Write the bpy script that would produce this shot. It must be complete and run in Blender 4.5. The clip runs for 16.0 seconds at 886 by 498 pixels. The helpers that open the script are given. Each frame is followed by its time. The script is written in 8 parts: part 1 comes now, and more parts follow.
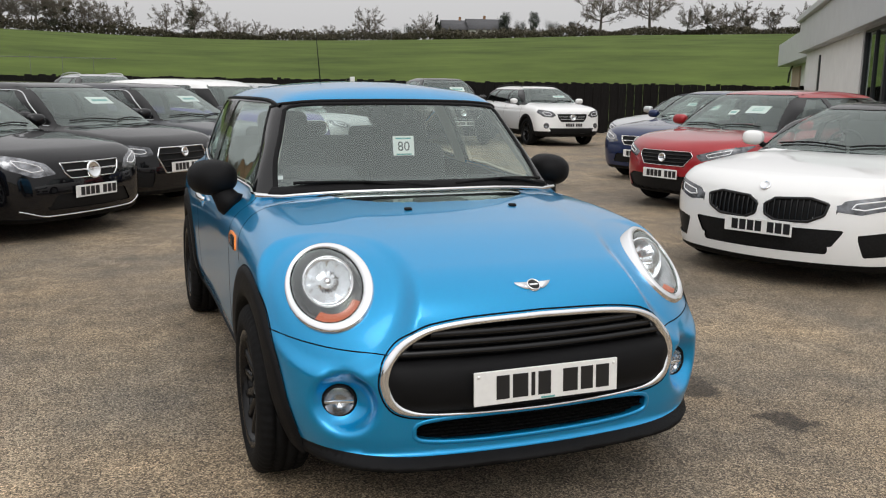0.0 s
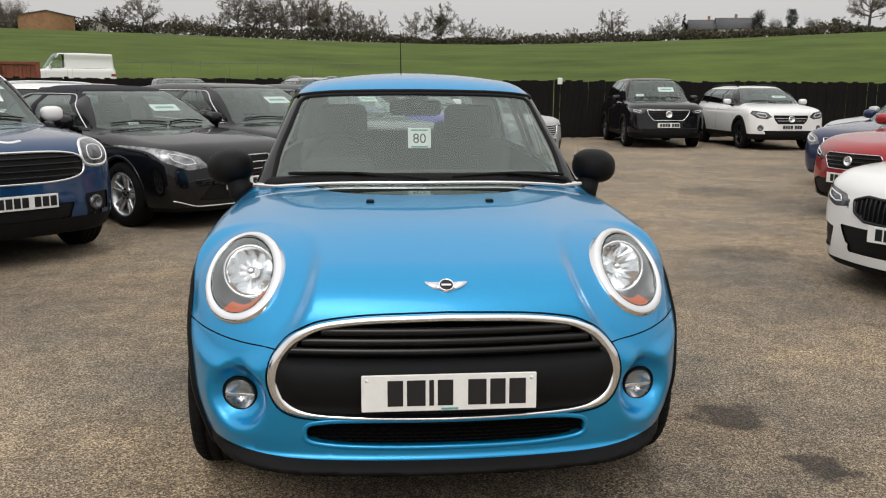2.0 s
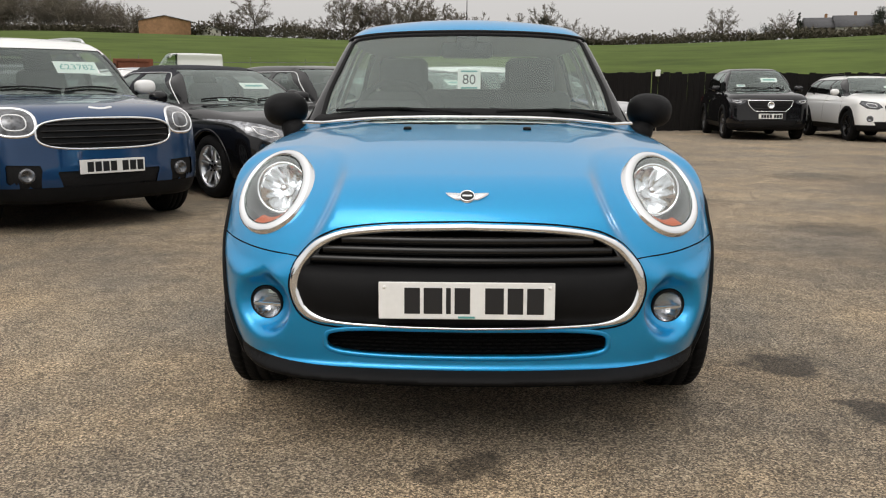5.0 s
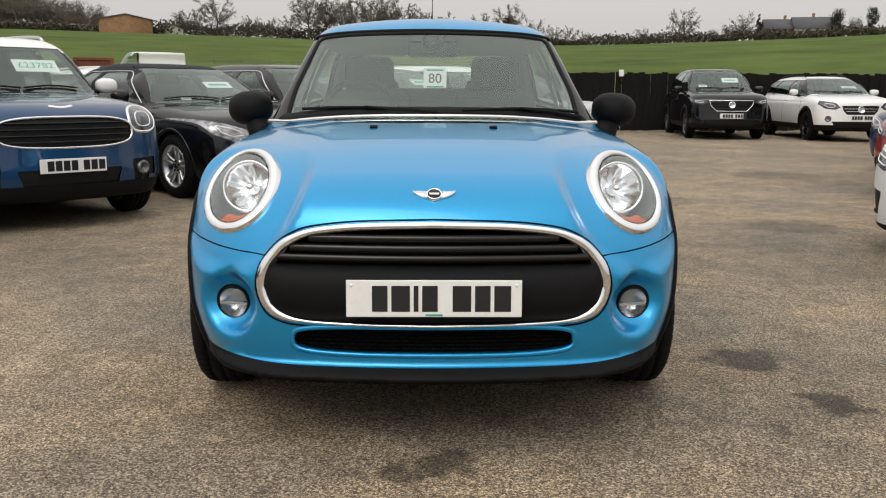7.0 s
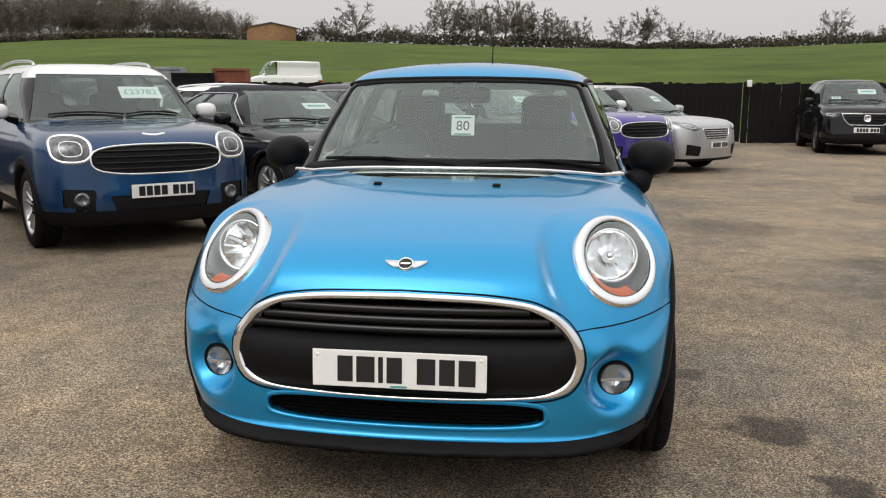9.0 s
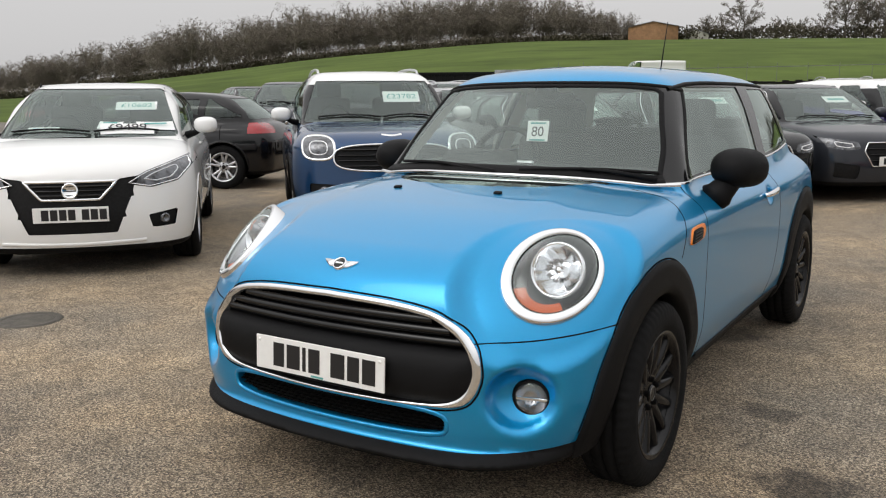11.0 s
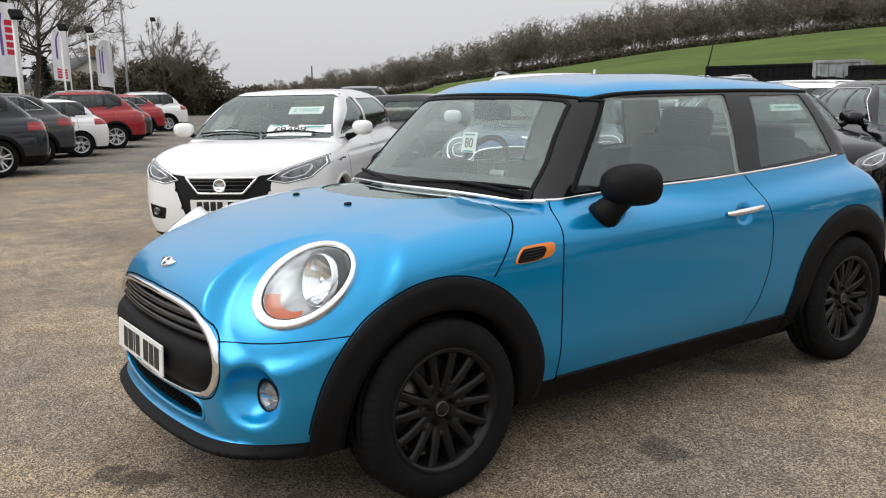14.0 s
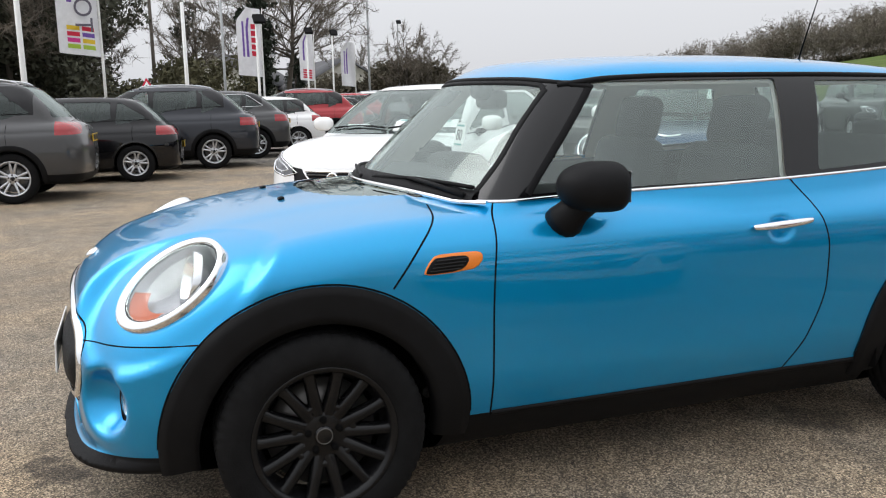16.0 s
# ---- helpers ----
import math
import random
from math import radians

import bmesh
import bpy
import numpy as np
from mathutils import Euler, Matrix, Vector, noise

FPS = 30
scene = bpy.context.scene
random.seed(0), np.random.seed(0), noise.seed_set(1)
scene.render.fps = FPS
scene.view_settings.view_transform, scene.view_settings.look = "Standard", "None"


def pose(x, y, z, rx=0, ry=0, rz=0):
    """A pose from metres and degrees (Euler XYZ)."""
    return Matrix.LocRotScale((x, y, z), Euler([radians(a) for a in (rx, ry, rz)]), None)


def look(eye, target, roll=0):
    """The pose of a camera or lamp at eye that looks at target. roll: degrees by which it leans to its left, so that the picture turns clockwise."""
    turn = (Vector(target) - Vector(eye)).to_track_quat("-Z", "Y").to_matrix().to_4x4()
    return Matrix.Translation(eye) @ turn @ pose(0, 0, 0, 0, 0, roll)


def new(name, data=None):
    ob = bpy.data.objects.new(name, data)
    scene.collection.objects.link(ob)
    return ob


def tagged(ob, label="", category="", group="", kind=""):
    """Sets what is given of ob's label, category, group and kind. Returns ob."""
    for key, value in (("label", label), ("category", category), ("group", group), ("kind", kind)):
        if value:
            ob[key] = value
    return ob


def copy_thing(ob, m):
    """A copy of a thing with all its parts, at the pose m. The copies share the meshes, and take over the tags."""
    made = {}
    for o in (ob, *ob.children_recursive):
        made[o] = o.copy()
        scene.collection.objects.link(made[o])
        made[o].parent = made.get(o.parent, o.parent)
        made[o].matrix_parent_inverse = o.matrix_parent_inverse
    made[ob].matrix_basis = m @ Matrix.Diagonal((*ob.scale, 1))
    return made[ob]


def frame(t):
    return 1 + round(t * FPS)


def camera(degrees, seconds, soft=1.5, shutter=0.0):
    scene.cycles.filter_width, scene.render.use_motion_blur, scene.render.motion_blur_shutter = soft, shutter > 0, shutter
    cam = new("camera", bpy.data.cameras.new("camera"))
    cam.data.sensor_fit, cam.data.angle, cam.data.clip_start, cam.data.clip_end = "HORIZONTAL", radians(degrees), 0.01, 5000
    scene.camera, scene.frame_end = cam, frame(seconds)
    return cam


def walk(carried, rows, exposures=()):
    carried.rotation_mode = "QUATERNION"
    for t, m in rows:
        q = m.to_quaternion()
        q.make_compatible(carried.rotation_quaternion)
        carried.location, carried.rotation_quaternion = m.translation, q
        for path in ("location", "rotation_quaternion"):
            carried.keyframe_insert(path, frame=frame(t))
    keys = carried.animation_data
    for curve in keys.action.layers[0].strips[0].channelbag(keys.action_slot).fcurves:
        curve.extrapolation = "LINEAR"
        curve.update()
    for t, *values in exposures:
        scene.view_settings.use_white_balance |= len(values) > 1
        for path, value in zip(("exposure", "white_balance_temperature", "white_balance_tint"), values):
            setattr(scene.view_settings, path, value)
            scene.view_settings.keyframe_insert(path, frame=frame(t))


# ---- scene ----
cam = camera(54.1, 16.0, soft=1.15)
PATH = [
    (0, (-1.29, -2.4, 1.431), (-0.582, -0.565, 1.064), 0.7),
    (0.5, (-1.016, -2.412, 1.401), (-0.443, -0.532, 1.034), 0.6),
    (1, (-0.752, -2.427, 1.415), (-0.316, -0.509, 1.049), 0.4),
    (1.5, (-0.483, -2.472, 1.405), (-0.176, -0.53, 1.04), 0.3),
    (2, (-0.248, -2.446, 1.378), (-0.066, -0.488, 1.014), 0.3),
    (2.5, (-0.088, -2.449, 1.367), (0.001, -0.484, 1.004), 0.4),
    (3, (-0.031, -2.452, 1.314), (-0.012, -0.485, 0.952), 0.4),
    (3.5, (-0.032, -2.442, 1.213), (-0.068, -0.475, 0.851), 0.4),
    (4, (-0.02, -2.472, 1.137), (-0.082, -0.505, 0.777), 0.3),
    (6.5, (-0.008, -2.511, 1.098), (0.003, -0.544, 0.738), 0.2),
    (7, (-0.014, -2.51, 1.102), (0.017, -0.543, 0.742), 0.3),
    (7.5, (0.029, -2.434, 1.244), (0.068, -0.468, 0.879), 0.2),
    (8, (0.11, -2.442, 1.361), (0.141, -0.475, 0.997), 0.2),
    (8.5, (0.234, -2.431, 1.311), (0.188, -0.464, 0.952), 0.2),
    (9, (0.463, -2.418, 1.296), (0.193, -0.468, 0.944), 0.2),
    (9.5, (0.78, -2.399, 1.3), (0.205, -0.514, 0.961), 0.1),
    (11.8, (2.232, -1.764, 1.366), (0.993, -0.237, 1.001), -0.8),
    (12, (2.35, -1.716, 1.388), (1.054, -0.237, 1.022), -0.9),
    (12.5, (2.563, -1.57, 1.397), (1.133, -0.219, 1.037), -0.9),
    (13, (2.746, -1.335, 1.386), (1.231, -0.08, 1.026), -1.1),
    (13.5, (2.905, -1.108, 1.369), (1.346, 0.092, 1.011), -1.2),
    (14, (3.131, -0.878, 1.376), (1.527, 0.263, 1.023), -1.2),
    (14.5, (3.271, -0.615, 1.355), (1.613, 0.445, 1.0), -1.1),
    (15, (3.393, -0.318, 1.359), (1.674, 0.642, 1.007), -1.3),
    (15.5, (3.411, 0.006, 1.344), (1.622, 0.83, 0.993), -1.3),
    (16, (3.257, 0.274, 1.299), (1.399, 0.929, 0.957), -1.2),
]
walk(cam, [(t, look(eye, target, roll)) for t, eye, target, roll in PATH], [(0, -0.02, 6500, 10), (3.5, 0.0, 6750, 10), (7, 0.03, 6750, 10), (9, 0.05, 6650, 10), (12.5, 0.10, 6480, 10), (14.5, 0.24, 6350, 10), (16, 0.38, 6250, 10)])

# ---- light: a bright overcast sky, with a soft sun behind it ----
SUN_EL, SUN_AZ = 48.0, 200.0
world = bpy.data.worlds.new("world")
scene.world = world
world.use_nodes = True
nt = world.node_tree
nt.nodes.clear()
sky = nt.nodes.new("ShaderNodeTexSky")
sky.sky_type = "NISHITA"
sky.sun_disc = False
sky.sun_elevation, sky.sun_rotation = radians(SUN_EL), radians(SUN_AZ)
sky.air_density, sky.dust_density, sky.ozone_density = 1.0, 4.0, 1.0
grey = nt.nodes.new("ShaderNodeHueSaturation")
grey.inputs["Saturation"].default_value = 0.08
cloud = nt.nodes.new("ShaderNodeMix")
cloud.data_type = "RGBA"
cloud.inputs["Factor"].default_value = 0.72
cloud.inputs["B"].default_value = (5.9, 5.85, 5.9, 1)
bg = nt.nodes.new("ShaderNodeBackground")
bg.inputs["Strength"].default_value = 0.12
wout = nt.nodes.new("ShaderNodeOutputWorld")
nt.links.new(sky.outputs["Color"], grey.inputs["Color"])
nt.links.new(grey.outputs["Color"], cloud.inputs["A"])
# an overcast sky is about three times brighter overhead than at the horizon
where = nt.nodes.new("ShaderNodeTexCoord")
split = nt.nodes.new("ShaderNodeSeparateXYZ")
rise = nt.nodes.new("ShaderNodeMapRange")
rise.interpolation_type = "SMOOTHSTEP"
rise.inputs["From Min"].default_value, rise.inputs["From Max"].default_value = 0.08, 0.95
rise.inputs["To Min"].default_value, rise.inputs["To Max"].default_value = 1.0, 1.95
gain = nt.nodes.new("ShaderNodeVectorMath")
gain.operation = "SCALE"
nt.links.new(where.outputs["Generated"], split.inputs["Vector"])
nt.links.new(split.outputs["Z"], rise.inputs["Value"])
nt.links.new(cloud.outputs["Result"], gain.inputs["Vector"])
nt.links.new(rise.outputs["Result"], gain.inputs["Scale"])
nt.links.new(gain.outputs["Vector"], bg.inputs["Color"])
nt.links.new(bg.outputs["Background"], wout.inputs["Surface"])
sun = new("sun", bpy.data.lights.new("sun", "SUN"))
sun.data.energy, sun.data.angle, sun.data.color = 0.5, radians(40), (1.0, 0.96, 0.9)
sun.matrix_basis = look((0, 0, 30), (0 - 30 * math.sin(radians(SUN_AZ)) / math.tan(radians(SUN_EL)), -30 * math.cos(radians(SUN_AZ)) / math.tan(radians(SUN_EL)), 0))


# ---- materials ----
def material(name, color, rough=0.5, metal=0.0, coat=0.0, spec=0.5, vary=0.0, scale=8.0, bump=0.0, bump_scale=60.0, coat_rough=0.03, detail=6.0, stretch=(1, 1, 1), tint=None, rough_vary=0.0):
    """A principled surface whose colour varies at two scales, with a fine relief."""
    m = bpy.data.materials.new(name)
    m.use_nodes = True
    n, l = m.node_tree.nodes, m.node_tree.links
    p = n["Principled BSDF"]
    p.inputs["Base Color"].default_value = (*color, 1)
    p.inputs["Roughness"].default_value = rough
    p.inputs["Metallic"].default_value = metal
    p.inputs["Coat Weight"].default_value = coat
    p.inputs["Coat Roughness"].default_value = coat_rough
    p.inputs["Specular IOR Level"].default_value = spec
    if vary or bump or rough_vary:
        tc = n.new("ShaderNodeTexCoord")
        mp = n.new("ShaderNodeMapping")
        mp.inputs["Scale"].default_value = stretch
        l.new(tc.outputs["Object"], mp.inputs["Vector"])
    if vary or rough_vary:
        a = n.new("ShaderNodeTexNoise")
        a.inputs["Scale"].default_value, a.inputs["Detail"].default_value, a.inputs["Roughness"].default_value = scale, detail, 0.65
        l.new(mp.outputs["Vector"], a.inputs["Vector"])
    if vary:
        ramp = n.new("ShaderNodeValToRGB")
        dark = [c * (1 - vary) for c in color]
        lite = [min(1, c * (1 + vary)) for c in (tint or color)]
        ramp.color_ramp.elements[0].position, ramp.color_ramp.elements[1].position = 0.3, 0.7
        ramp.color_ramp.elements[0].color, ramp.color_ramp.elements[1].color = (*dark, 1), (*lite, 1)
        l.new(a.outputs["Fac"], ramp.inputs["Fac"])
        l.new(ramp.outputs["Color"], p.inputs["Base Color"])
    if rough_vary:
        mr = n.new("ShaderNodeMapRange")
        mr.inputs["To Min"].default_value, mr.inputs["To Max"].default_value = max(0, rough - rough_vary), min(1, rough + rough_vary)
        l.new(a.outputs["Fac"], mr.inputs["Value"])
        l.new(mr.outputs["Result"], p.inputs["Roughness"])
    if bump:
        b = n.new("ShaderNodeTexNoise")
        b.inputs["Scale"].default_value, b.inputs["Detail"].default_value = bump_scale, 4
        bp = n.new("ShaderNodeBump")
        bp.inputs["Strength"].default_value, bp.inputs["Distance"].default_value = bump, 0.01
        l.new(mp.outputs["Vector"], b.inputs["Vector"])
        l.new(b.outputs["Fac"], bp.inputs["Height"])
        l.new(bp.outputs["Normal"], p.inputs["Normal"])
    return m


def glass_material(name, tint, face=0.07, rough=0.0):
    """A thin pane: clear with a tint, mirrored by its angle, the same from either side."""
    m = bpy.data.materials.new(name)
    m.use_nodes = True
    n, l = m.node_tree.nodes, m.node_tree.links
    n.clear()
    out, mix = n.new("ShaderNodeOutputMaterial"), n.new("ShaderNodeMixShader")
    lw, tr, gl = n.new("ShaderNodeLayerWeight"), n.new("ShaderNodeBsdfTransparent"), n.new("ShaderNodeBsdfGlossy")
    lw.inputs["Blend"].default_value = 0.5
    pw = n.new("ShaderNodeMath")
    pw.operation = "POWER"
    pw.inputs[1].default_value = 3.8
    mr = n.new("ShaderNodeMapRange")
    mr.inputs["To Min"].default_value, mr.inputs["To Max"].default_value = face, 0.95
    tr.inputs["Color"].default_value = (*tint, 1)
    gl.inputs["Roughness"].default_value = rough
    gl.inputs["Color"].default_value = (0.86, 0.96, 0.92, 1)
    l.new(lw.outputs["Facing"], pw.inputs[0])
    l.new(pw.outputs["Value"], mr.inputs["Value"])
    l.new(mr.outputs["Result"], mix.inputs["Fac"])
    l.new(tr.outputs["BSDF"], mix.inputs[1])
    l.new(gl.outputs["BSDF"], mix.inputs[2])
    l.new(mix.outputs["Shader"], out.inputs["Surface"])
    return m


def paint(name, color, metal=0.0, rough=0.35, flake=0.06, spec=0.2, coat=1.0):
    return material(name, color, rough=rough, metal=metal, coat=coat, spec=spec, vary=flake, scale=900.0, detail=2.0)


BLUE = paint("metallic_blue_paint", (0.004, 0.285, 0.590), 0.62, 0.31, 0.12, coat=0.85)
WHITE = paint("white_paint", (0.80, 0.80, 0.79), 0.0, 0.4, 0.0)
BLACK = paint("black_paint", (0.005, 0.005, 0.006), 0.0, 0.5, spec=0.0, coat=0.95)
DARKGREY = paint("dark_grey_paint", (0.024, 0.027, 0.034), 0.3, 0.4, spec=0.1, coat=0.8)
GREY = paint("grey_paint", (0.055, 0.055, 0.056), 0.4, 0.4, spec=0.1)
SILVER = paint("silver_paint", (0.50, 0.51, 0.52), 0.6, 0.35)
RED = paint("red_paint", (0.33, 0.015, 0.02), 0.3, 0.35)
NAVY = paint("navy_paint", (0.010, 0.022, 0.08), 0.45, 0.35)
MIDBLUE = paint("mid_blue_paint", (0.008, 0.045, 0.125), 0.5, 0.35)
PURPLE = paint("purple_paint", (0.05, 0.03, 0.26), 0.4, 0.35)
CHROME = material("chrome", (0.86, 0.87, 0.88), 0.06, 1.0)
ALLOY = material("alloy", (0.62, 0.63, 0.65), 0.28, 0.9, vary=0.1, scale=20)
CLAD = material("black_plastic", (0.0055, 0.0055, 0.006), 0.6, spec=0.14, vary=0.25, scale=14, bump=0.12, bump_scale=900, rough_vary=0.08)
GLOSSBLACK = material("gloss_black", (0.005, 0.005, 0.0055), 0.12, spec=0.42)
SATINBLACK = material("satin_black_rim", (0.006, 0.006, 0.0065), 0.22, spec=0.28, vary=0.2, scale=30, rough_vary=0.05)
RUBBER = material("tyre_rubber", (0.008, 0.008, 0.0083), 0.8, spec=0.12, vary=0.3, scale=18, bump=0.2, bump_scale=220)
DARK = material("dark_cavity", (0.004, 0.004, 0.004), 0.9, spec=0.08)
TRIM = material("dark_cabin_trim", (0.022, 0.022, 0.024), 0.75, vary=0.2, scale=30, bump=0.1, bump_scale=400)
CLOTH = material("seat_cloth", (0.045, 0.046, 0.048), 0.9, vary=0.12, scale=40, bump=0.06, bump_scale=300)
LINING = material("pale_headlining", (0.60, 0.58, 0.53), 0.9, vary=0.06, scale=60)
GLASS = glass_material("window_glass", (0.87, 0.94, 0.91), 0.135)
DARKGLASS = glass_material("tinted_glass", (0.66, 0.73, 0.70), 0.10)
LENS = glass_material("lamp_lens", (0.95, 0.96, 0.97), 0.07)
REFLECT = material("lamp_reflector", (0.90, 0.91, 0.92), 0.10, 1.0)
LAMPGREY = material("lamp_housing", (0.52, 0.52, 0.53), 0.26, 0.7, vary=0.08, scale=20)
AMBER = material("amber_plastic", (0.80, 0.22, 0.02), 0.3)
AMBERDULL = material("dull_amber_plastic", (0.55, 0.13, 0.055), 0.35)
REDLENS = material("red_lamp_lens", (0.30, 0.008, 0.012), 0.15, coat=0.6)
PLATE = material("plate_white", (0.80, 0.80, 0.78), 0.35, coat=0.4, vary=0.04, scale=30)
PLATEY = material("plate_yellow", (0.78, 0.52, 0.03), 0.35, coat=0.4)
INK = material("plate_black", (0.01, 0.01, 0.011), 0.4)
PAPER = material("paper", (0.80, 0.81, 0.80), 0.7)
TEALINK = material("teal_ink", (0.10, 0.35, 0.33), 0.7)
SOFTTOP = material("soft_top_cloth", (0.012, 0.013, 0.02), 0.9, vary=0.2, scale=80, bump=0.2, bump_scale=600)

# ---- mesh helpers ----
def link_mesh(name, verts, faces, mat, parent=None, label="", smooth=True, normals=None, mats=None):
    me = bpy.data.meshes.new(name)
    verts = np.asarray(verts, np.float32)
    if isinstance(faces, np.ndarray):
        sizes, flat = np.full(len(faces), faces.shape[1], np.int32), faces.astype(np.int32).ravel()
    else:
        sizes = np.array([len(f) for f in faces], np.int32)
        flat = np.fromiter((i for f in faces for i in f), np.int32, int(sizes.sum()))
    me.vertices.add(len(verts))
    me.vertices.foreach_set("co", verts.ravel())
    me.loops.add(len(flat))
    me.loops.foreach_set("vertex_index", flat)
    me.polygons.add(len(sizes))
    me.polygons.foreach_set("loop_start", np.cumsum(sizes) - sizes)
    me.update(calc_edges=True)
    me.materials.append(mat)
    if smooth:
        me.polygons.foreach_set("use_smooth", [True] * len(me.polygons))
    me.update()
    if normals is not None:
        me.normals_split_custom_set_from_vertices(np.asarray(normals, np.float32))
    ob = new(name, me)
    if parent is not None:
        ob.parent = parent
    return tagged(ob, label)


def part(name, bm, mat, parent, label="", smooth=False):
    me = bpy.data.meshes.new(name)
    bm.to_mesh(me)
    bm.free()
    me.materials.append(mat)
    if smooth:
        me.polygons.foreach_set("use_smooth", [True] * len(me.polygons))
    ob = new(name, me)
    if parent is not None:
        ob.parent = parent
    return tagged(ob, label)


def thing(name, m, label, category, group="", kind=""):
    ob = new(name)
    ob.empty_display_size = 0.2
    ob.matrix_basis = m
    return tagged(ob, label, category, group, kind)


def rbox(sx, sy, sz, r=0.01, seg=2, m=None, bm=None):
    """A box with rounded edges, centred."""
    own = bmesh.new()
    bmesh.ops.create_cube(own, size=1.0)
    bmesh.ops.scale(own, vec=(sx, sy, sz), verts=own.verts)
    if r > 0:
        bmesh.ops.bevel(own, geom=own.edges[:], offset=min(r, 0.45 * min(sx, sy, sz)), segments=seg, profile=0.5, affect="EDGES")
    if m is not None:
        bmesh.ops.transform(own, matrix=m, verts=own.verts)
    if bm is None:
        return own
    me = bpy.data.meshes.new("tmp")
    own.to_mesh(me)
    own.free()
    bm.from_mesh(me)
    bpy.data.meshes.remove(me)
    return bm


def curve(*pts):
    """A smooth monotone curve through the given pairs, held level beyond its ends."""
    xs, ys = np.array(pts, float).T
    h, d = np.diff(xs), np.diff(ys) / np.diff(xs)
    s = np.zeros(len(xs))
    s[0], s[-1] = d[0], d[-1]
    for i in range(1, len(xs) - 1):
        if d[i - 1] * d[i] > 0:
            a, b = 2 * h[i] + h[i - 1], h[i] + 2 * h[i - 1]
            s[i] = (a + b) / (a / d[i - 1] + b / d[i])

    tx = np.linspace(xs[0], xs[-1], 1600)
    i = np.clip(np.searchsorted(xs, tx, side="right") - 1, 0, len(h) - 1)
    t = (tx - xs[i]) / h[i]
    ty = ys[i] * (1 + 2 * t) * (1 - t) ** 2 + h[i] * s[i] * t * (1 - t) ** 2 + ys[i + 1] * t * t * (3 - 2 * t) + h[i] * s[i + 1] * t * t * (t - 1)

    def at(x):
        u = (np.asarray(x, float) - xs[0]) * (1599 / (xs[-1] - xs[0]))
        u = np.minimum(np.maximum(u, 0.0), 1598.999)
        k = u.astype(np.int32)
        u = u - k
        return ty[k] * (1 - u) + ty[k + 1] * u

    return at


def smax(a, b, k):
    h = np.maximum(k - np.abs(a - b), 0.0) / k
    return np.maximum(a, b) + h * h * k / 4


def smin(a, b, k):
    return -smax(-a, -b, k)


def in_poly(pts, r=0.0):
    """Signed distance (negative inside) to a polygon, its corners rounded by r."""
    pts = np.array(pts, float)

    def sd(u, v):
        p = np.stack([u, v], -1)
        best = np.full(u.shape, 1e9)
        sign = np.ones(u.shape)
        n = len(pts)
        for i in range(n):
            a, b = pts[i], pts[i - 1]
            e, w = b - a, p - a
            t = np.clip((w @ e) / (e @ e), 0, 1)
            q = w - t[..., None] * e
            best = np.minimum(best, (q * q).sum(-1))
            c1, c2, c3 = p[..., 1] >= a[1], p[..., 1] < b[1], e[0] * w[..., 1] > e[1] * w[..., 0]
            flip = (c1 & c2 & c3) | (~c1 & ~c2 & ~c3)
            sign = np.where(flip, -sign, sign)
        return sign * np.sqrt(best) - r

    return sd


def in_ellipse(cu, cv, ru, rv, turn=0.0, power=2.0):
    c, s = math.cos(radians(turn)), math.sin(radians(turn))

    def sd(u, v):
        a, b = ((u - cu) * c + (v - cv) * s) / ru, (-(u - cu) * s + (v - cv) * c) / rv
        rad = (np.abs(a) ** power + np.abs(b) ** power) ** (1 / power)
        return (rad - 1) * min(ru, rv)

    return sd


def ellipse_line(cu, cv, ru, rv, turn=0.0, n=64, power=2.0):
    c, s = math.cos(radians(turn)), math.sin(radians(turn))
    out = []
    for i in range(n):
        t = 2 * math.pi * i / n
        ct, st = math.cos(t), math.sin(t)
        a = ru * math.copysign(abs(ct) ** (2 / power), ct)
        b = rv * math.copysign(abs(st) ** (2 / power), st)
        out.append((cu + a * c - b * s, cv + a * s + b * c))
    return out


def superline(cx, cz, hw, hh, p=2.6, n=48):
    return ellipse_line(cx, cz, hw, hh, 0, n, p)


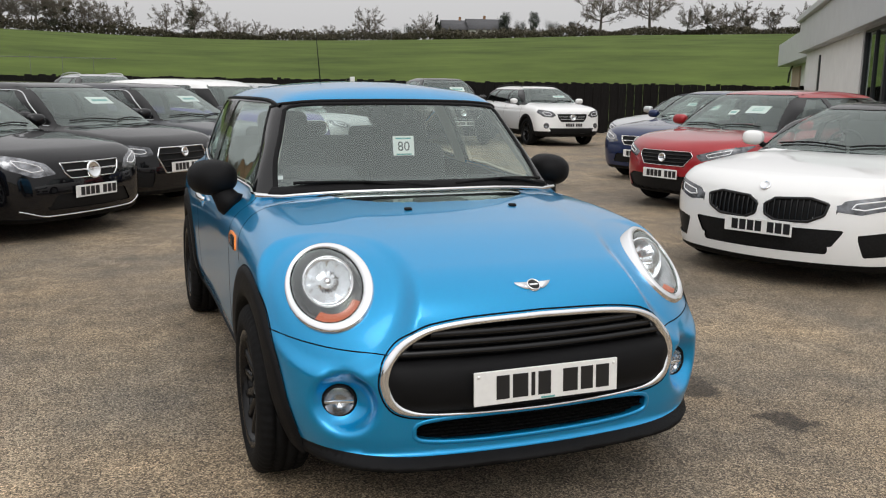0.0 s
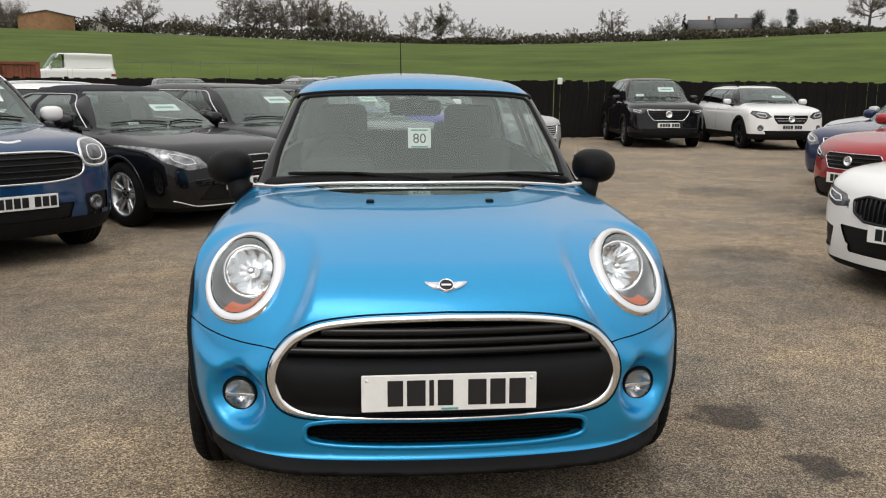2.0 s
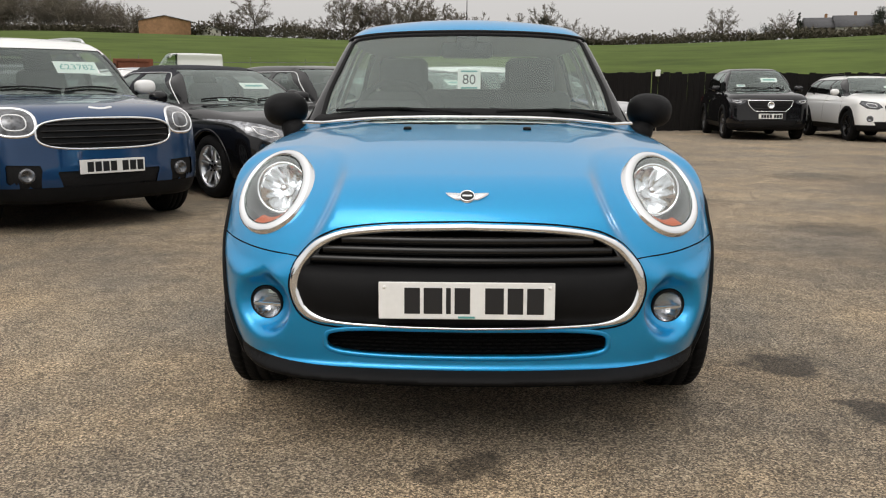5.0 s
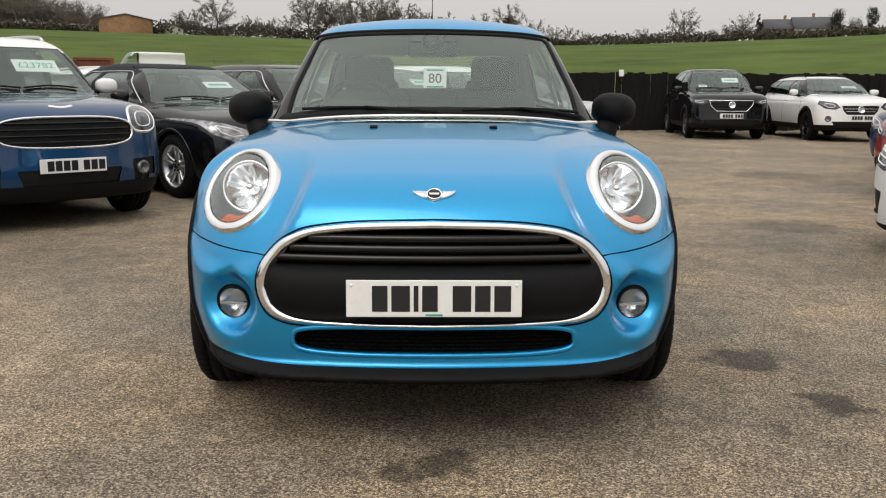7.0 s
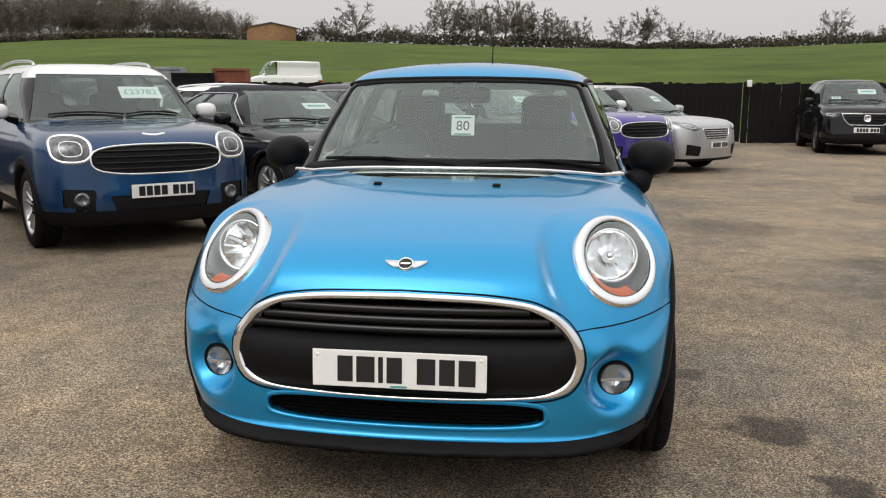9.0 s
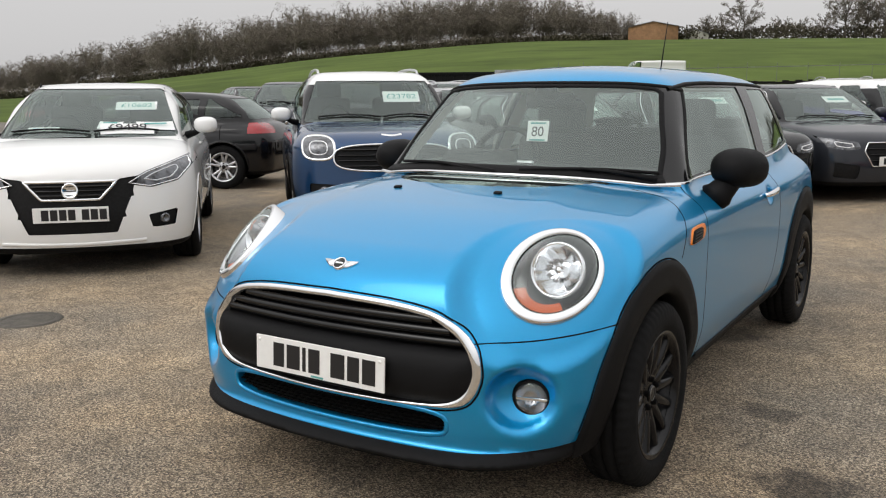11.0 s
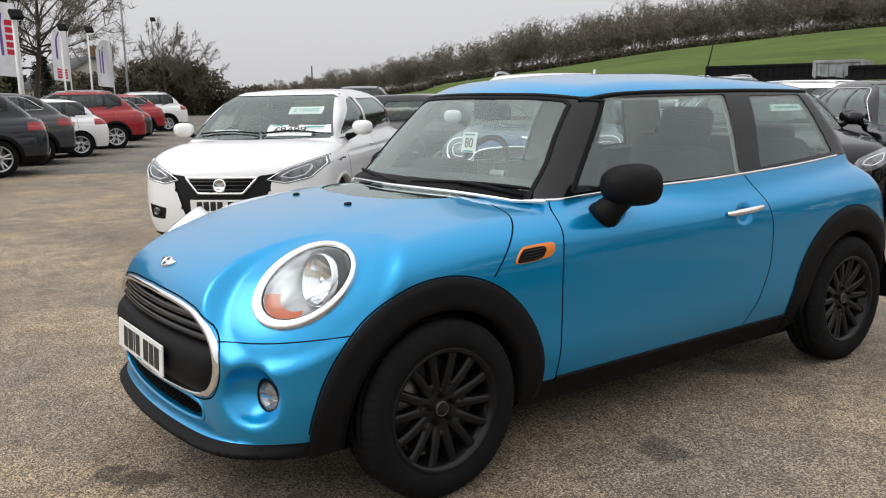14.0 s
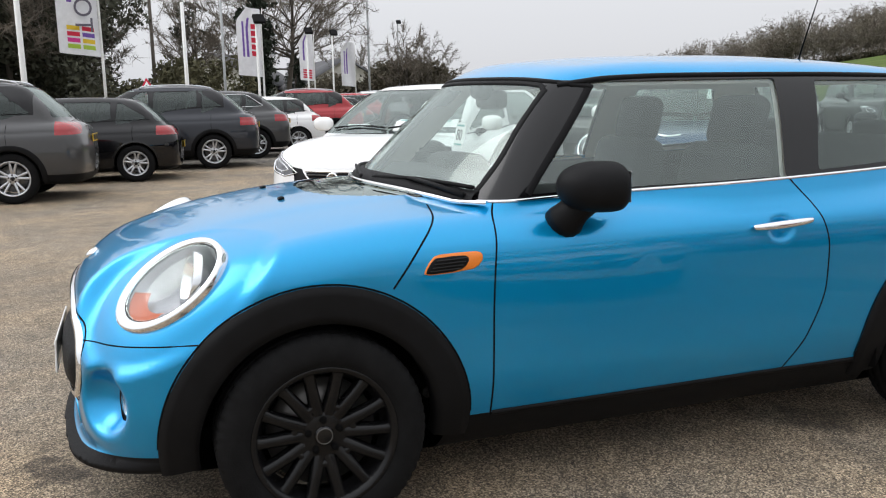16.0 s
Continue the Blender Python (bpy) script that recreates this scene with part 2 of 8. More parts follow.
class Skin:
    """A smooth closed form, given by a function that is negative inside, and its mesh of even quads."""

    def __init__(self, form):
        self.form = form

    def grad(self, p, e=1e-3):
        n = len(p)
        d = np.concatenate([np.eye(3), -np.eye(3)]) * e
        f = self.form((p[None] + d[:, None]).reshape(-1, 3)).reshape(6, n)
        return ((f[:3] - f[3:]) / (2 * e)).T

    def normal(self, p):
        g = self.grad(p, 2e-3)
        return g / np.maximum(np.linalg.norm(g, axis=1, keepdims=True), 1e-9)

    def settle(self, p, rounds=3):
        for _ in range(rounds):
            g = self.grad(p)
            f = self.form(p)[:, None]
            p = p - np.clip(f, -0.03, 0.03) * g / np.maximum((g * g).sum(1, keepdims=True), 0.05)
        return p

    def cast(self, start, way, far=4.0, steps=110):
        """Where the rays from start along way first enter the form."""
        start, way = np.atleast_2d(np.asarray(start, float)), np.atleast_2d(np.asarray(way, float))
        start, way = np.broadcast_arrays(start, way)
        ts = np.linspace(0, far, min(steps, 110))
        p = start[:, None] + ts[None, :, None] * way[:, None]
        inside = self.form(p.reshape(-1, 3)).reshape(p.shape[:2]) < 0
        i = np.maximum(inside.argmax(1), 1)
        lo, hi = ts[i - 1], ts[i]
        for _ in range(14):
            mid = (lo + hi) / 2
            f = self.form(start + mid[:, None] * way)
            lo, hi = np.where(f < 0, lo, mid), np.where(f < 0, mid, hi)
        return start + hi[:, None] * way

    def net(self, lo, hi, h):
        lo, hi = np.array(lo, float), np.array(hi, float)
        n = np.ceil((hi - lo) / h).astype(int) + 1
        lo[0] = -h * (n[0] - 1) / 2
        axes = [lo[i] + h * np.arange(n[i]) for i in range(3)]
        grid = np.stack(np.meshgrid(*axes, indexing="ij"), -1)
        half = n[0] // 2
        val = np.empty(n)
        val[half:] = self.form(grid[half:].reshape(-1, 3)).reshape(n - (half, 0, 0))
        val[:half] = val[: n[0] - half - 1 : -1] if n[0] % 2 == 0 else val[: half : -1]
        neg = val < 0
        count = np.zeros(n - 1, int)
        total, hits = np.zeros((*(n - 1), 3)), np.zeros(n - 1)
        sl = lambda d, k: tuple(slice(d[i], d[i] + k[i]) for i in range(3))  # noqa: E731
        m = n - 1
        for c in np.ndindex(2, 2, 2):
            count += neg[sl(c, m)]
        for axis in range(3):
            for c in np.ndindex(2, 2):
                a = list(c)
                a.insert(axis, 0)
                b = list(a)
                b[axis] = 1
                va, vb = val[sl(a, m)], val[sl(b, m)]
                cross = (va < 0) != (vb < 0)
                t = np.where(cross, va / np.where(cross, va - vb, 1), 0)
                pt = grid[sl(a, m)] + t[..., None] * (np.array(b) - np.array(a)) * h
                total += np.where(cross[..., None], pt, 0)
                hits += cross
        mixed = (count > 0) & (count < 8)
        index = np.full(m, -1)
        index[mixed] = np.arange(mixed.sum())
        verts = total[mixed] / hits[mixed][:, None]
        quads = []
        for axis in range(3):
            u, w = (axis + 1) % 3, (axis + 2) % 3
            k = np.array(n)
            k[axis] -= 1
            s0 = [slice(None)] * 3
            s1 = [slice(None)] * 3
            s0[axis], s1[axis] = slice(0, -1), slice(1, None)
            a, b = neg[tuple(s0)], neg[tuple(s1)]
            ids = np.argwhere(a != b)
            ok = (ids[:, u] > 0) & (ids[:, w] > 0) & (ids[:, u] < n[u] - 1) & (ids[:, w] < n[w] - 1)
            ids = ids[ok]
            du, dw = np.zeros(3, int), np.zeros(3, int)
            du[u], dw[w] = 1, 1
            q = np.stack([index[tuple((ids - o).T)] for o in (0 * du, du, du + dw, dw)], 1)
            outward = a[tuple(ids.T)]
            q = np.where(outward[:, None], q, q[:, ::-1])
            quads.append(q)
        quads = np.concatenate(quads)
        return self.settle(verts), quads[(quads >= 0).all(1)]


def snap(skin, verts, sd, h, held):
    """Draws the vertices next to an outline onto it, so that a cut along it is clean."""
    near = np.where((np.abs(sd(verts)) < 0.6 * h) & ~held)[0]
    if not len(near):
        return
    p = verts[near]
    for _ in range(3):
        d = sd(p)
        g = np.empty_like(p)
        for i in range(3):
            e = np.zeros(3)
            e[i] = 1e-3
            g[:, i] = (sd(p + e) - sd(p - e)) / 2e-3
        nrm = skin.normal(p)
        g = g - (g * nrm).sum(1, keepdims=True) * nrm
        step = d[:, None] * g / np.maximum((g * g).sum(1, keepdims=True), 0.1)
        p = skin.settle(p - np.clip(step, -0.7 * h, 0.7 * h), 1)
    verts[near] = p
    held[near] = True


def cut(skin, verts, quads, regions, h):
    """Splits the mesh by regions, later ones over earlier ones: {name: faces}."""
    held = np.zeros(len(verts), bool)
    mark = np.full(len(quads), -1)
    for _, sd in regions:
        snap(skin, verts, sd, h, held)
    for i, (_, sd) in enumerate(regions):
        mid = verts[quads].mean(1)
        mark[sd(mid) < 0] = i
    out = {"": quads[mark == -1]}
    for i, (name, _) in enumerate(regions):
        out.setdefault(name, [])
        got = quads[mark == i]
        out[name] = got if len(out[name]) == 0 else np.concatenate([out[name], got])
    return out


def piece(name, skin, verts, faces, mat, parent, label="", lift=0.0, normals=True, flip=False):
    used, inv = np.unique(faces, return_inverse=True)
    if not len(used):
        return None
    inv = inv.reshape(np.shape(faces))
    p = verts[used]
    nrm = skin.normal(p)
    if lift:
        p = p + lift * nrm
    if flip:
        inv, nrm = inv[:, ::-1], -nrm
    return link_mesh(name, p, inv, mat, parent, label, True, nrm if normals else None)


def split_islands(verts, faces, axis=0):
    """Faces on the two sides of the middle plane."""
    side = verts[faces].mean(1)[:, axis] > 0
    return faces[~side], faces[side]


def ribbon(name, pts, nrm, width, height, mat, parent, label="", closed=True, sink=0.004, steps=5, across=0.0):
    """A raised band along a line on a surface, with a rounded back."""
    pts, nrm = np.asarray(pts, float), np.asarray(nrm, float)
    n = len(pts)
    if closed:
        tan = np.roll(pts, -1, 0) - np.roll(pts, 1, 0)
    else:
        tan = np.gradient(pts, axis=0)
    tan /= np.maximum(np.linalg.norm(tan, axis=1, keepdims=True), 1e-9)
    side = np.cross(nrm, tan)
    side /= np.maximum(np.linalg.norm(side, axis=1, keepdims=True), 1e-9)
    rows = []
    width = np.broadcast_to(np.asarray(width, float), (n,))[:, None]
    for j in range(steps + 1):
        a = math.pi * j / steps
        rows.append(pts + side * (width * (-0.5 * math.cos(a) + across)) + nrm * (height * math.sin(a) - sink * (j in (0, steps))))
    v = np.concatenate(rows)
    f = []
    for j in range(steps):
        for i in range(n if closed else n - 1):
            k = (i + 1) % n
            f.append((j * n + i, j * n + k, (j + 1) * n + k, (j + 1) * n + i))
    return link_mesh(name, v, f, mat, parent, label)


def dense(pts, n, closed=False):
    """Evenly spaced points on a smooth line through pts."""
    pts = np.array(pts, float)
    if closed:
        pts = np.vstack([pts, pts[:1]])
    d = np.r_[0, np.cumsum(np.linalg.norm(np.diff(pts, axis=0), axis=1))]
    out = np.linspace(0, d[-1], n + (1 if closed else 0))
    if closed:
        out = out[:-1]
        return np.stack([np.interp(out, d, pts[:, i]) for i in range(pts.shape[1])], 1)
    return np.stack([curve(*zip(d, pts[:, i]))(out) for i in range(pts.shape[1])], 1)


def lathe(profile, n=48, axis=0):
    """Turns pairs of (radius, height) about an axis: vertices and quads."""
    prof = np.array(profile, float)
    a = 2 * np.pi * np.arange(n) / n
    ring = np.stack([np.cos(a), np.sin(a)], 1)
    v = np.zeros((len(prof), n, 3))
    o = [i for i in range(3) if i != axis]
    v[:, :, o[0]] = prof[:, :1] * ring[None, :, 0]
    v[:, :, o[1]] = prof[:, :1] * ring[None, :, 1]
    v[:, :, axis] = prof[:, 1:]
    f = []
    for j in range(len(prof) - 1):
        for i in range(n):
            k = (i + 1) % n
            f.append((j * n + i, j * n + k, (j + 1) * n + k, (j + 1) * n + i))
    return v.reshape(-1, 3), f


def tube(pts, r, n=8, closed=False):
    pts = np.array(pts, float)
    r = np.broadcast_to(np.asarray(r, float), (len(pts),))
    tan = np.gradient(pts, axis=0) if not closed else np.roll(pts, -1, 0) - np.roll(pts, 1, 0)
    tan /= np.maximum(np.linalg.norm(tan, axis=1, keepdims=True), 1e-9)
    ref = np.array([0.0, 0.0, 1.0]) if abs(tan[:, 2]).mean() < 0.9 else np.array([1.0, 0.0, 0.0])
    u = np.cross(tan, ref)
    u /= np.maximum(np.linalg.norm(u, axis=1, keepdims=True), 1e-9)
    w = np.cross(tan, u)
    v, f = [], []
    for i in range(n):
        a = 2 * math.pi * i / n
        v.append(pts + r[:, None] * (math.cos(a) * u + math.sin(a) * w))
    v = np.stack(v, 1).reshape(-1, 3)
    m = len(pts)
    for j in range(m if closed else m - 1):
        k = (j + 1) % m
        for i in range(n):
            q = (i + 1) % n
            f.append((j * n + i, j * n + q, k * n + q, k * n + i))
    if not closed:
        f.append(tuple(range(n))[::-1])
        f.append(tuple((m - 1) * n + i for i in range(n)))
    return v, f


def merge(*meshes):
    v, f, k = [], [], 0
    for a, b in meshes:
        v.append(np.asarray(a, float))
        f += [tuple(i + k for i in q) for q in b]
        k += len(a)
    return np.concatenate(v), f


def moved(mesh, m):
    v = np.asarray(mesh[0], float)
    r = np.array(m.to_3x3())
    return v @ r.T + np.array(m.translation), mesh[1]


def prism(outline, depth):
    """A flat shape in the x-z plane, depth thick along y, from y = 0 to depth, fan-capped."""
    n = len(outline)
    v = [(x, 0.0, z) for x, z in outline] + [(x, depth, z) for x, z in outline]
    f = [tuple(range(n)), tuple(range(2 * n - 1, n - 1, -1))]
    f += [(i, n + i, n + (i + 1) % n, (i + 1) % n) for i in range(n)]
    return np.array(v), f

# ---- wheels ----
def wheel(name, m, parent, radius, width, rim_r, spokes, rim_mat, style="pair", cap_mat=None):
    """A tyre with a tread, a rim with spokes, a hub and a brake disc; its outer face looks along +x."""
    w = thing(name, m, "", "")
    w.parent = parent
    hw = width / 2
    prof = [(rim_r - 0.004, -hw * 0.86), (rim_r + 0.010, -hw * 0.93), (radius - 0.055, -hw), (radius - 0.022, -hw * 0.93), (radius - 0.006, -hw * 0.78)]
    for g in (-0.42, 0.0, 0.42):
        prof += [(radius, hw * (g - 0.2)), (radius, hw * (g - 0.05)), (radius - 0.008, hw * (g - 0.04)), (radius - 0.008, hw * (g + 0.04)), (radius, hw * (g + 0.05)), (radius, hw * (g + 0.2))]
    prof += [(radius - 0.006, hw * 0.78), (radius - 0.022, hw * 0.93), (radius - 0.055, hw), (radius - 0.075, hw * 1.0), (rim_r + 0.018, hw * 0.97), (rim_r + 0.010, hw * 0.93), (rim_r - 0.004, hw * 0.86)]
    n_round = 240 if style == "loop" else 64
    v, f = lathe(prof, n_round)
    if style == "loop":
        # tread blocks: narrow cuts across the shoulders
        rows = v.reshape(len(prof), n_round, 3)
        for j, (r, x) in enumerate(prof):
            if r > radius - 0.03 and abs(x) > 0.35 * hw:
                rows[j, (0 if x > 0 else 2) :: 4, 1:] *= 1 - 0.0045 / radius
        v = rows.reshape(-1, 3)
    link_mesh("tyre", v, f, RUBBER, w)
    barrel = [(rim_r - 0.012, -hw * 0.86), (rim_r + 0.004, -hw * 0.84), (rim_r - 0.03, -hw * 0.5), (rim_r - 0.035, hw * 0.3), (rim_r - 0.016, hw * 0.62), (rim_r - 0.004, hw * 0.86), (rim_r + 0.006, hw * 0.90), (rim_r + 0.002, hw * 0.93), (rim_r - 0.012, hw * 0.88), (rim_r - 0.02, hw * 0.66)]
    rim = [lathe(barrel, 56)]
    hub = [(0.001, hw * 0.57), (0.062, hw * 0.57), (0.074, hw * 0.52), (0.080, hw * 0.42), (0.084, hw * 0.2)]
    rim.append(lathe(hub, 32))

    def spoke(a0, a1, w0, w1, deep=0.022, flare=0.0, end=0.0):
        n = 7
        vs, fs = [], []
        for i in range(n):
            t = i / (n - 1)
            r = 0.05 + ((end or rim_r - 0.010) - 0.05) * t
            a = a0 + (a1 - a0) * t
            half = (w0 + (w1 - w0) * t) / 2 + flare * max(0.0, t - 0.8) * 2
            x = hw * (0.54 + 0.10 * math.sin(math.pi * t) + 0.22 * t * t)
            d = np.array([0, math.cos(a), math.sin(a)])
            s = np.array([0, -math.sin(a), math.cos(a)])
            c = d * r
            for off, dx in ((-half, -0.008 - deep), (-half, -0.007), (-half * 0.45, 0.0), (half * 0.45, 0.0), (half, -0.007), (half, -0.008 - deep)):
                vs.append(c + s * off + np.array([x + dx, 0, 0]))
        for i in range(n - 1):
            for j in range(5):
                fs.append((6 * i + j, 6 * i + 6 + j, 6 * i + 7 + j, 6 * i + 1 + j))
        return np.array(vs), fs

    for k in range(spokes):
        a = 2 * math.pi * k / spokes + 0.2
        if style == "pair":
            d = 0.225 * 7 / max(spokes, 7) if spokes > 5 else 0.2
            rim.append(spoke(a - d * 0.9, a - d, 0.036, 0.030))
            rim.append(spoke(a + d * 0.9, a + d, 0.036, 0.030))
        elif style == "loop":
            d = math.pi / spokes / 2
            for e in (-1, 1):
                rim.append(spoke(a + e * d * 0.90, a + e * d, 0.042, 0.030, 0.03, 0.016))
            # the rounded bridge that joins the two legs near the hub
            t = np.linspace(-1, 1, 11)
            r = 0.108 - 0.018 * (1 - np.abs(t) ** 2.2)
            ang = a + t * d * 0.95
            mid = np.c_[hw * (0.60 + 0.0 * t), r * np.cos(ang), r * np.sin(ang)]
            out = np.c_[0 * t, np.cos(ang), np.sin(ang)]
            ring = [mid + out * o + np.array([dx, 0, 0]) for o, dx in ((-0.013, -0.03), (-0.013, -0.006), (-0.006, 0.001), (0.006, 0.001), (0.013, -0.006), (0.013, -0.034))]
            rim.append((np.concatenate(ring), [(j * 11 + i, j * 11 + i + 1, (j + 1) * 11 + i + 1, (j + 1) * 11 + i) for j in range(5) for i in range(10)]))
        else:
            rim.append(spoke(a, a, 0.05, 0.036))
    v, f = merge(*rim)
    link_mesh("rim", v, f, rim_mat, w)
    bolts = []
    for k in range(5):
        a = 2 * math.pi * k / 5 + 0.35
        v, f = lathe([(0.0005, 0.008), (0.009, 0.008), (0.011, 0.0), (0.011, -0.01)], 10)
        bolts.append((v + np.array([hw * 0.60, 0.050 * math.cos(a), 0.050 * math.sin(a)]), f))
    for v, f in bolts:
        link_mesh("wheel_bolt", v, f, DARK, w)
    v, f = lathe([(0.0005, hw * 0.66), (0.022, hw * 0.66), (0.027, hw * 0.64), (0.03, hw * 0.6)], 24)
    link_mesh("hub_cap", v, f, cap_mat or GLOSSBLACK, w)
    v, f = lathe([(0.0215, hw * 0.66 - 0.001), (0.0225, hw * 0.66 + 0.0012), (0.025, hw * 0.66 + 0.0008), (0.026, hw * 0.64)], 28)
    link_mesh("cap_ring", v, f, material_disc, w)
    v, f = lathe([(0.06, hw * 0.1), (rim_r - 0.05, hw * 0.1), (rim_r - 0.05, -0.01), (0.06, -0.01)], 40)
    link_mesh("brake_disc", v, f, material_disc, w)
    return w


material_disc = material("brake_disc_steel", (0.12, 0.115, 0.11), 0.4, 0.8)


def plate_bars(plate, width, height, widths, ink=None):
    """Plain bars in place of the characters of a number plate."""
    total = sum(widths) + 0.011 * (len(widths) - 1)
    x = -total / 2
    for k, b in enumerate(widths):
        if b > 0:
            bar = rbox(b, 0.0016, height * 0.70, 0.002, 1, pose(x + b / 2, -0.0045, 0))
            part("character_bar", bar, ink or INK, plate)
        x += abs(b) + 0.011


def number_plate(m, parent, mat, widths=(0.05, 0.05, 0.05, 0.05, -0.022, 0.05, 0.05, 0.05), width=0.52, height=0.111):
    plate = part("number_plate", rbox(width, 0.007, height, 0.012, 3), mat, parent, "flat number plate with plain dark bars")
    plate.matrix_basis = m
    plate_bars(plate, width, height, [w if w > 0 else w for w in widths])
    return plate


# ---- the blue hatchback ----
LAMP_C = np.array([0.634, 0.345, 0.777])
LAMP_N = np.array([0.4535, -0.567, 0.687])
LAMP_N = LAMP_N / np.linalg.norm(LAMP_N)
LAMP_U = np.array([0.128, 0.011, -0.0754])
LAMP_A = 0.137
LAMP_U = LAMP_U / np.linalg.norm(LAMP_U)
LAMP_V = np.cross(LAMP_N, LAMP_U)
LAMP_B = 0.182

def hero_form():
    front = curve((0.15, 0.10), (0.19, 0.015), (0.215, -0.020), (0.242, -0.026), (0.266, 0.0), (0.286, 0.026), (0.34, 0.019), (0.42, 0.015), (0.55, 0.022), (0.66, 0.032), (0.75, 0.055), (0.85, 0.12), (1.0, 0.3))
    top = HERO_SPECS["top"]
    rear = curve((0.15, 3.60), (0.3, 3.74), (0.45, 3.795), (0.6, 3.80), (0.8, 3.75), (0.95, 3.68), (1.1, 3.6))
    wide = curve((0.12, 0.66), (0.18, 0.725), (0.24, 0.775), (0.32, 0.815), (0.45, 0.842), (0.62, 0.846), (0.76, 0.845), (0.85, 0.836), (0.92, 0.808), (0.97, 0.775), (1.02, 0.745))
    taper = curve((-0.1, 0.045), (0.3, 0.024), (0.75, 0.006), (1.6, 0.008), (2.2, 0.010), (3.0, 0.0), (3.5, 0.015), (3.9, 0.06))
    roof = curve((1.3, 1.365), (1.5, 1.405), (1.75, 1.436), (2.1, 1.454), (2.5, 1.456), (2.9, 1.442), (3.2, 1.420), (3.5, 1.375))
    screen = HERO_SPECS["screen"]
    back = curve((0.95, 3.60), (1.1, 3.54), (1.3, 3.38), (1.40, 3.32), (1.5, 3.25))
    cabin = curve((0.9, 0.785), (0.97, 0.760), (1.1, 0.715), (1.25, 0.658), (1.36, 0.598), (1.45, 0.52))
    cabin_taper = curve((1.1, 0.018), (1.3, 0.030), (1.6, 0.062), (1.9, 0.040), (2.3, 0.0), (2.7, 0.0), (3.3, 0.035), (3.7, 0.08))

    floor = HERO_SPECS["floor"]

    def form(p):
        x, y, z = np.abs(p[:, 0]), p[:, 1], p[:, 2]
        side = x - (wide(z) - taper(y))
        nose = (front(z) + 0.19 * x * x - y) * 0.95
        bulge = 0.007 / (1 + np.exp(np.clip((x - 0.44 + 0.10 * np.clip(0.5 - y, 0, 1)) / 0.026, -30, 30))) * np.clip((y - 0.25) / 0.3, 0, 1)
        lid = (z - (top(y) + bulge - 0.05 * (x / 0.7) ** 2.5)) * 0.93
        tail = y - (rear(z) - 0.12 * x * x)
        low = smax(smax(nose, side, 0.30), lid, 0.10)
        low = smax(smax(low, tail, 0.18), floor(y) - z, 0.04)
        cabin_side = (x - (cabin(z) - cabin_taper(y))) * 0.92
        glass = (screen(z) + 0.55 * x * x - y) * 0.70
        hatch = (y - (back(z) - 0.2 * x * x)) * 0.9
        lid2 = z - (roof(y) - 0.055 * (x / 0.58) ** 2)
        up = smax(smax(cabin_side, glass, 0.06), hatch, 0.10)
        up = smax(smax(up, lid2, 0.055), 0.62 - z, 0.05)
        body = smin(low, up, 0.02)
        # bowls round the fog lamps, and the scoop behind each door handle
        bowl = np.sqrt(((x - 0.665) / 1.25) ** 2 + ((y - 0.105) / 1.1) ** 2 + ((z - 0.445) / 1.05) ** 2) - 0.096
        body = smax(body, -bowl, 0.022)
        scoop = np.sqrt((x - 0.868) ** 2 * 1.6 + ((y - 2.385) / 1.0) ** 2 + ((z - 0.840) / 0.85) ** 2) - 0.074
        body = smax(body, -scoop, 0.012)
        # the wing falls away in the plane of each headlamp, slightly domed
        q = np.stack([x, y, z], 1) - LAMP_C
        a, b, d = q @ LAMP_U, q @ LAMP_V, q @ LAMP_N
        e = np.sqrt((a / LAMP_A) ** 2 + (b / LAMP_B) ** 2)
        r = np.sqrt(a * a + b * b)
        return smax(body, d - 0.002 + 0.7 * np.maximum(r - 0.14, 0) ** 2 - 0.35 * np.maximum(e - 1.5, 0) ** 2, 0.10)

    return form


HERO_SPECS = {"floor": curve((0.0, 0.222), (0.7, 0.222), (1.1, 0.165), (2.9, 0.165), (3.3, 0.22), (3.8, 0.24)), "top": curve((-0.2, 0.66), (0.0, 0.752), (0.1, 0.800), (0.25, 0.857), (0.45, 0.912), (0.6, 0.938), (0.78, 0.963), (1.0, 0.982), (1.3, 0.992), (2.2, 1.0), (3.0, 1.02), (3.35, 1.03), (3.9, 0.98)), "screen": curve((0.9, 0.98), (0.99, 1.09), (1.2, 1.315), (1.36, 1.505), (1.5, 1.70)), "belt": curve((0.9, 0.975), (1.15, 0.972), (1.37, 0.968), (2.47, 0.993), (3.29, 1.024), (3.6, 1.03)), "gutter": curve((1.2, 1.29), (1.5, 1.318), (1.65, 1.338), (1.85, 1.356), (2.2, 1.363), (3.0, 1.352), (3.5, 1.33))}


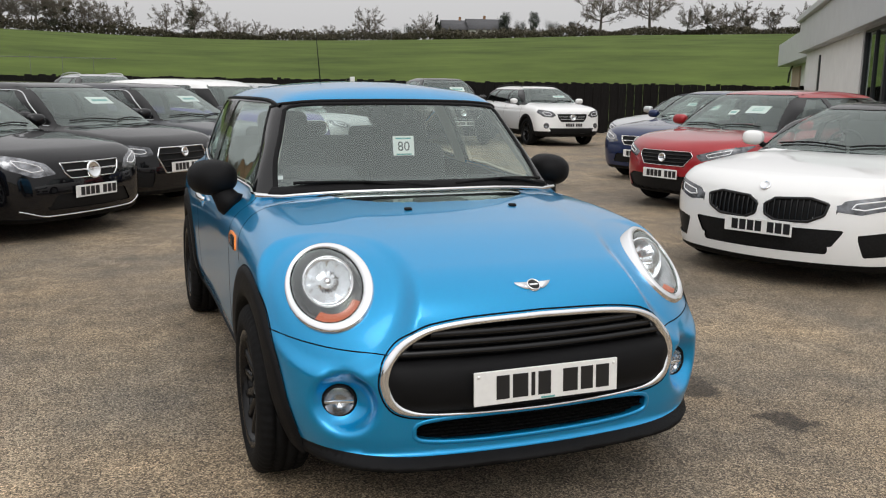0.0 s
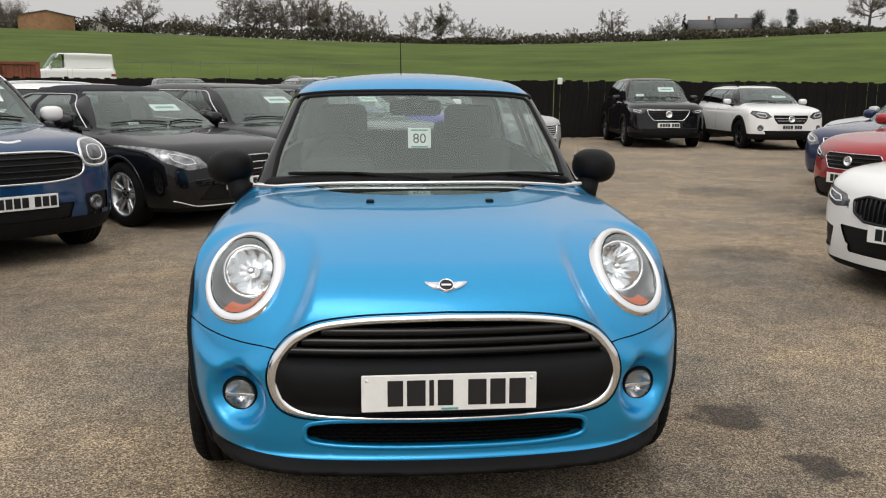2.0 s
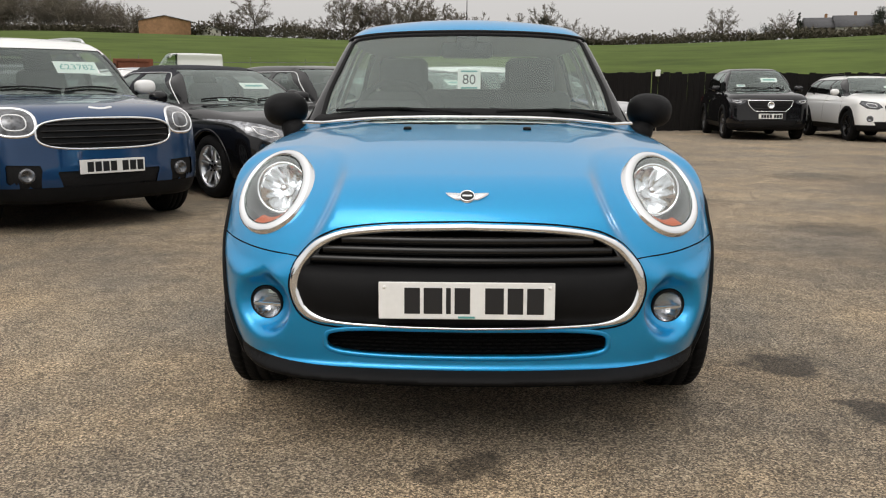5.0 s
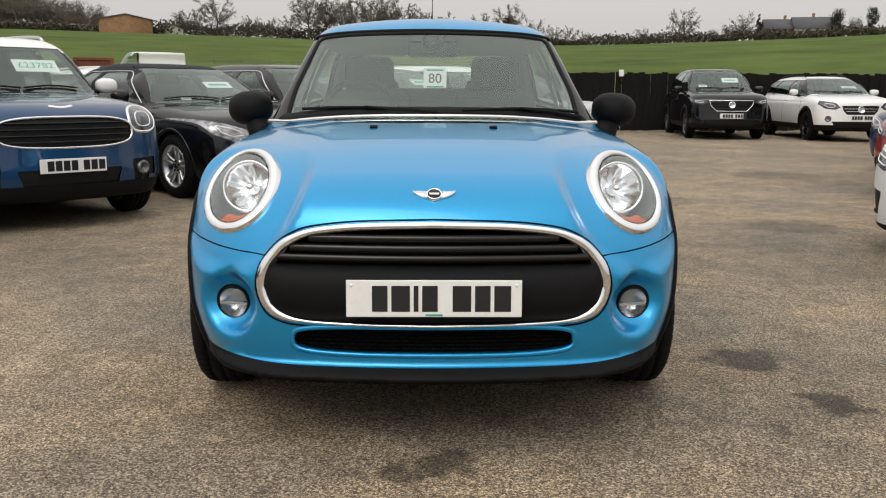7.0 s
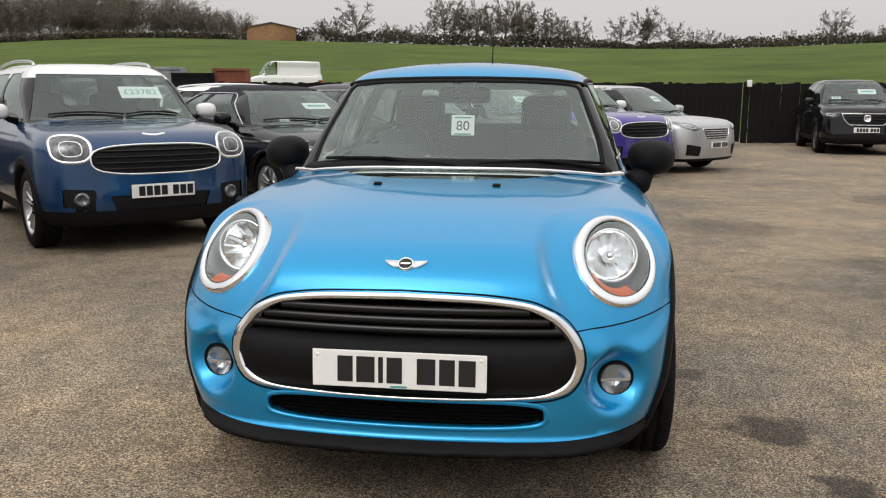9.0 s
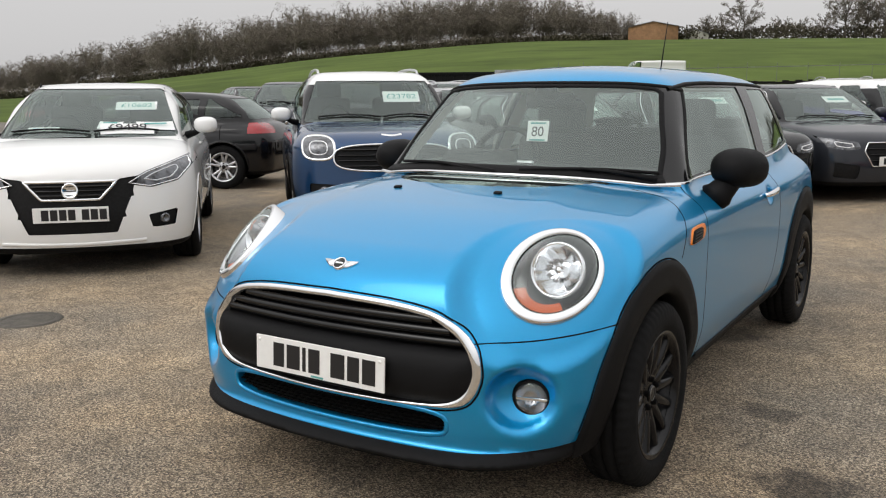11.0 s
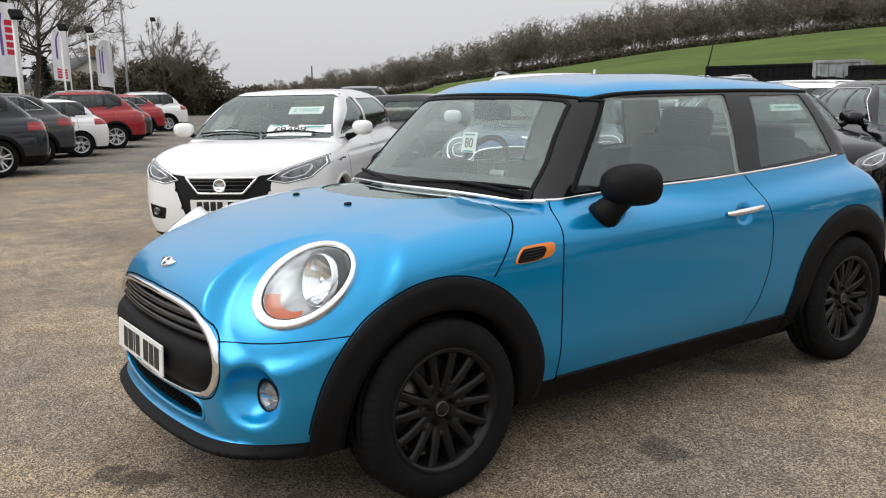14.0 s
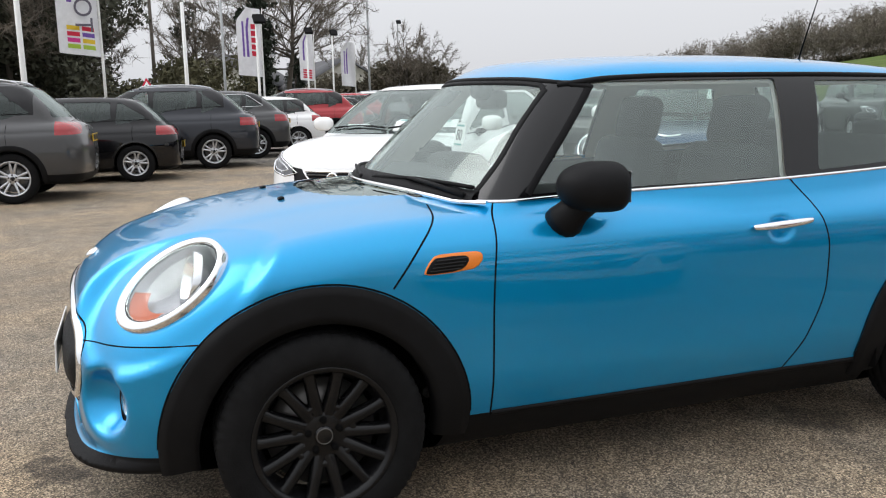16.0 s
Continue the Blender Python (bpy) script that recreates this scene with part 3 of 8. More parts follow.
def arch_band(skin, cy, cz, r0, r1, mat, parent, name, proud=0.012, a0=-8, a1=188, y_max=9.0, label=""):
    """The plastic lip round a wheel arch: a band with a thickness that follows the flank."""
    for s in (1, -1):
        rings = []
        angles = np.radians(np.linspace(a0, a1, 44))
        for r in np.linspace(r0, r1, 5):
            y, z = np.minimum(cy + r * np.cos(angles), y_max), cz + r * np.sin(angles)
            start = np.stack([np.full_like(y, 1.2), y, np.maximum(z, 0.235)], 1)
            hit = skin.cast(start, np.array([-1.0, 0, 0]), 1.2, 300)
            rings.append(hit)
        v = []
        tops = []
        for i, ring in enumerate(rings):
            nrm = skin.normal(ring)
            nrm[:, 0] = np.maximum(nrm[:, 0], 0.6)
            lift = proud if 0 < i < 4 else proud * 0.75
            tops.append(ring + lift * nrm)
        inner = tops[0] + np.array([-0.07, 0, 0])
        outer = rings[-1] - 0.02 * skin.normal(rings[-1])
        v = np.concatenate([inner, *tops, outer])
        v[:, 0] *= s
        n = len(angles)
        f = [(j * n + i, j * n + i + 1, (j + 1) * n + i + 1, (j + 1) * n + i) for j in range(6) for i in range(n - 1)]
        if s < 0:
            f = [q[::-1] for q in f]
        link_mesh(name, v, f, mat, parent, label)


def arch_liner(cy, cz, r, x0, x1, parent):
    for s in (1, -1):
        a = np.radians(np.linspace(-6, 186, 24))
        v = np.concatenate([np.stack([np.full_like(a, s * x), cy + r * np.cos(a), cz + r * np.sin(a)], 1) for x in (x0, x1)])
        n = len(a)
        f = [(i, i + 1, n + i + 1, n + i) for i in range(n - 1)] + [tuple(range(n, 2 * n))]
        link_mesh("wheel_arch_liner", v, f, DARK, parent, smooth=False)


def side_line(skin, pts, s=1, n=40, z_start=None):
    """Points given as (y, z), laid on the flank."""
    yz = dense(pts, n)
    hit = skin.cast(np.c_[np.full(n, 1.3), yz], np.array([-1.0, 0, 0]), 1.3, 320)
    nrm = skin.normal(hit)
    if s < 0:
        hit, nrm = hit * (-1, 1, 1), nrm * (-1, 1, 1)
    return hit, nrm


def front_line(skin, pts, n=None, closed=True, far=1.6):
    xz = np.array(pts, float) if n is None else dense(pts, n, closed)
    hit = skin.cast(np.c_[xz[:, 0], np.full(len(xz), -0.4), xz[:, 1]], np.array([0, 1.0, 0]), far, 420)
    return hit, skin.normal(hit)


def seat(parent, x, y, z, lean=14, width=0.5, high=0.62, head=True, mat=None):
    s = thing("front_seat" if head else "rear_bench", pose(x, y, z), "", "")
    s.parent = parent
    mat = mat or CLOTH
    part("cushion", rbox(width, 0.50, 0.16, 0.06, 3, pose(0, 0, 0.08, -6)), mat, s, smooth=True)
    part("backrest", rbox(width * 0.96, 0.15, high, 0.072, 4, pose(0, 0.27 + 0.12, 0.10 + high / 2, -lean)), mat, s, smooth=True)
    if head:
        part("headrest", rbox(0.28, 0.11, 0.21, 0.05, 4, pose(0, 0.50, high + 0.175, -lean)), mat, s, smooth=True)
    return s


def hero_car():
    car = thing("hatchback_car", Matrix(), "metallic light blue three-door hatchback with black arches and chrome grille", "car")
    skin = Skin(hero_form())
    h = 0.0165
    verts, quads = skin.net((-0.93, -0.1, 0.1), (0.93, 3.9, 1.5), h)
    belt, gutter = HERO_SPECS["belt"], HERO_SPECS["gutter"]

    def low_edge(p):
        x, y, z = np.abs(p[:, 0]), p[:, 1], p[:, 2]
        edge = 0.273 + 0.020 * np.clip((x - 0.35) / 0.4, 0, 1) ** 2 + 0.012 * (y > 0.6)
        return z - edge

    def cabin_band(p):
        y, z = p[:, 1], p[:, 2]
        return np.maximum(np.maximum(belt(y) - z, z - gutter(y)), HERO_SPECS["screen"](z) + 0.55 * p[:, 0] ** 2 - 0.035 - y)

    screen_half = [(0.618, 0.985), (0.626, 1.01), (0.604, 1.09), (0.520, 1.318), (0.500, 1.334), (0.3, 1.350)]
    screen_sd = in_poly(screen_half + [(0.0, 1.354)] + [(-x, z) for x, z in screen_half[::-1]], 0.008)

    def windscreen(p):
        return np.maximum(screen_sd(p[:, 0], p[:, 2]), p[:, 1] - HERO_SPECS["screen"](p[:, 2]) - 0.55 * p[:, 0] ** 2 - 0.03)

    header_sd = in_poly([(-0.62, 1.28), (0.62, 1.28), (0.60, 1.330), (0.56, 1.350), (0.3, 1.366), (0.0, 1.370), (-0.3, 1.366), (-0.56, 1.350), (-0.60, 1.330)], 0.0)

    def header(p):
        return np.maximum(header_sd(p[:, 0], p[:, 2]), p[:, 1] - HERO_SPECS["screen"](p[:, 2]) - 0.55 * p[:, 0] ** 2 - 0.06)

    win_a = in_poly([(1.490, 0.993), (1.785, 1.338), (2.500, 1.340), (2.452, 1.010)], 0.008)
    win_b = in_poly([(2.620, 1.024), (2.695, 1.330), (3.12, 1.328), (3.26, 1.055)], 0.008)

    def door_glass(p):
        return np.maximum(win_a(p[:, 1], p[:, 2]), 0.3 - np.abs(p[:, 0]))

    def quarter_glass(p):
        return np.maximum(win_b(p[:, 1], p[:, 2]), 0.45 - np.abs(p[:, 0]))

    back_sd = in_poly([(-0.56, 1.06), (0.56, 1.06), (0.45, 1.32), (-0.45, 1.32)], 0.02)

    def rear_glass(p):
        return np.maximum(back_sd(p[:, 0], p[:, 2]), 3.25 - p[:, 1])

    def lamp_hole(p):
        q = p * np.where(p[:, :1] < 0, -1, 1) ** np.array([1, 0, 0]) - LAMP_C
        e = np.sqrt((q @ LAMP_U / LAMP_A) ** 2 + (q @ LAMP_V / LAMP_B) ** 2)
        return np.maximum((e - 1) * LAMP_A, np.maximum(-(q @ LAMP_N) - 0.06, p[:, 1] - 0.8))

    grille_sd = in_poly(GRILLE, 0.0)

    def grille_hole(p):
        return np.maximum(grille_sd(p[:, 0], p[:, 2]), p[:, 1] - 0.4)

    low_sd = in_poly(LOW_MOUTH)

    def mouth(p):
        return np.maximum(low_sd(p[:, 0], p[:, 2]), p[:, 1] - 0.4)

    def arch(cy):
        def sd(p):
            return np.maximum(np.hypot(p[:, 1] - cy, p[:, 2] - 0.305) - 0.40, 0.35 - np.abs(p[:, 0]))

        return sd

    fog_sd = in_ellipse(0.640, 0.438, 0.056, 0.054)

    def fog_hole(p):
        return np.maximum(fog_sd(np.abs(p[:, 0]), p[:, 2]), p[:, 1] - 0.4)

    def under(p):
        return p[:, 2] - HERO_SPECS["floor"](p[:, 1]) - 0.014

    got = cut(skin, verts, quads, [("low", low_edge), ("band", cabin_band), ("header", header), ("windscreen", windscreen), ("door_glass", door_glass), ("quarter", quarter_glass), ("rear_glass", rear_glass), ("gone", lamp_hole), ("gone", grille_hole), ("gone", mouth), ("gone", fog_hole), ("gone", arch(0.746)), ("gone", arch(3.243)), ("under", under)], h)
    body = got[""]
    mid = verts[body].mean(1)
    is_roof = mid[:, 2] > 1.2
    piece("roof", skin, verts, body[is_roof], BLUE, car, "metallic blue roof panel")
    piece("body_shell", skin, verts, body[~is_roof], BLUE, car)
    piece("lower_cladding", skin, verts, got["low"], CLAD, car, "matt black plastic lower bumper and sill trim")
    piece("underside", skin, verts, got["under"], DARK, car)
    piece("window_surround", skin, verts, got["band"], GLOSSBLACK, car, "gloss black pillars between the windows")
    piece("header_strip", skin, verts, got["header"], GLOSSBLACK, car)
    piece("windscreen", skin, verts, got["windscreen"], GLASS, car, "clear curved windscreen", lift=-0.003).visible_shadow = False
    for faces in split_islands(verts, got["door_glass"]):
        piece("door_window", skin, verts, faces, GLASS, car, lift=-0.004).visible_shadow = False
    for faces in split_islands(verts, got["quarter"]):
        piece("quarter_window", skin, verts, faces, DARKGLASS, car, lift=-0.004).visible_shadow = False
    piece("rear_window", skin, verts, got["rear_glass"], GLASS, car, lift=-0.004).visible_shadow = False
    inner = np.concatenate([got["band"], body[is_roof]])
    piece("headlining", skin, verts, inner, LINING, car, "pale grey headlining and pillar trim", lift=-0.028, flip=True)
    lower_in = body[~is_roof]
    keep = verts[lower_in].mean(1)
    lower_in = lower_in[(keep[:, 1] > 1.3) & (keep[:, 2] > 0.5)]
    piece("door_lining", skin, verts, lower_in, TRIM, car, lift=-0.03, flip=True)

    # wheel arches, sills and seams
    for cy in (0.746, 3.243):
        arch_band(skin, cy, 0.305, 0.358, 0.468 if cy < 2 else 0.482, CLAD, car, "wheel_arch_trim", label="matt black plastic wheel arch trim", y_max=3.66)
        arch_liner(cy, 0.305, 0.40, 0.765 if cy < 2 else 0.835, 0.48, car)
        for s in (1, -1):
            line = [(cy + (0.472 if cy < 2 else 0.486) * math.cos(a), 0.305 + (0.472 if cy < 2 else 0.486) * math.sin(a)) for a in np.radians(np.linspace(2 if cy < 2 else 24, 178, 40))]
            pts, nrm = side_line(skin, line, s, 60)
            ribbon("arch_seam", pts, nrm, 0.006, 0.001, DARK, car, closed=False, sink=0.0, steps=2)
    for s in (1, -1):
        seams = [
            [(1.348, 0.970), (1.318, 0.90), (1.298, 0.78), (1.290, 0.6), (1.288, 0.30)],
            [(2.470, 0.998), (2.545, 0.90), (2.590, 0.74), (2.585, 0.62), (2.520, 0.44), (2.43, 0.30)],
            [(1.166, 0.958), (1.115, 0.912), (1.062, 0.862), (1.015, 0.805), (0.969, 0.745)],
        ]
        for line in seams:
            pts, nrm = side_line(skin, line, s, 60)
            ribbon("panel_gap", pts, nrm, 0.0065, 0.0008, DARK, car, closed=False, sink=0.0, steps=2)
        pts, nrm = side_line(skin, [(1.29, 0.303), (2.0, 0.301), (2.78, 0.303)], s, 40)
        ribbon("sill_edge", pts, nrm, 0.02, 0.008, CLAD, car, closed=False)
        line = [(1.255, 0.968), (1.30, 0.969), (1.37, 0.969), (1.9, 0.980), (2.47, 0.994), (3.0, 1.012), (3.30, 1.026)]
        pts, nrm = side_line(skin, line, s, 90)
        ribbon("belt_moulding", pts, nrm, 0.013, 0.006, CHROME, car, "thin chrome strip under the side windows", closed=False)
        for line in ([(1.66, 1.336), (1.74, 1.346), (1.85, 1.357), (2.1, 1.363), (2.6, 1.361), (3.1, 1.352), (3.34, 1.342)],):
            pts, nrm = side_line(skin, line, s, 60)
            ribbon("roof_gutter", pts, nrm, 0.020, 0.008, CLAD, car, closed=False)
    # black moulding along the front edge of the roof
    pts, nrm = front_line(skin, [(-0.565, 1.330), (-0.53, 1.346), (-0.3, 1.364), (0.0, 1.368), (0.3, 1.364), (0.53, 1.346), (0.565, 1.330)], 90, False, 2.6)
    ribbon("header_moulding", pts, nrm, 0.018, 0.006, CLAD, car, closed=False)
    # rubber seals along the pillars
    for s in (1, -1):
        pts, nrm = side_line(skin, [(1.470, 0.985), (1.630, 1.165), (1.775, 1.338)], s, 40)
        ribbon("pillar_seal", pts, nrm, 0.030, 0.003, CLAD, car, closed=False)
        pts, nrm = front_line(skin, [(x * s, z) for x, z in ((0.632, 0.990), (0.614, 1.09), (0.570, 1.21), (0.528, 1.322))], 40, False, 2.6)
        ribbon("screen_seal", pts, nrm, 0.024, 0.003, CLAD, car, closed=False)
    pts, nrm = front_line(skin, [(-0.524, 1.322), (-0.500, 1.337), (-0.3, 1.352), (0.0, 1.356), (0.3, 1.352), (0.500, 1.337), (0.524, 1.322)], 80, False, 2.6)
    ribbon("screen_seal", pts, nrm, 0.020, 0.003, CLAD, car, closed=False)
    # chrome round the foot of the windscreen
    xs = np.linspace(-0.715, 0.715, 70)
    base_y = np.full(70, 1.1)
    for _ in range(40):
        base_z = np.maximum(HERO_SPECS["top"](base_y) - 0.05 * (np.abs(xs) / 0.7) ** 2.5, 0.955)
        base_y = HERO_SPECS["screen"](base_z) + 0.55 * xs**2
    pts = np.c_[xs, base_y - 0.008, base_z + 0.013]
    nrm = np.tile([0, -0.5, 0.8], (70, 1))
    nrm = nrm * 0.3 + np.array([0, -0.5, 0.8])
    nrm /= np.linalg.norm(nrm, axis=1, keepdims=True)
    ribbon("scuttle_moulding", pts, nrm, 0.016, 0.007, CHROME, car, "thin chrome strip at the foot of the windscreen", closed=False)
    inside = np.abs(xs) < 0.655
    cowl = pts[inside] + np.array([0, 0.034, 0.020])
    ribbon("scuttle_panel", cowl, nrm[inside], 0.06, 0.006, CLAD, car, "black plastic scuttle panel", closed=False)

    # seam between bonnet and bumper, and the bonnet's rear shut line
    for s in (1, -1):
        line = [(0.505, 0.605), (0.58, 0.607), (0.66, 0.612), (0.73, 0.620), (0.78, 0.627), (0.81, 0.632), (0.826, 0.634), (0.836, 0.635)]
        pts, nrm = front_line(skin, line, 50, False)
        ribbon("bumper_gap", pts * (s, 1, 1), nrm * (s, 1, 1), 0.0045, 0.0008, DARK, car, closed=False, sink=0.0, steps=2)

    # washer jets
    for s in (1, -1):
        p = skin.cast(np.array([[s * 0.222, 0.747, 1.5]]), np.array([0, 0, -1.0]))[0]
        part("washer_jet", rbox(0.030, 0.022, 0.012, 0.005, 2, pose(p[0], p[1], p[2] + 0.003, 12)), CLAD, car)

    # headlamps
    for s in (1, -1):
        lamp = thing("headlamp", Matrix(), "", "")
        lamp.parent = car
        th = np.linspace(0, 2 * np.pi, 80, endpoint=False)

        def ring_at(grow, lift, part_of=th):
            e = np.outer(np.cos(part_of) * (LAMP_A + grow), LAMP_U) + np.outer(np.sin(part_of) * (LAMP_B + grow), LAMP_V)
            return LAMP_C + e + lift * LAMP_N

        # the lens sits high and outward in its ring, so the chrome is broad below and inboard
        lens_c = LAMP_C + 0.003 * LAMP_U + 0.009 * LAMP_V
        outer_line = ring_at(0.006, 0.003)
        inner_line = lens_c + (ring_at(-0.022, 0) - LAMP_C) + 0.006 * LAMP_N
        nn = np.tile(LAMP_N, (80, 1))
        broad = np.linalg.norm(outer_line - inner_line, axis=1)
        ribbon("chrome_ring", (outer_line + inner_line) / 2 * (s, 1, 1), nn * (s, 1, 1), broad, 0.010, CHROME, lamp, "bright chrome headlamp ring", steps=10, sink=0.055)
        ribbon("black_seal", inner_line * (s, 1, 1), nn * (s, 1, 1), 0.006, 0.003, GLOSSBLACK, lamp, steps=3)

        def dish(name, stops, mat, cap=False):
            rows = [lens_c + (ring_at(-0.023, 0) - LAMP_C) * sc + dp * LAMP_N for sc, dp in stops]
            v = np.concatenate(rows) * (s, 1, 1)
            n = 80
            fs = [(i * n + j, i * n + (j + 1) % n, (i + 1) * n + (j + 1) % n, (i + 1) * n + j) for i in range(len(rows) - 1) for j in range(n)]
            if cap:
                fs.append(tuple((len(rows) - 1) * n + j for j in range(n)))
            return link_mesh(name, v, fs if s > 0 else [q[::-1] for q in fs], mat, lamp)

        dish("lens", [(math.cos(t), 0.004 + 0.034 * math.sin(t)) for t in np.linspace(0, np.pi / 2 * 0.99, 10)], LENS, True).visible_shadow = False
        dish("bowl", [(1.0, 0.002), (0.96, -0.02), (0.90, -0.05), (0.82, -0.08), (0.6, -0.105), (0.3, -0.115), (0.02, -0.118)], LAMPGREY, True)
        # reflector with its bulb shield, facing straight ahead, and the amber strip along the foot
        way = Vector((0.10 * s, -0.93, 0.25)).normalized()
        turn = way.to_track_quat("Z", "Y").to_matrix().to_4x4()
        c = lens_c + 0.034 * LAMP_V - 0.012 * LAMP_U - 0.030 * LAMP_N
        m = Matrix.Translation(Vector(c * (s, 1, 1))) @ turn
        v, f = lathe([(0.016, -0.070), (0.030, -0.064), (0.046, -0.052), (0.060, -0.036), (0.072, -0.016), (0.080, 0.0), (0.084, 0.003), (0.088, 0.0), (0.089, -0.02)], 44, 2)
        # fluted facets throw the bulb's light about
        v[1 * 44 : 5 * 44 : 2] *= (1.0, 1.0, 1.07)
        v[0 * 44 : 5 * 44 : 4] *= (0.97, 0.97, 1.0)
        link_mesh("reflector", *moved((v, f), m), REFLECT, lamp, smooth=False)
        v, f = lathe([(0.0005, -0.012), (0.009, -0.013), (0.013, -0.018), (0.014, -0.036), (0.017, -0.05), (0.020, -0.072)], 24, 2)
        link_mesh("bulb_shield", *moved((v, f), m), REFLECT, lamp)
        arc = np.radians(np.linspace(234, 326, 30))
        lower = [lens_c + (ring_at(-0.026, 0, arc) - LAMP_C) * sc - dp * LAMP_N for sc, dp in ((1.0, 0.004), (0.90, 0.010), (0.78, 0.016), (0.68, 0.024))]
        v = np.concatenate(lower) * (s, 1, 1)
        n = len(arc)
        f = [(j * n + i, j * n + i + 1, (j + 1) * n + i + 1, (j + 1) * n + i) for j in range(3) for i in range(n - 1)]
        link_mesh("indicator", v, f, AMBERDULL, lamp, "dull amber indicator strip")

    # grille: chrome frame, black mouth, slats, bumper beam with the plate
    grille = thing("radiator_grille", Matrix(), "", "")
    grille.parent = car
    ring, nrm = front_line(skin, GRILLE, 140)
    wide = 0.023 + 0.010 * np.clip((np.abs(ring[:, 0]) - 0.38) / 0.12, 0, 1) - 0.010 * np.clip((0.45 - ring[:, 2]) / 0.03, 0, 1) * np.clip((0.50 - np.abs(ring[:, 0])) / 0.1, 0, 1)
    ribbon("grille_frame", ring, nrm, wide, 0.011, CHROME, grille, "polished chrome grille frame", steps=8, sink=0.02)
    outer = [(x * 1.036, 0.555 + (z - 0.555) * 1.105) for x, z in GRILLE]
    gap, gap_n = front_line(skin, outer, 140)
    ribbon("grille_gap", gap, gap_n, 0.006, 0.0008, DARK, grille, sink=0.0, steps=2)
    inner = in_poly(GRILLE)
    n = 60
    xs = np.linspace(-0.57, 0.57, n)

    def grille_face(z, depth):
        p = skin.cast(np.c_[xs, np.full(n, -0.4), np.full(n, z)], np.array([0, 1.0, 0]), 1.6, 300)
        return p + np.array([0, depth, 0])

    rows = [(0.395, 0.03), (0.415, 0.006), (0.435, -0.016), (0.47, -0.028), (0.52, -0.030), (0.555, -0.025), (0.573, -0.008), (0.583, 0.02), (0.588, 0.06)]
    v = []
    for z, d in rows:
        p = grille_face(z, 0.004)
        room = np.clip(-inner(p[:, 0], p[:, 2]) / 0.05, 0, 1)
        p[:, 1] += d * (room**0.5 if d < 0 else 1.0)
        v.append(p)
    v = np.concatenate(v)
    f = [(j * n + i, j * n + i + 1, (j + 1) * n + i + 1, (j + 1) * n + i) for j in range(len(rows) - 1) for i in range(n - 1)]
    mid = np.array([v[list(q)].mean(0) for q in f])
    ok = inner(mid[:, 0], mid[:, 2]) < 0.004
    link_mesh("bumper_beam", v, [q for q, k in zip(f, ok) if k], CLAD, grille, "matt black plastic beam across the grille")
    back = np.concatenate([grille_face(z, 0.085) for z in (0.40, 0.5, 0.6, 0.70, 0.76)])
    f = [(j * n + i, j * n + i + 1, (j + 1) * n + i + 1, (j + 1) * n + i) for j in range(4) for i in range(n - 1)]
    mid = np.array([back[list(q)].mean(0) for q in f])
    ok = inner(mid[:, 0], mid[:, 2]) < 0.02
    link_mesh("grille_back", back, [q for q, k in zip(f, ok) if k], DARK, grille)
    for z in (0.604, 0.634, 0.664):
        c = grille_face(z, 0.016)
        keep = inner(c[:, 0], c[:, 2]) < -0.012
        c = c[keep]
        if len(c) > 4:
            ribbon("grille_slat", c, np.tile([0, -0.80, 0.60], (len(c), 1)), 0.026, 0.013, GLOSSBLACK, grille, closed=False, steps=6, sink=0.004)

    # lower mouth with its mesh
    pts, nrm = front_line(skin, LOW_MOUTH)
    grid = thing("lower_intake", Matrix(), "", "")
    grid.parent = car
    low = in_poly(LOW_MOUTH)
    xs2 = np.linspace(-0.47, 0.47, 48)
    zs = np.linspace(0.29, 0.42, 8)
    p = np.array([(x, z) for z in zs for x in xs2])
    q = skin.cast(np.c_[p[:, 0], np.full(len(p), -0.4), p[:, 1]], np.array([0, 1.0, 0]), 1.6, 300) + np.array([0, 0.035, 0])
    f = [(j * 48 + i, j * 48 + i + 1, (j + 1) * 48 + i + 1, (j + 1) * 48 + i) for j in range(7) for i in range(47)]
    mid = np.array([q[list(k)].mean(0) for k in f])
    ok = low(mid[:, 0], mid[:, 2]) < 0.002
    link_mesh("intake_back", q, [k for k, o in zip(f, ok) if o], DARK, grid)
    ribbon("intake_surround", *front_line(skin, [(x * 1.012, 0.352 + (z - 0.352) * 1.10) for x, z in LOW_MOUTH], 120), 0.016, 0.004, BLUE, grid, steps=5, sink=0.004)
    lips = pts + nrm * -0.002
    shift = lips + np.array([0, 0.04, 0])
    n2 = len(lips)
    link_mesh("intake_lip", np.concatenate([lips * (1.0, 1, 1), shift]), [(i, (i + 1) % n2, n2 + (i + 1) % n2, n2 + i) for i in range(n2)], BLUE, grid)
    bars = []
    for row, z in enumerate(np.arange(0.314, 0.395, 0.0115)):
        xs3 = np.arange(-0.46, 0.46, 0.03) + (row % 2) * 0.015
        ok = low(xs3, np.full_like(xs3, z)) < -0.010
        for x in xs3[ok]:
            o = np.array([x, 0.040 + 0.19 * x * x, z])
            b = prism([(-0.013, -0.0015), (0.013, -0.0015), (0.013, 0.0015), (-0.013, 0.0015)], 0.012)
            bars.append((b[0] + o + np.array([0, -0.004, 0]), b[1]))
    v, f = merge(*bars)
    link_mesh("intake_mesh", v, f, DARK, grid, smooth=False)

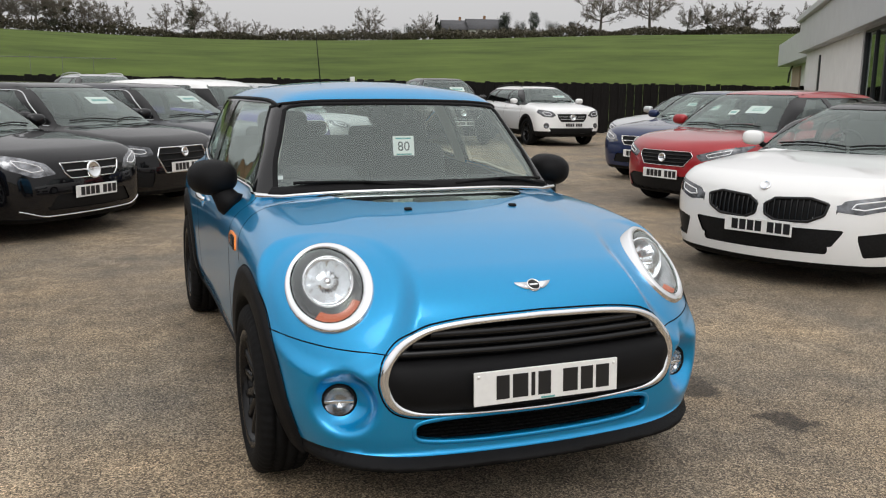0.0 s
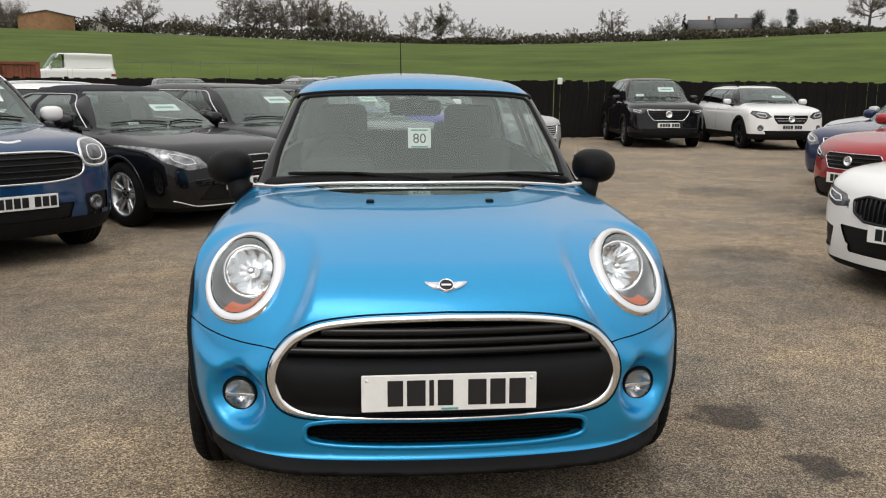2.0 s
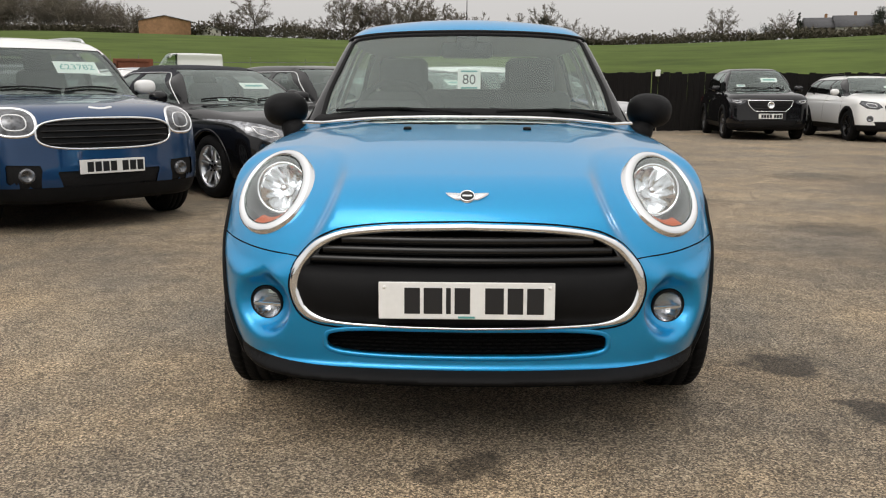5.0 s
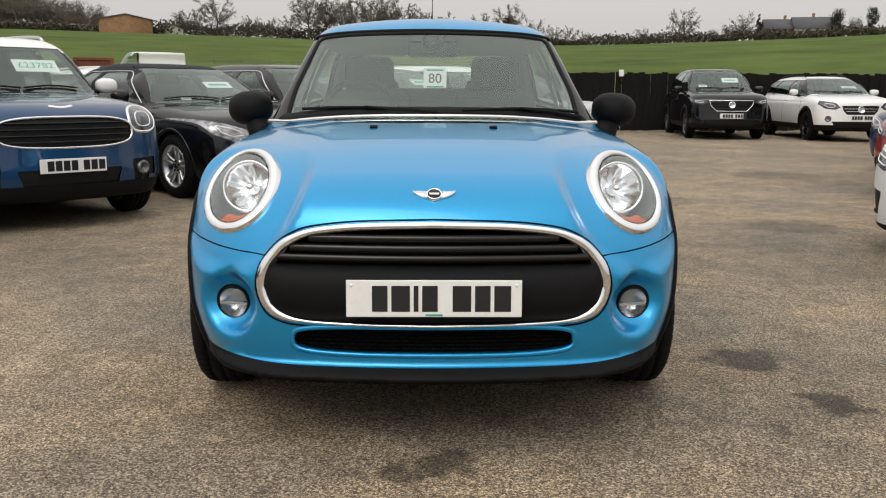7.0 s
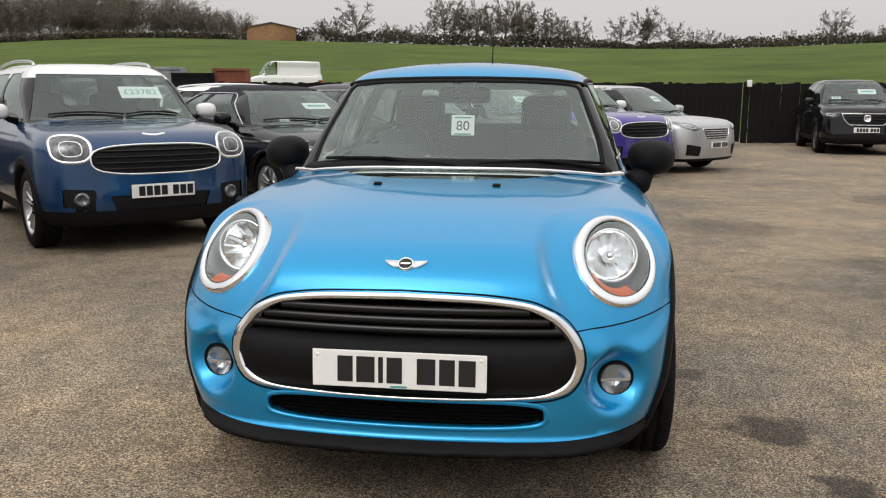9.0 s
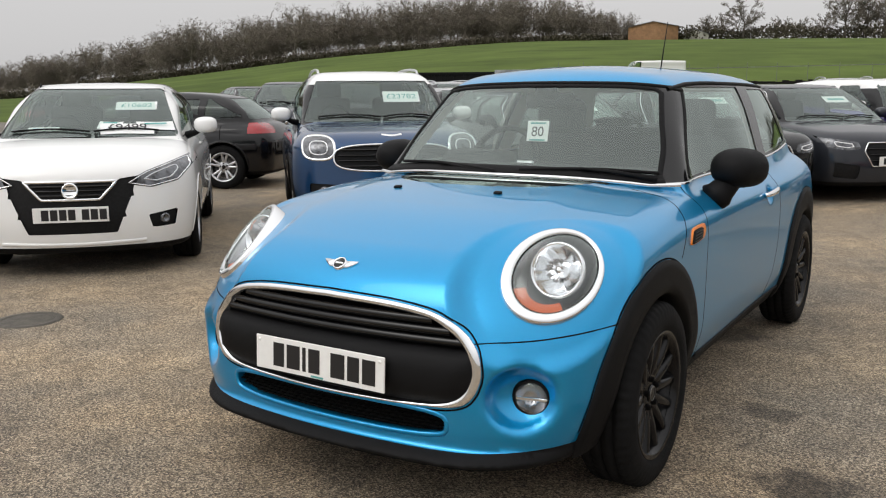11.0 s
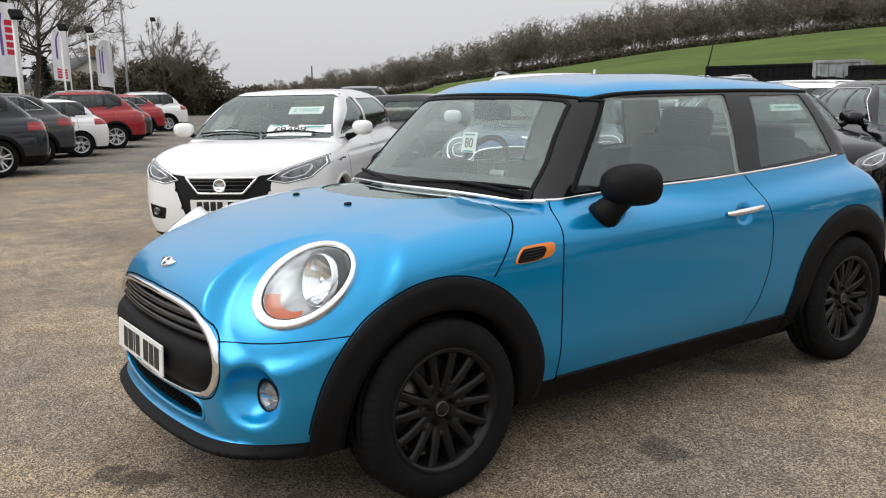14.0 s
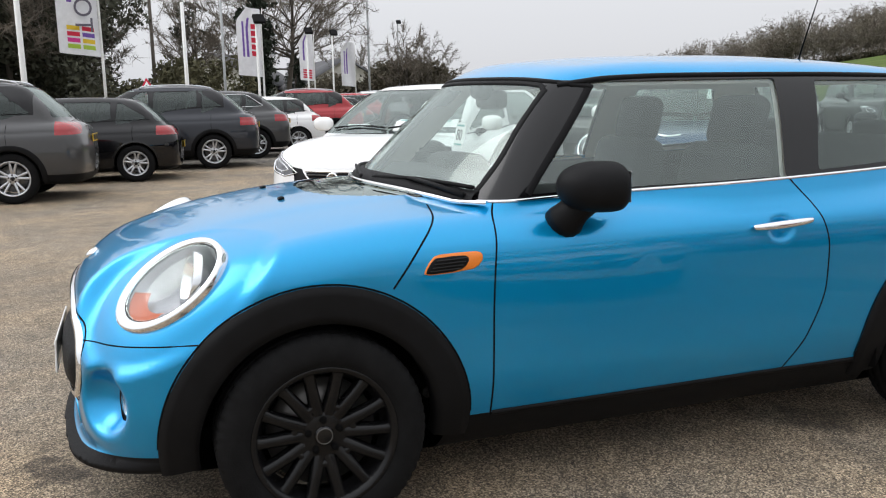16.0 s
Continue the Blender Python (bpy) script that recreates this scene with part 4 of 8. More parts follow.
    # fog lamps
    for s in (1, -1):
        fog = thing("fog_lamp", Matrix(), "", "")
        fog.parent = car
        c = front_line(skin, [(0.640, 0.432)])[0][0]
        m = Matrix.Translation(Vector((0.640 * s, c[1] - 0.008, 0.432))) @ Vector((0.25 * s, -1, 0)).to_track_quat("Z", "Y").to_matrix().to_4x4()
        v, f = lathe([(0.046, -0.03), (0.048, 0.004), (0.052, 0.008), (0.056, 0.004), (0.058, -0.03)], 40, 2)
        link_mesh("fog_bezel", *moved((v, f), m), CLAD, fog)
        v, f = lathe([(0.0005, -0.034), (0.016, -0.032), (0.034, -0.020), (0.046, -0.002), (0.048, 0.002)], 28, 2)
        v[28:84:2] *= (1.0, 1.0, 1.12)
        link_mesh("fog_reflector", *moved((v, f), m), FOGBOWL, fog, smooth=False)
        v, f = lathe([(0.0005, 0.012), (0.02, 0.011), (0.04, 0.007), (0.05, 0.0)], 36, 2)
        link_mesh("fog_lens", *moved((v, f), m), LENS, fog).visible_shadow = False
        part("fog_bar", rbox(0.096, 0.003, 0.010, 0.002, 1, m @ pose(0, -0.004, 0.0, 90)), CHROME, fog)

    # number plate
    plate = number_plate(pose(0.0, -0.014, 0.496, -3), car, PLATE, (0.046, 0.055, 0.014, 0.046, -0.022, 0.055, 0.046, 0.050))
    part("maker_strip", rbox(0.05, 0.001, 0.006, 0, 1, pose(0, -0.0042, -0.049)), TEALINK, plate)
    for s in (1, -1):
        v, f = lathe([(0.0005, 0.003), (0.005, 0.002), (0.006, -0.002)], 12, 1)
        link_mesh("plate_screw", (v * (1, -1, 1)) + np.array([s * 0.244, -0.004, 0.04]), f, PLATE, plate)

    # winged badge on the bonnet
    p = skin.cast(np.array([[0, -0.4, 0.787]]), np.array([0, 1.0, 0]))[0]
    nb = skin.normal(p[None])[0]
    turn = Vector(nb).to_track_quat("-Y", "Z").to_matrix().to_4x4()
    badge = thing("bonnet_badge", Matrix.Translation(Vector(p)) @ turn, "", "")
    badge.parent = car
    v, f = lathe([(0.0005, 0.008), (0.018, 0.008), (0.0215, 0.006), (0.0225, 0.0)], 36, 1)
    link_mesh("badge_roundel", v * (1, -1, 1), f, GLOSSBLACK, badge)
    v, f = lathe([(0.0195, 0.008), (0.021, 0.0105), (0.0235, 0.0095), (0.0245, 0.0)], 36, 1)
    link_mesh("badge_ring", v * (1, -1, 1), f, CHROME, badge)
    wing = [(0.022, 0.013), (0.066, 0.015), (0.062, 0.007), (0.056, 0.002), (0.050, -0.003), (0.043, -0.008), (0.034, -0.013), (0.021, -0.015)]
    for s in (1, -1):
        o = [(s * x, z) for x, z in wing]
        v, f = prism(o if s < 0 else o[::-1], 0.006)
        link_mesh("badge_wing", v - np.array([0, 0.006, 0]), f, CHROME, badge, smooth=False)
    part("badge_bar", rbox(0.030, 0.002, 0.008, 0.001, 1, pose(0, -0.0088, 0)), CHROME, badge)

    # side scuttles, handles, mirrors
    for s in (1, -1):
        scut = thing("side_indicator", Matrix(), "", "")
        scut.parent = car
        def badge_face(outline, lift, name, mat, label=""):
            o = dense(outline, 64, True)
            hit = skin.cast(np.c_[np.full(64, 1.3), o], np.array([-1.0, 0, 0]), 1.3, 320)
            nr = skin.normal(hit)
            rows = [hit - 0.004 * nr, hit + 0.8 * lift * nr, hit + (hit.mean(0) - hit) * 0.06 + lift * nr]
            v = np.concatenate(rows + [(hit + lift * nr).mean(0)[None]]) * (s, 1, 1)
            fs = [(j * 64 + i, j * 64 + (i + 1) % 64, (j + 1) * 64 + (i + 1) % 64, (j + 1) * 64 + i) for j in range(2) for i in range(64)]
            fs += [(128 + i, 128 + (i + 1) % 64, 192) for i in range(64)]
            link_mesh(name, v, fs, mat, scut, label)

        badge_face([(1.066, 0.781), (1.070, 0.795), (1.084, 0.816), (1.100, 0.831), (1.115, 0.835), (1.172, 0.837), (1.232, 0.837), (1.250, 0.833), (1.256, 0.822), (1.253, 0.808), (1.240, 0.795), (1.223, 0.786), (1.153, 0.779), (1.080, 0.777)], 0.007, "orange_lens", AMBER, "bright orange side lamp lens")
        badge_face([(1.070, 0.783), (1.074, 0.795), (1.086, 0.812), (1.102, 0.825), (1.16, 0.828), (1.198, 0.827), (1.208, 0.821), (1.208, 0.810), (1.195, 0.794), (1.18, 0.787), (1.15, 0.782), (1.085, 0.780)], 0.010, "vent_face", CLAD)
        for j in range(4):
            p0, p1 = (1.082 + 0.007 * j, 0.788 + 0.0095 * j), (1.182 + 0.007 * j, 0.791 + 0.0095 * j)
            q, qn = side_line(skin, [p0, p1], s, 8)
            ribbon("vent_slat", q + qn * 0.010, qn, 0.006, 0.003, SATINBLACK, scut, closed=False)
        # handle
        hd = thing("door_handle", Matrix(), "", "")
        hd.parent = car
        ys = np.linspace(2.262, 2.512, 26)
        base = skin.cast(np.c_[np.full(26, 1.2), ys, np.full(26, 0.845)], np.array([-1.0, 0, 0]), 1.2, 300)
        xo = max(base[0, 0], base[-1, 0]) + 0.004 + 0.018 * np.sin(np.linspace(0, np.pi, 26)) ** 0.5
        v, f = tube(np.c_[xo, ys, 0.845 + 0.006 * np.linspace(-1, 1, 26)], 0.0150 * np.sin(np.linspace(0.35, np.pi - 0.35, 26)) ** 0.4, 12)
        link_mesh("grip", v * (s, 1, 1), f if s > 0 else [q[::-1] for q in f], CHROME, hd, "chrome door handle")
        # mirror
        mir = thing("door_mirror", Matrix(), "", "")
        mir.parent = car
        bm = bmesh.new()
        bmesh.ops.create_uvsphere(bm, u_segments=32, v_segments=20, radius=1.0)
        for q in bm.verts:
            x, y, z = q.co
            q.co = Vector((0.103 * math.copysign(abs(x) ** 0.85, x), 0.140 * math.copysign(abs(y) ** 0.85, y) if y < 0 else 0.088 * math.copysign(abs(y) ** 0.5, y), 0.079 * math.copysign(abs(z) ** 0.85, z)))
        bmesh.ops.transform(bm, matrix=pose(s * MIRROR[0], MIRROR[1], MIRROR[2], 0, s * 4, s * -14), verts=bm.verts)
        part("mirror_housing", bm, CLAD, mir, "rounded matt black mirror housing", smooth=True)
        v, f = tube([(s * 0.770, 1.560, 0.892), (s * 0.800, 1.562, 0.912), (s * 0.818, 1.585, 0.945), (s * 0.835, 1.63, 0.985)], [0.064, 0.060, 0.050, 0.050], 16)
        link_mesh("mirror_arm", v, f, CLAD, mir)
        part("mirror_glass", rbox(0.14, 0.004, 0.10, 0.002, 1, pose(s * (MIRROR[0] - 0.005), MIRROR[1] + 0.088, MIRROR[2], 0, 0, s * -14)), CHROME, mir)

    # wipers
    for x0, x1 in ((-0.56, 0.02), (0.12, 0.63)):
        wip = thing("wiper", Matrix(), "", "")
        wip.parent = car
        xs = np.linspace(x0, x1, 20)
        zz = 1.004 + 0.018 * np.sin(np.linspace(0.1, np.pi * 0.9, 20)) * (1 if x0 < 0 else 0.8) - 0.006 * np.linspace(-1, 1, 20)
        p = skin.cast(np.c_[xs, np.full(20, 0.6), zz], np.array([0, 1.0, 0]), 1.2, 400)
        v, f = tube(p + np.array([0, -0.012, 0.008]), 0.0075, 6)
        link_mesh("blade", v, f, CLAD, wip)
        a = p[-1 if x0 < 0 else 17] + np.array([0.06, -0.02, -0.02])
        v, f = tube([p[9] + np.array([0, -0.025, 0.012]), (p[9] + a) / 2 + np.array([0, -0.018, 0.012]), a], [0.006, 0.008, 0.012], 6)
        link_mesh("wiper_arm", v, f, CLAD, wip)

    # aerial
    v, f = tube([(0, 3.15, 1.395), (0, 3.15, 1.428)], [0.02, 0.013], 10)
    v2 = tube([(0, 3.15, 1.425), (0, 3.20, 1.57), (0, 3.26, 1.74)], [0.004, 0.0035, 0.002], 6)
    link_mesh("aerial", *merge((v, f), v2), CLAD, car)

    # wheels
    for y in (0.746, 3.243):
        for s in (1, -1):
            m = pose(s * 0.762, y, 0.315, 0, 0, 0 if s > 0 else 180)
            wheel("wheel", m, car, 0.316, 0.195, 0.216, 7, SATINBLACK, "loop")

    # cabin
    part("dashboard", rbox(1.30, 0.42, 0.30, 0.10, 4, pose(0, 1.52, 0.86, -6)), TRIM, car, smooth=True)
    part("dash_cowl", rbox(0.34, 0.2, 0.12, 0.05, 3, pose(-0.36, 1.62, 1.0)), TRIM, car, smooth=True)
    wheel_ring = ellipse_line(0, 0, 0.185, 0.185, 0, 40)
    v, f = tube([(x, 0, z) for x, z in wheel_ring], 0.016, 8, True)
    st = thing("steering_wheel", pose(-0.36, 1.86, 0.98, -24), "", "")
    st.parent = car
    link_mesh("steering_rim", v, f, TRIM, st)
    part("steering_boss", rbox(0.15, 0.05, 0.12, 0.03, 2), TRIM, st, smooth=True)
    for a in (0, 180, 270):
        part("steering_spoke", rbox(0.12, 0.015, 0.03, 0.006, 1, pose(0.11 * math.cos(radians(a)), 0, 0.11 * math.sin(radians(a)), 0, -a, 0)), ALLOY, st)
    for s in (1, -1):
        seat(car, s * 0.36, 2.05, 0.39, 14, 0.48, 0.62)
    seat(car, 0, 2.80, 0.50, 16, 1.20, 0.52, False)
    for s in (1, -1):
        part("rear_headrest", rbox(0.24, 0.09, 0.14, 0.04, 3, pose(s * 0.34, 3.30, 1.10)), CLOTH, car, smooth=True)
    part("rear_mirror", rbox(0.24, 0.05, 0.075, 0.025, 3, pose(0, 1.64, 1.290)), TRIM, car, smooth=True)
    part("mirror_mount", rbox(0.10, 0.08, 0.07, 0.03, 3, pose(0, 1.60, 1.325)), TRIM, car, smooth=True)
    part("cabin_floor", rbox(1.4, 2.6, 0.04, 0.01, 1, pose(0, 2.4, 0.36)), TRIM, car)
    part("parcel_shelf", rbox(1.15, 0.3, 0.02, 0.005, 1, pose(0, 3.35, 0.97)), TRIM, car)
    card = part("stock_card", rbox(0.104, 0.002, 0.092, 0.002, 1, pose(STICK[0], STICK[1], STICK[2], -12)), PAPER, car, "white card with a printed number in the windscreen")
    text_on("80", (STICK[0], STICK[1] - 0.003, STICK[2] - 0.004), 0.062, INK, card, (78, 0, 0))
    for dz in (0.035, -0.04):
        part("small_print", rbox(0.075, 0.001, 0.007, 0, 1, pose(STICK[0], STICK[1] - 0.0015, STICK[2], -12) @ pose(0, -0.0005, dz)), TEALINK, card)
    return car


def text_on(words, at, size, mat, parent, turn=(90, 0, 0), name="printed_number"):
    cu = bpy.data.curves.new(name, "FONT")
    cu.body, cu.size, cu.align_x, cu.align_y, cu.extrude = words, size, "CENTER", "CENTER", 0.0004
    tmp = new(name + "_tmp", cu)
    me = bpy.data.meshes.new_from_object(tmp.evaluated_get(bpy.context.evaluated_depsgraph_get()))
    bpy.data.objects.remove(tmp)
    me.materials.clear()
    me.materials.append(mat)
    ob = new(name, me)
    ob.parent = parent
    ob.matrix_basis = pose(*at, *turn)
    return ob


FOGBOWL = material("fog_lamp_bowl", (0.50, 0.51, 0.53), 0.16, 1.0)
MIRROR = (0.858, 1.650, 1.016)
STICK = (0.009, 1.500, 1.157)
GRILLE_HALF = dense([(0.0, 0.404), (0.25, 0.407), (0.42, 0.415), (0.482, 0.434), (0.514, 0.474), (0.526, 0.522), (0.517, 0.568), (0.488, 0.613), (0.440, 0.654), (0.365, 0.684), (0.20, 0.701), (0.0, 0.706)], 60)
GRILLE = [tuple(p) for p in GRILLE_HALF] + [(-x, z) for x, z in GRILLE_HALF[-2:0:-1]]
LOW_MOUTH = superline(0, 0.352, 0.428, 0.042, 4.2, 90)
hero_car()

# ---- the other cars ----
LAMP = material("lamp_unit", (0.24, 0.245, 0.26), 0.22, 0.7, coat=1.0, vary=0.7, scale=14, detail=2)
DARKLAMP = material("dark_lamp_unit", (0.10, 0.105, 0.115), 0.2, 0.5, coat=1.0, vary=0.8, scale=16, detail=2)
DRL = material("lamp_tube", (0.85, 0.86, 0.88), 0.2, coat=1.0)
MESHBLACK = material("grille_mesh", (0.007, 0.007, 0.0075), 0.5, spec=0.2, vary=0.5, scale=60)
CABINGLASS = glass_material("car_glass", (0.82, 0.89, 0.86), 0.10)
PRIVACY = glass_material("privacy_glass", (0.25, 0.27, 0.275), 0.07)


def other_form(s):
    L, W, H = s["L"], s["W"], s["H"]
    hood, (cy, cz) = s["hood"], s["cowl"]
    hy, ry = s["header"], s["roof_end"]
    belt, clear = s["belt"], s["clear"]
    tz = s.get("tail_z", belt + 0.02)
    front = curve((clear - 0.05, 0.14), (clear + 0.04, 0.03), (0.42, 0.0), (0.58, 0.012), (hood - 0.10, 0.045), (hood, 0.11), (hood + 0.2, 0.35))
    top = curve((-0.2, hood - 0.16), (0.03, hood - 0.045), (0.3, hood + 0.25 * (cz - hood)), (0.65 * cy, hood + 0.74 * (cz - hood)), (cy, cz), (cy + 0.5, belt + 0.02), (ry, belt + 0.04), (L - 0.1, tz), (L + 0.2, tz - 0.05))
    rear = curve((clear - 0.05, L - 0.16), (clear + 0.1, L - 0.03), (0.5, L), (0.65, L), (belt - 0.08, L - 0.06), (belt + 0.1, L - 0.14))
    h = W / 2
    wide = curve((clear - 0.05, h - 0.14), (clear + 0.05, h - 0.06), (0.42, h - 0.015), (0.6, h), (belt - 0.22, h - 0.01), (belt - 0.08, h - 0.05), (belt + 0.04, h - 0.12))
    taper = curve((-0.1, 0.05), (0.4, 0.012), (0.9, 0.0), (L - 1.0, 0.0), (L - 0.3, 0.03), (L + 0.1, 0.08))
    roof = curve((hy - 0.3, H - 0.11), (hy, H - 0.055), (hy + 0.35, H - 0.012), (0.5 * (hy + ry) + 0.1, H), (ry - 0.4, H - 0.025), (ry, H - s.get("roof_drop", 0.07)), (ry + 0.4, H - s.get("roof_drop", 0.07) - 0.14))
    screen = curve((cz - 0.1, cy - 0.14), (cz, cy), (H - 0.05, hy), (H + 0.1, hy + 0.25))
    back = curve((belt - 0.05, s["glass_foot"] + 0.06), (belt + 0.05, s["glass_foot"]), (H - 0.09, ry), (H + 0.05, ry - 0.12))
    top_half = s.get("top_half", 0.60) * 1.0
    cabin = curve((belt - 0.05, h - 0.085), (belt + 0.02, h - 0.115), (0.5 * (belt + H), h - 0.17), (H - 0.10, top_half), (H, top_half - 0.09))
    ctaper = curve((cy, 0.05), (hy + 0.2, 0.015), (0.5 * L, 0.0), (ry - 0.2, 0.02), (ry + 0.4, 0.09))

    def form(p):
        x, y, z = np.abs(p[:, 0]), p[:, 1], p[:, 2]
        side = x - (wide(z) - taper(y))
        nose = (front(z) + s.get("bow", 0.22) * x * x - y) * 0.95
        lid = (z - (top(y) - 0.06 * (x / h) ** 3)) * 0.95
        tail = (y - (rear(z) - 0.16 * x * x)) * 0.95
        low = smax(smax(nose, side, 0.24), lid, s.get("edge", 0.09))
        low = smax(smax(low, tail, 0.18), clear - z, 0.05)
        cs = (x - (cabin(z) - ctaper(y))) * 0.93
        glass = (screen(z) + 0.30 * x * x - y) * 0.62
        hatch = (y - (back(z) - 0.22 * x * x)) * 0.8
        lid2 = z - (roof(y) - 0.05 * (x / h) ** 2)
        up = smax(smax(smax(cs, glass, 0.06), hatch, 0.10), lid2, 0.07)
        up = smax(up, belt - 0.36 - z, 0.05)
        body = smin(low, up, 0.03)
        crease = np.exp(-((z - (belt - 0.13)) / 0.022) ** 2) * 0.006 * np.clip((y - 0.9) / 0.3, 0, 1)
        return body + crease * (x > 0.5 * h)

    return form


def other_car(name, m, label, s, paint_mat, group="parked cars", h=0.04):
    """A parked car from its main sizes and the shapes of its face and tail."""
    car = thing(name, m, label, "car", group)
    L, W, H = s["L"], s["W"], s["H"]
    belt, clear, hy, ry = s["belt"], s["clear"], s["header"], s["roof_end"]
    cy, cz = s["cowl"]
    hw = W / 2
    skin = Skin(other_form(s))
    verts, quads = skin.net((-hw - 0.08, -0.12, clear - 0.1), (hw + 0.08, L + 0.12, H + 0.08), h)
    fy, by, wr = s["front_axle"], s["rear_axle"], s["wheel"]
    arch_r = wr + 0.055
    belt_line = curve((cy - 0.2, belt - 0.02), (hy, belt), (ry - 0.6, belt + s.get("kick", 0.03)), (L, belt + s.get("kick", 0.03) + 0.02))
    gut = H - 0.095

    def band(p):
        y, z = p[:, 1], p[:, 2]
        return np.maximum(np.maximum(belt_line(y) - z, z - gut - 0.0), np.maximum(cy + 0.12 - y, np.maximum(y - ry - 0.04, (0.33 - np.abs(p[:, 0])))))

    scr = in_poly([(-hw + 0.19, cz + 0.02), (hw - 0.19, cz + 0.02), (s.get("top_half", 0.6) - 0.07, H - s.get("screen_top", 0.085)), (-s.get("top_half", 0.6) + 0.07, H - s.get("screen_top", 0.085))], 0.02)

    def windscreen(p):
        return np.maximum(scr(p[:, 0], p[:, 2]), p[:, 1] - (hy + 0.32))

    # side glass: slanted front edge, falling rear edge
    a0, a1 = cy + 0.40, hy + 0.28
    r1, r0 = ry - s.get("win_back", 0.30), ry - s.get("win_back", 0.30) + 0.42
    zb0, zb1, zt = belt + 0.03, belt + 0.05 + s.get("kick", 0.03), gut - 0.02
    splits = s.get("pillars", [0.5 * (a1 + r1)])
    edges = [a0] + [v for b in splits for v in (b - 0.045, b + 0.045)] + [r0]
    panes = []
    for k in range(0, len(edges), 2):
        p0, p1 = edges[k], edges[k + 1]
        t0, t1 = (a1 if k == 0 else p0 + 0.03), (r1 if k == len(edges) - 2 else p1 - 0.0)
        panes.append(in_poly([(p0, zb0), (t0, zt), (t1, zt), (p1, zb1)], 0.006))

    def pane(sd):
        return lambda p: np.maximum(sd(p[:, 1], p[:, 2]), 0.35 - np.abs(p[:, 0]))

    gf = s["glass_foot"]
    bk = in_poly([(-hw + 0.24, belt + 0.09), (hw - 0.24, belt + 0.09), (s.get("top_half", 0.6) - 0.10, H - 0.12), (-s.get("top_half", 0.6) + 0.10, H - 0.12)], 0.02)

    def rear_glass(p):
        return np.maximum(bk(p[:, 0], p[:, 2]), ry - 0.12 - p[:, 1])

    def skirt(p):
        return p[:, 2] - (clear + s.get("skirt", 0.06))

    regions = [("skirt", skirt), ("band", band)]
    if s.get("roof_mat"):
        regions.append(("roof", lambda p: np.maximum(H - s.get("roof_low", 0.10) - p[:, 2], hy - 0.30 + 0.28 * p[:, 0] ** 2 - p[:, 1])))
    if s.get("soft"):
        regions.append(("roof", lambda p: np.maximum(np.maximum(belt + 0.02 - p[:, 2], hy - 0.06 + 0.28 * p[:, 0] ** 2 - p[:, 1]), p[:, 1] - gf)))
    regions += [("windscreen", windscreen), ("rear_window", rear_glass)]
    for i, sd in enumerate(panes):
        regions.append((f"pane{i}", pane(sd)))
    lamps = s.get("lamp", [])
    for poly, _ in lamps:
        sd = in_poly(poly, 0.01)
        regions.append(("headlamp", lambda p, sd=sd: np.maximum(sd(np.abs(p[:, 0]), p[:, 2]), p[:, 1] - 0.95)))
    for poly in s.get("grille", []):
        sd = in_poly(poly, 0.0)
        regions.append(("grille", lambda p, sd=sd: np.maximum(sd(np.abs(p[:, 0]) if min(q[0] for q in poly) >= 0 else p[:, 0], p[:, 2]), p[:, 1] - 0.6)))
    for poly in s.get("mouth", []):
        sd = in_poly(poly, 0.01)
        regions.append(("intake", lambda p, sd=sd, poly=poly: np.maximum(sd(np.abs(p[:, 0]) if min(q[0] for q in poly) >= 0 else p[:, 0], p[:, 2]), p[:, 1] - 0.7)))
    for poly in s.get("tail", []):
        sd = in_poly(poly, 0.012)
        regions.append(("tail_lamp", lambda p, sd=sd: np.maximum(sd(np.abs(p[:, 0]), p[:, 2]), L - s.get("tail_wrap", 0.42) - p[:, 1])))
    for ax in (fy, by):
        regions.append(("gone", lambda p, ax=ax: np.maximum(np.hypot(p[:, 1] - ax, p[:, 2] - wr) - arch_r, 0.4 - np.abs(p[:, 0]))))
    regions.append(("underside", lambda p: p[:, 2] - clear - 0.012))
    got = cut(skin, verts, quads, regions, h)
    piece("body_shell", skin, verts, got[""], paint_mat, car)
    piece("skirt", skin, verts, got["skirt"], CLAD, car)
    piece("underside", skin, verts, got["underside"], DARK, car)
    for faces in split_islands(verts, got["band"]):
        piece("window_pillar", skin, verts, faces, paint_mat if s.get("painted_pillars") else GLOSSBLACK, car)
    if "roof" in got:
        piece("roof", skin, verts, got["roof"], s.get("roof_mat") or SOFTTOP, car, s.get("roof_label", ""))
    piece("windscreen", skin, verts, got["windscreen"], CABINGLASS, car, lift=-0.004)
    piece("rear_panel" if s.get("panelled") else "rear_window", skin, verts, got["rear_window"], paint_mat if s.get("panelled") else PRIVACY, car, lift=-0.004)
    for i in range(len(panes)):
        for faces in split_islands(verts, got[f"pane{i}"]):
            piece("side_panel" if s.get("panelled") and i else "side_window", skin, verts, faces, CABINGLASS if i == 0 else paint_mat if s.get("panelled") else PRIVACY, car, lift=-0.005)
    for key, mat, nm in (("headlamp", s.get("lamp_mat", LAMP), "headlamp"), ("tail_lamp", REDLENS, "tail_lamp")):
        if key in got and len(got[key]):
            for faces in split_islands(verts, got[key]):
                piece(nm, skin, verts, faces, mat, car, lift=0.002)
    if "grille" in got and len(got["grille"]):
        for faces in split_islands(verts, got["grille"]):
            piece("grille", skin, verts, faces, MESHBLACK, car, lift=-0.012)
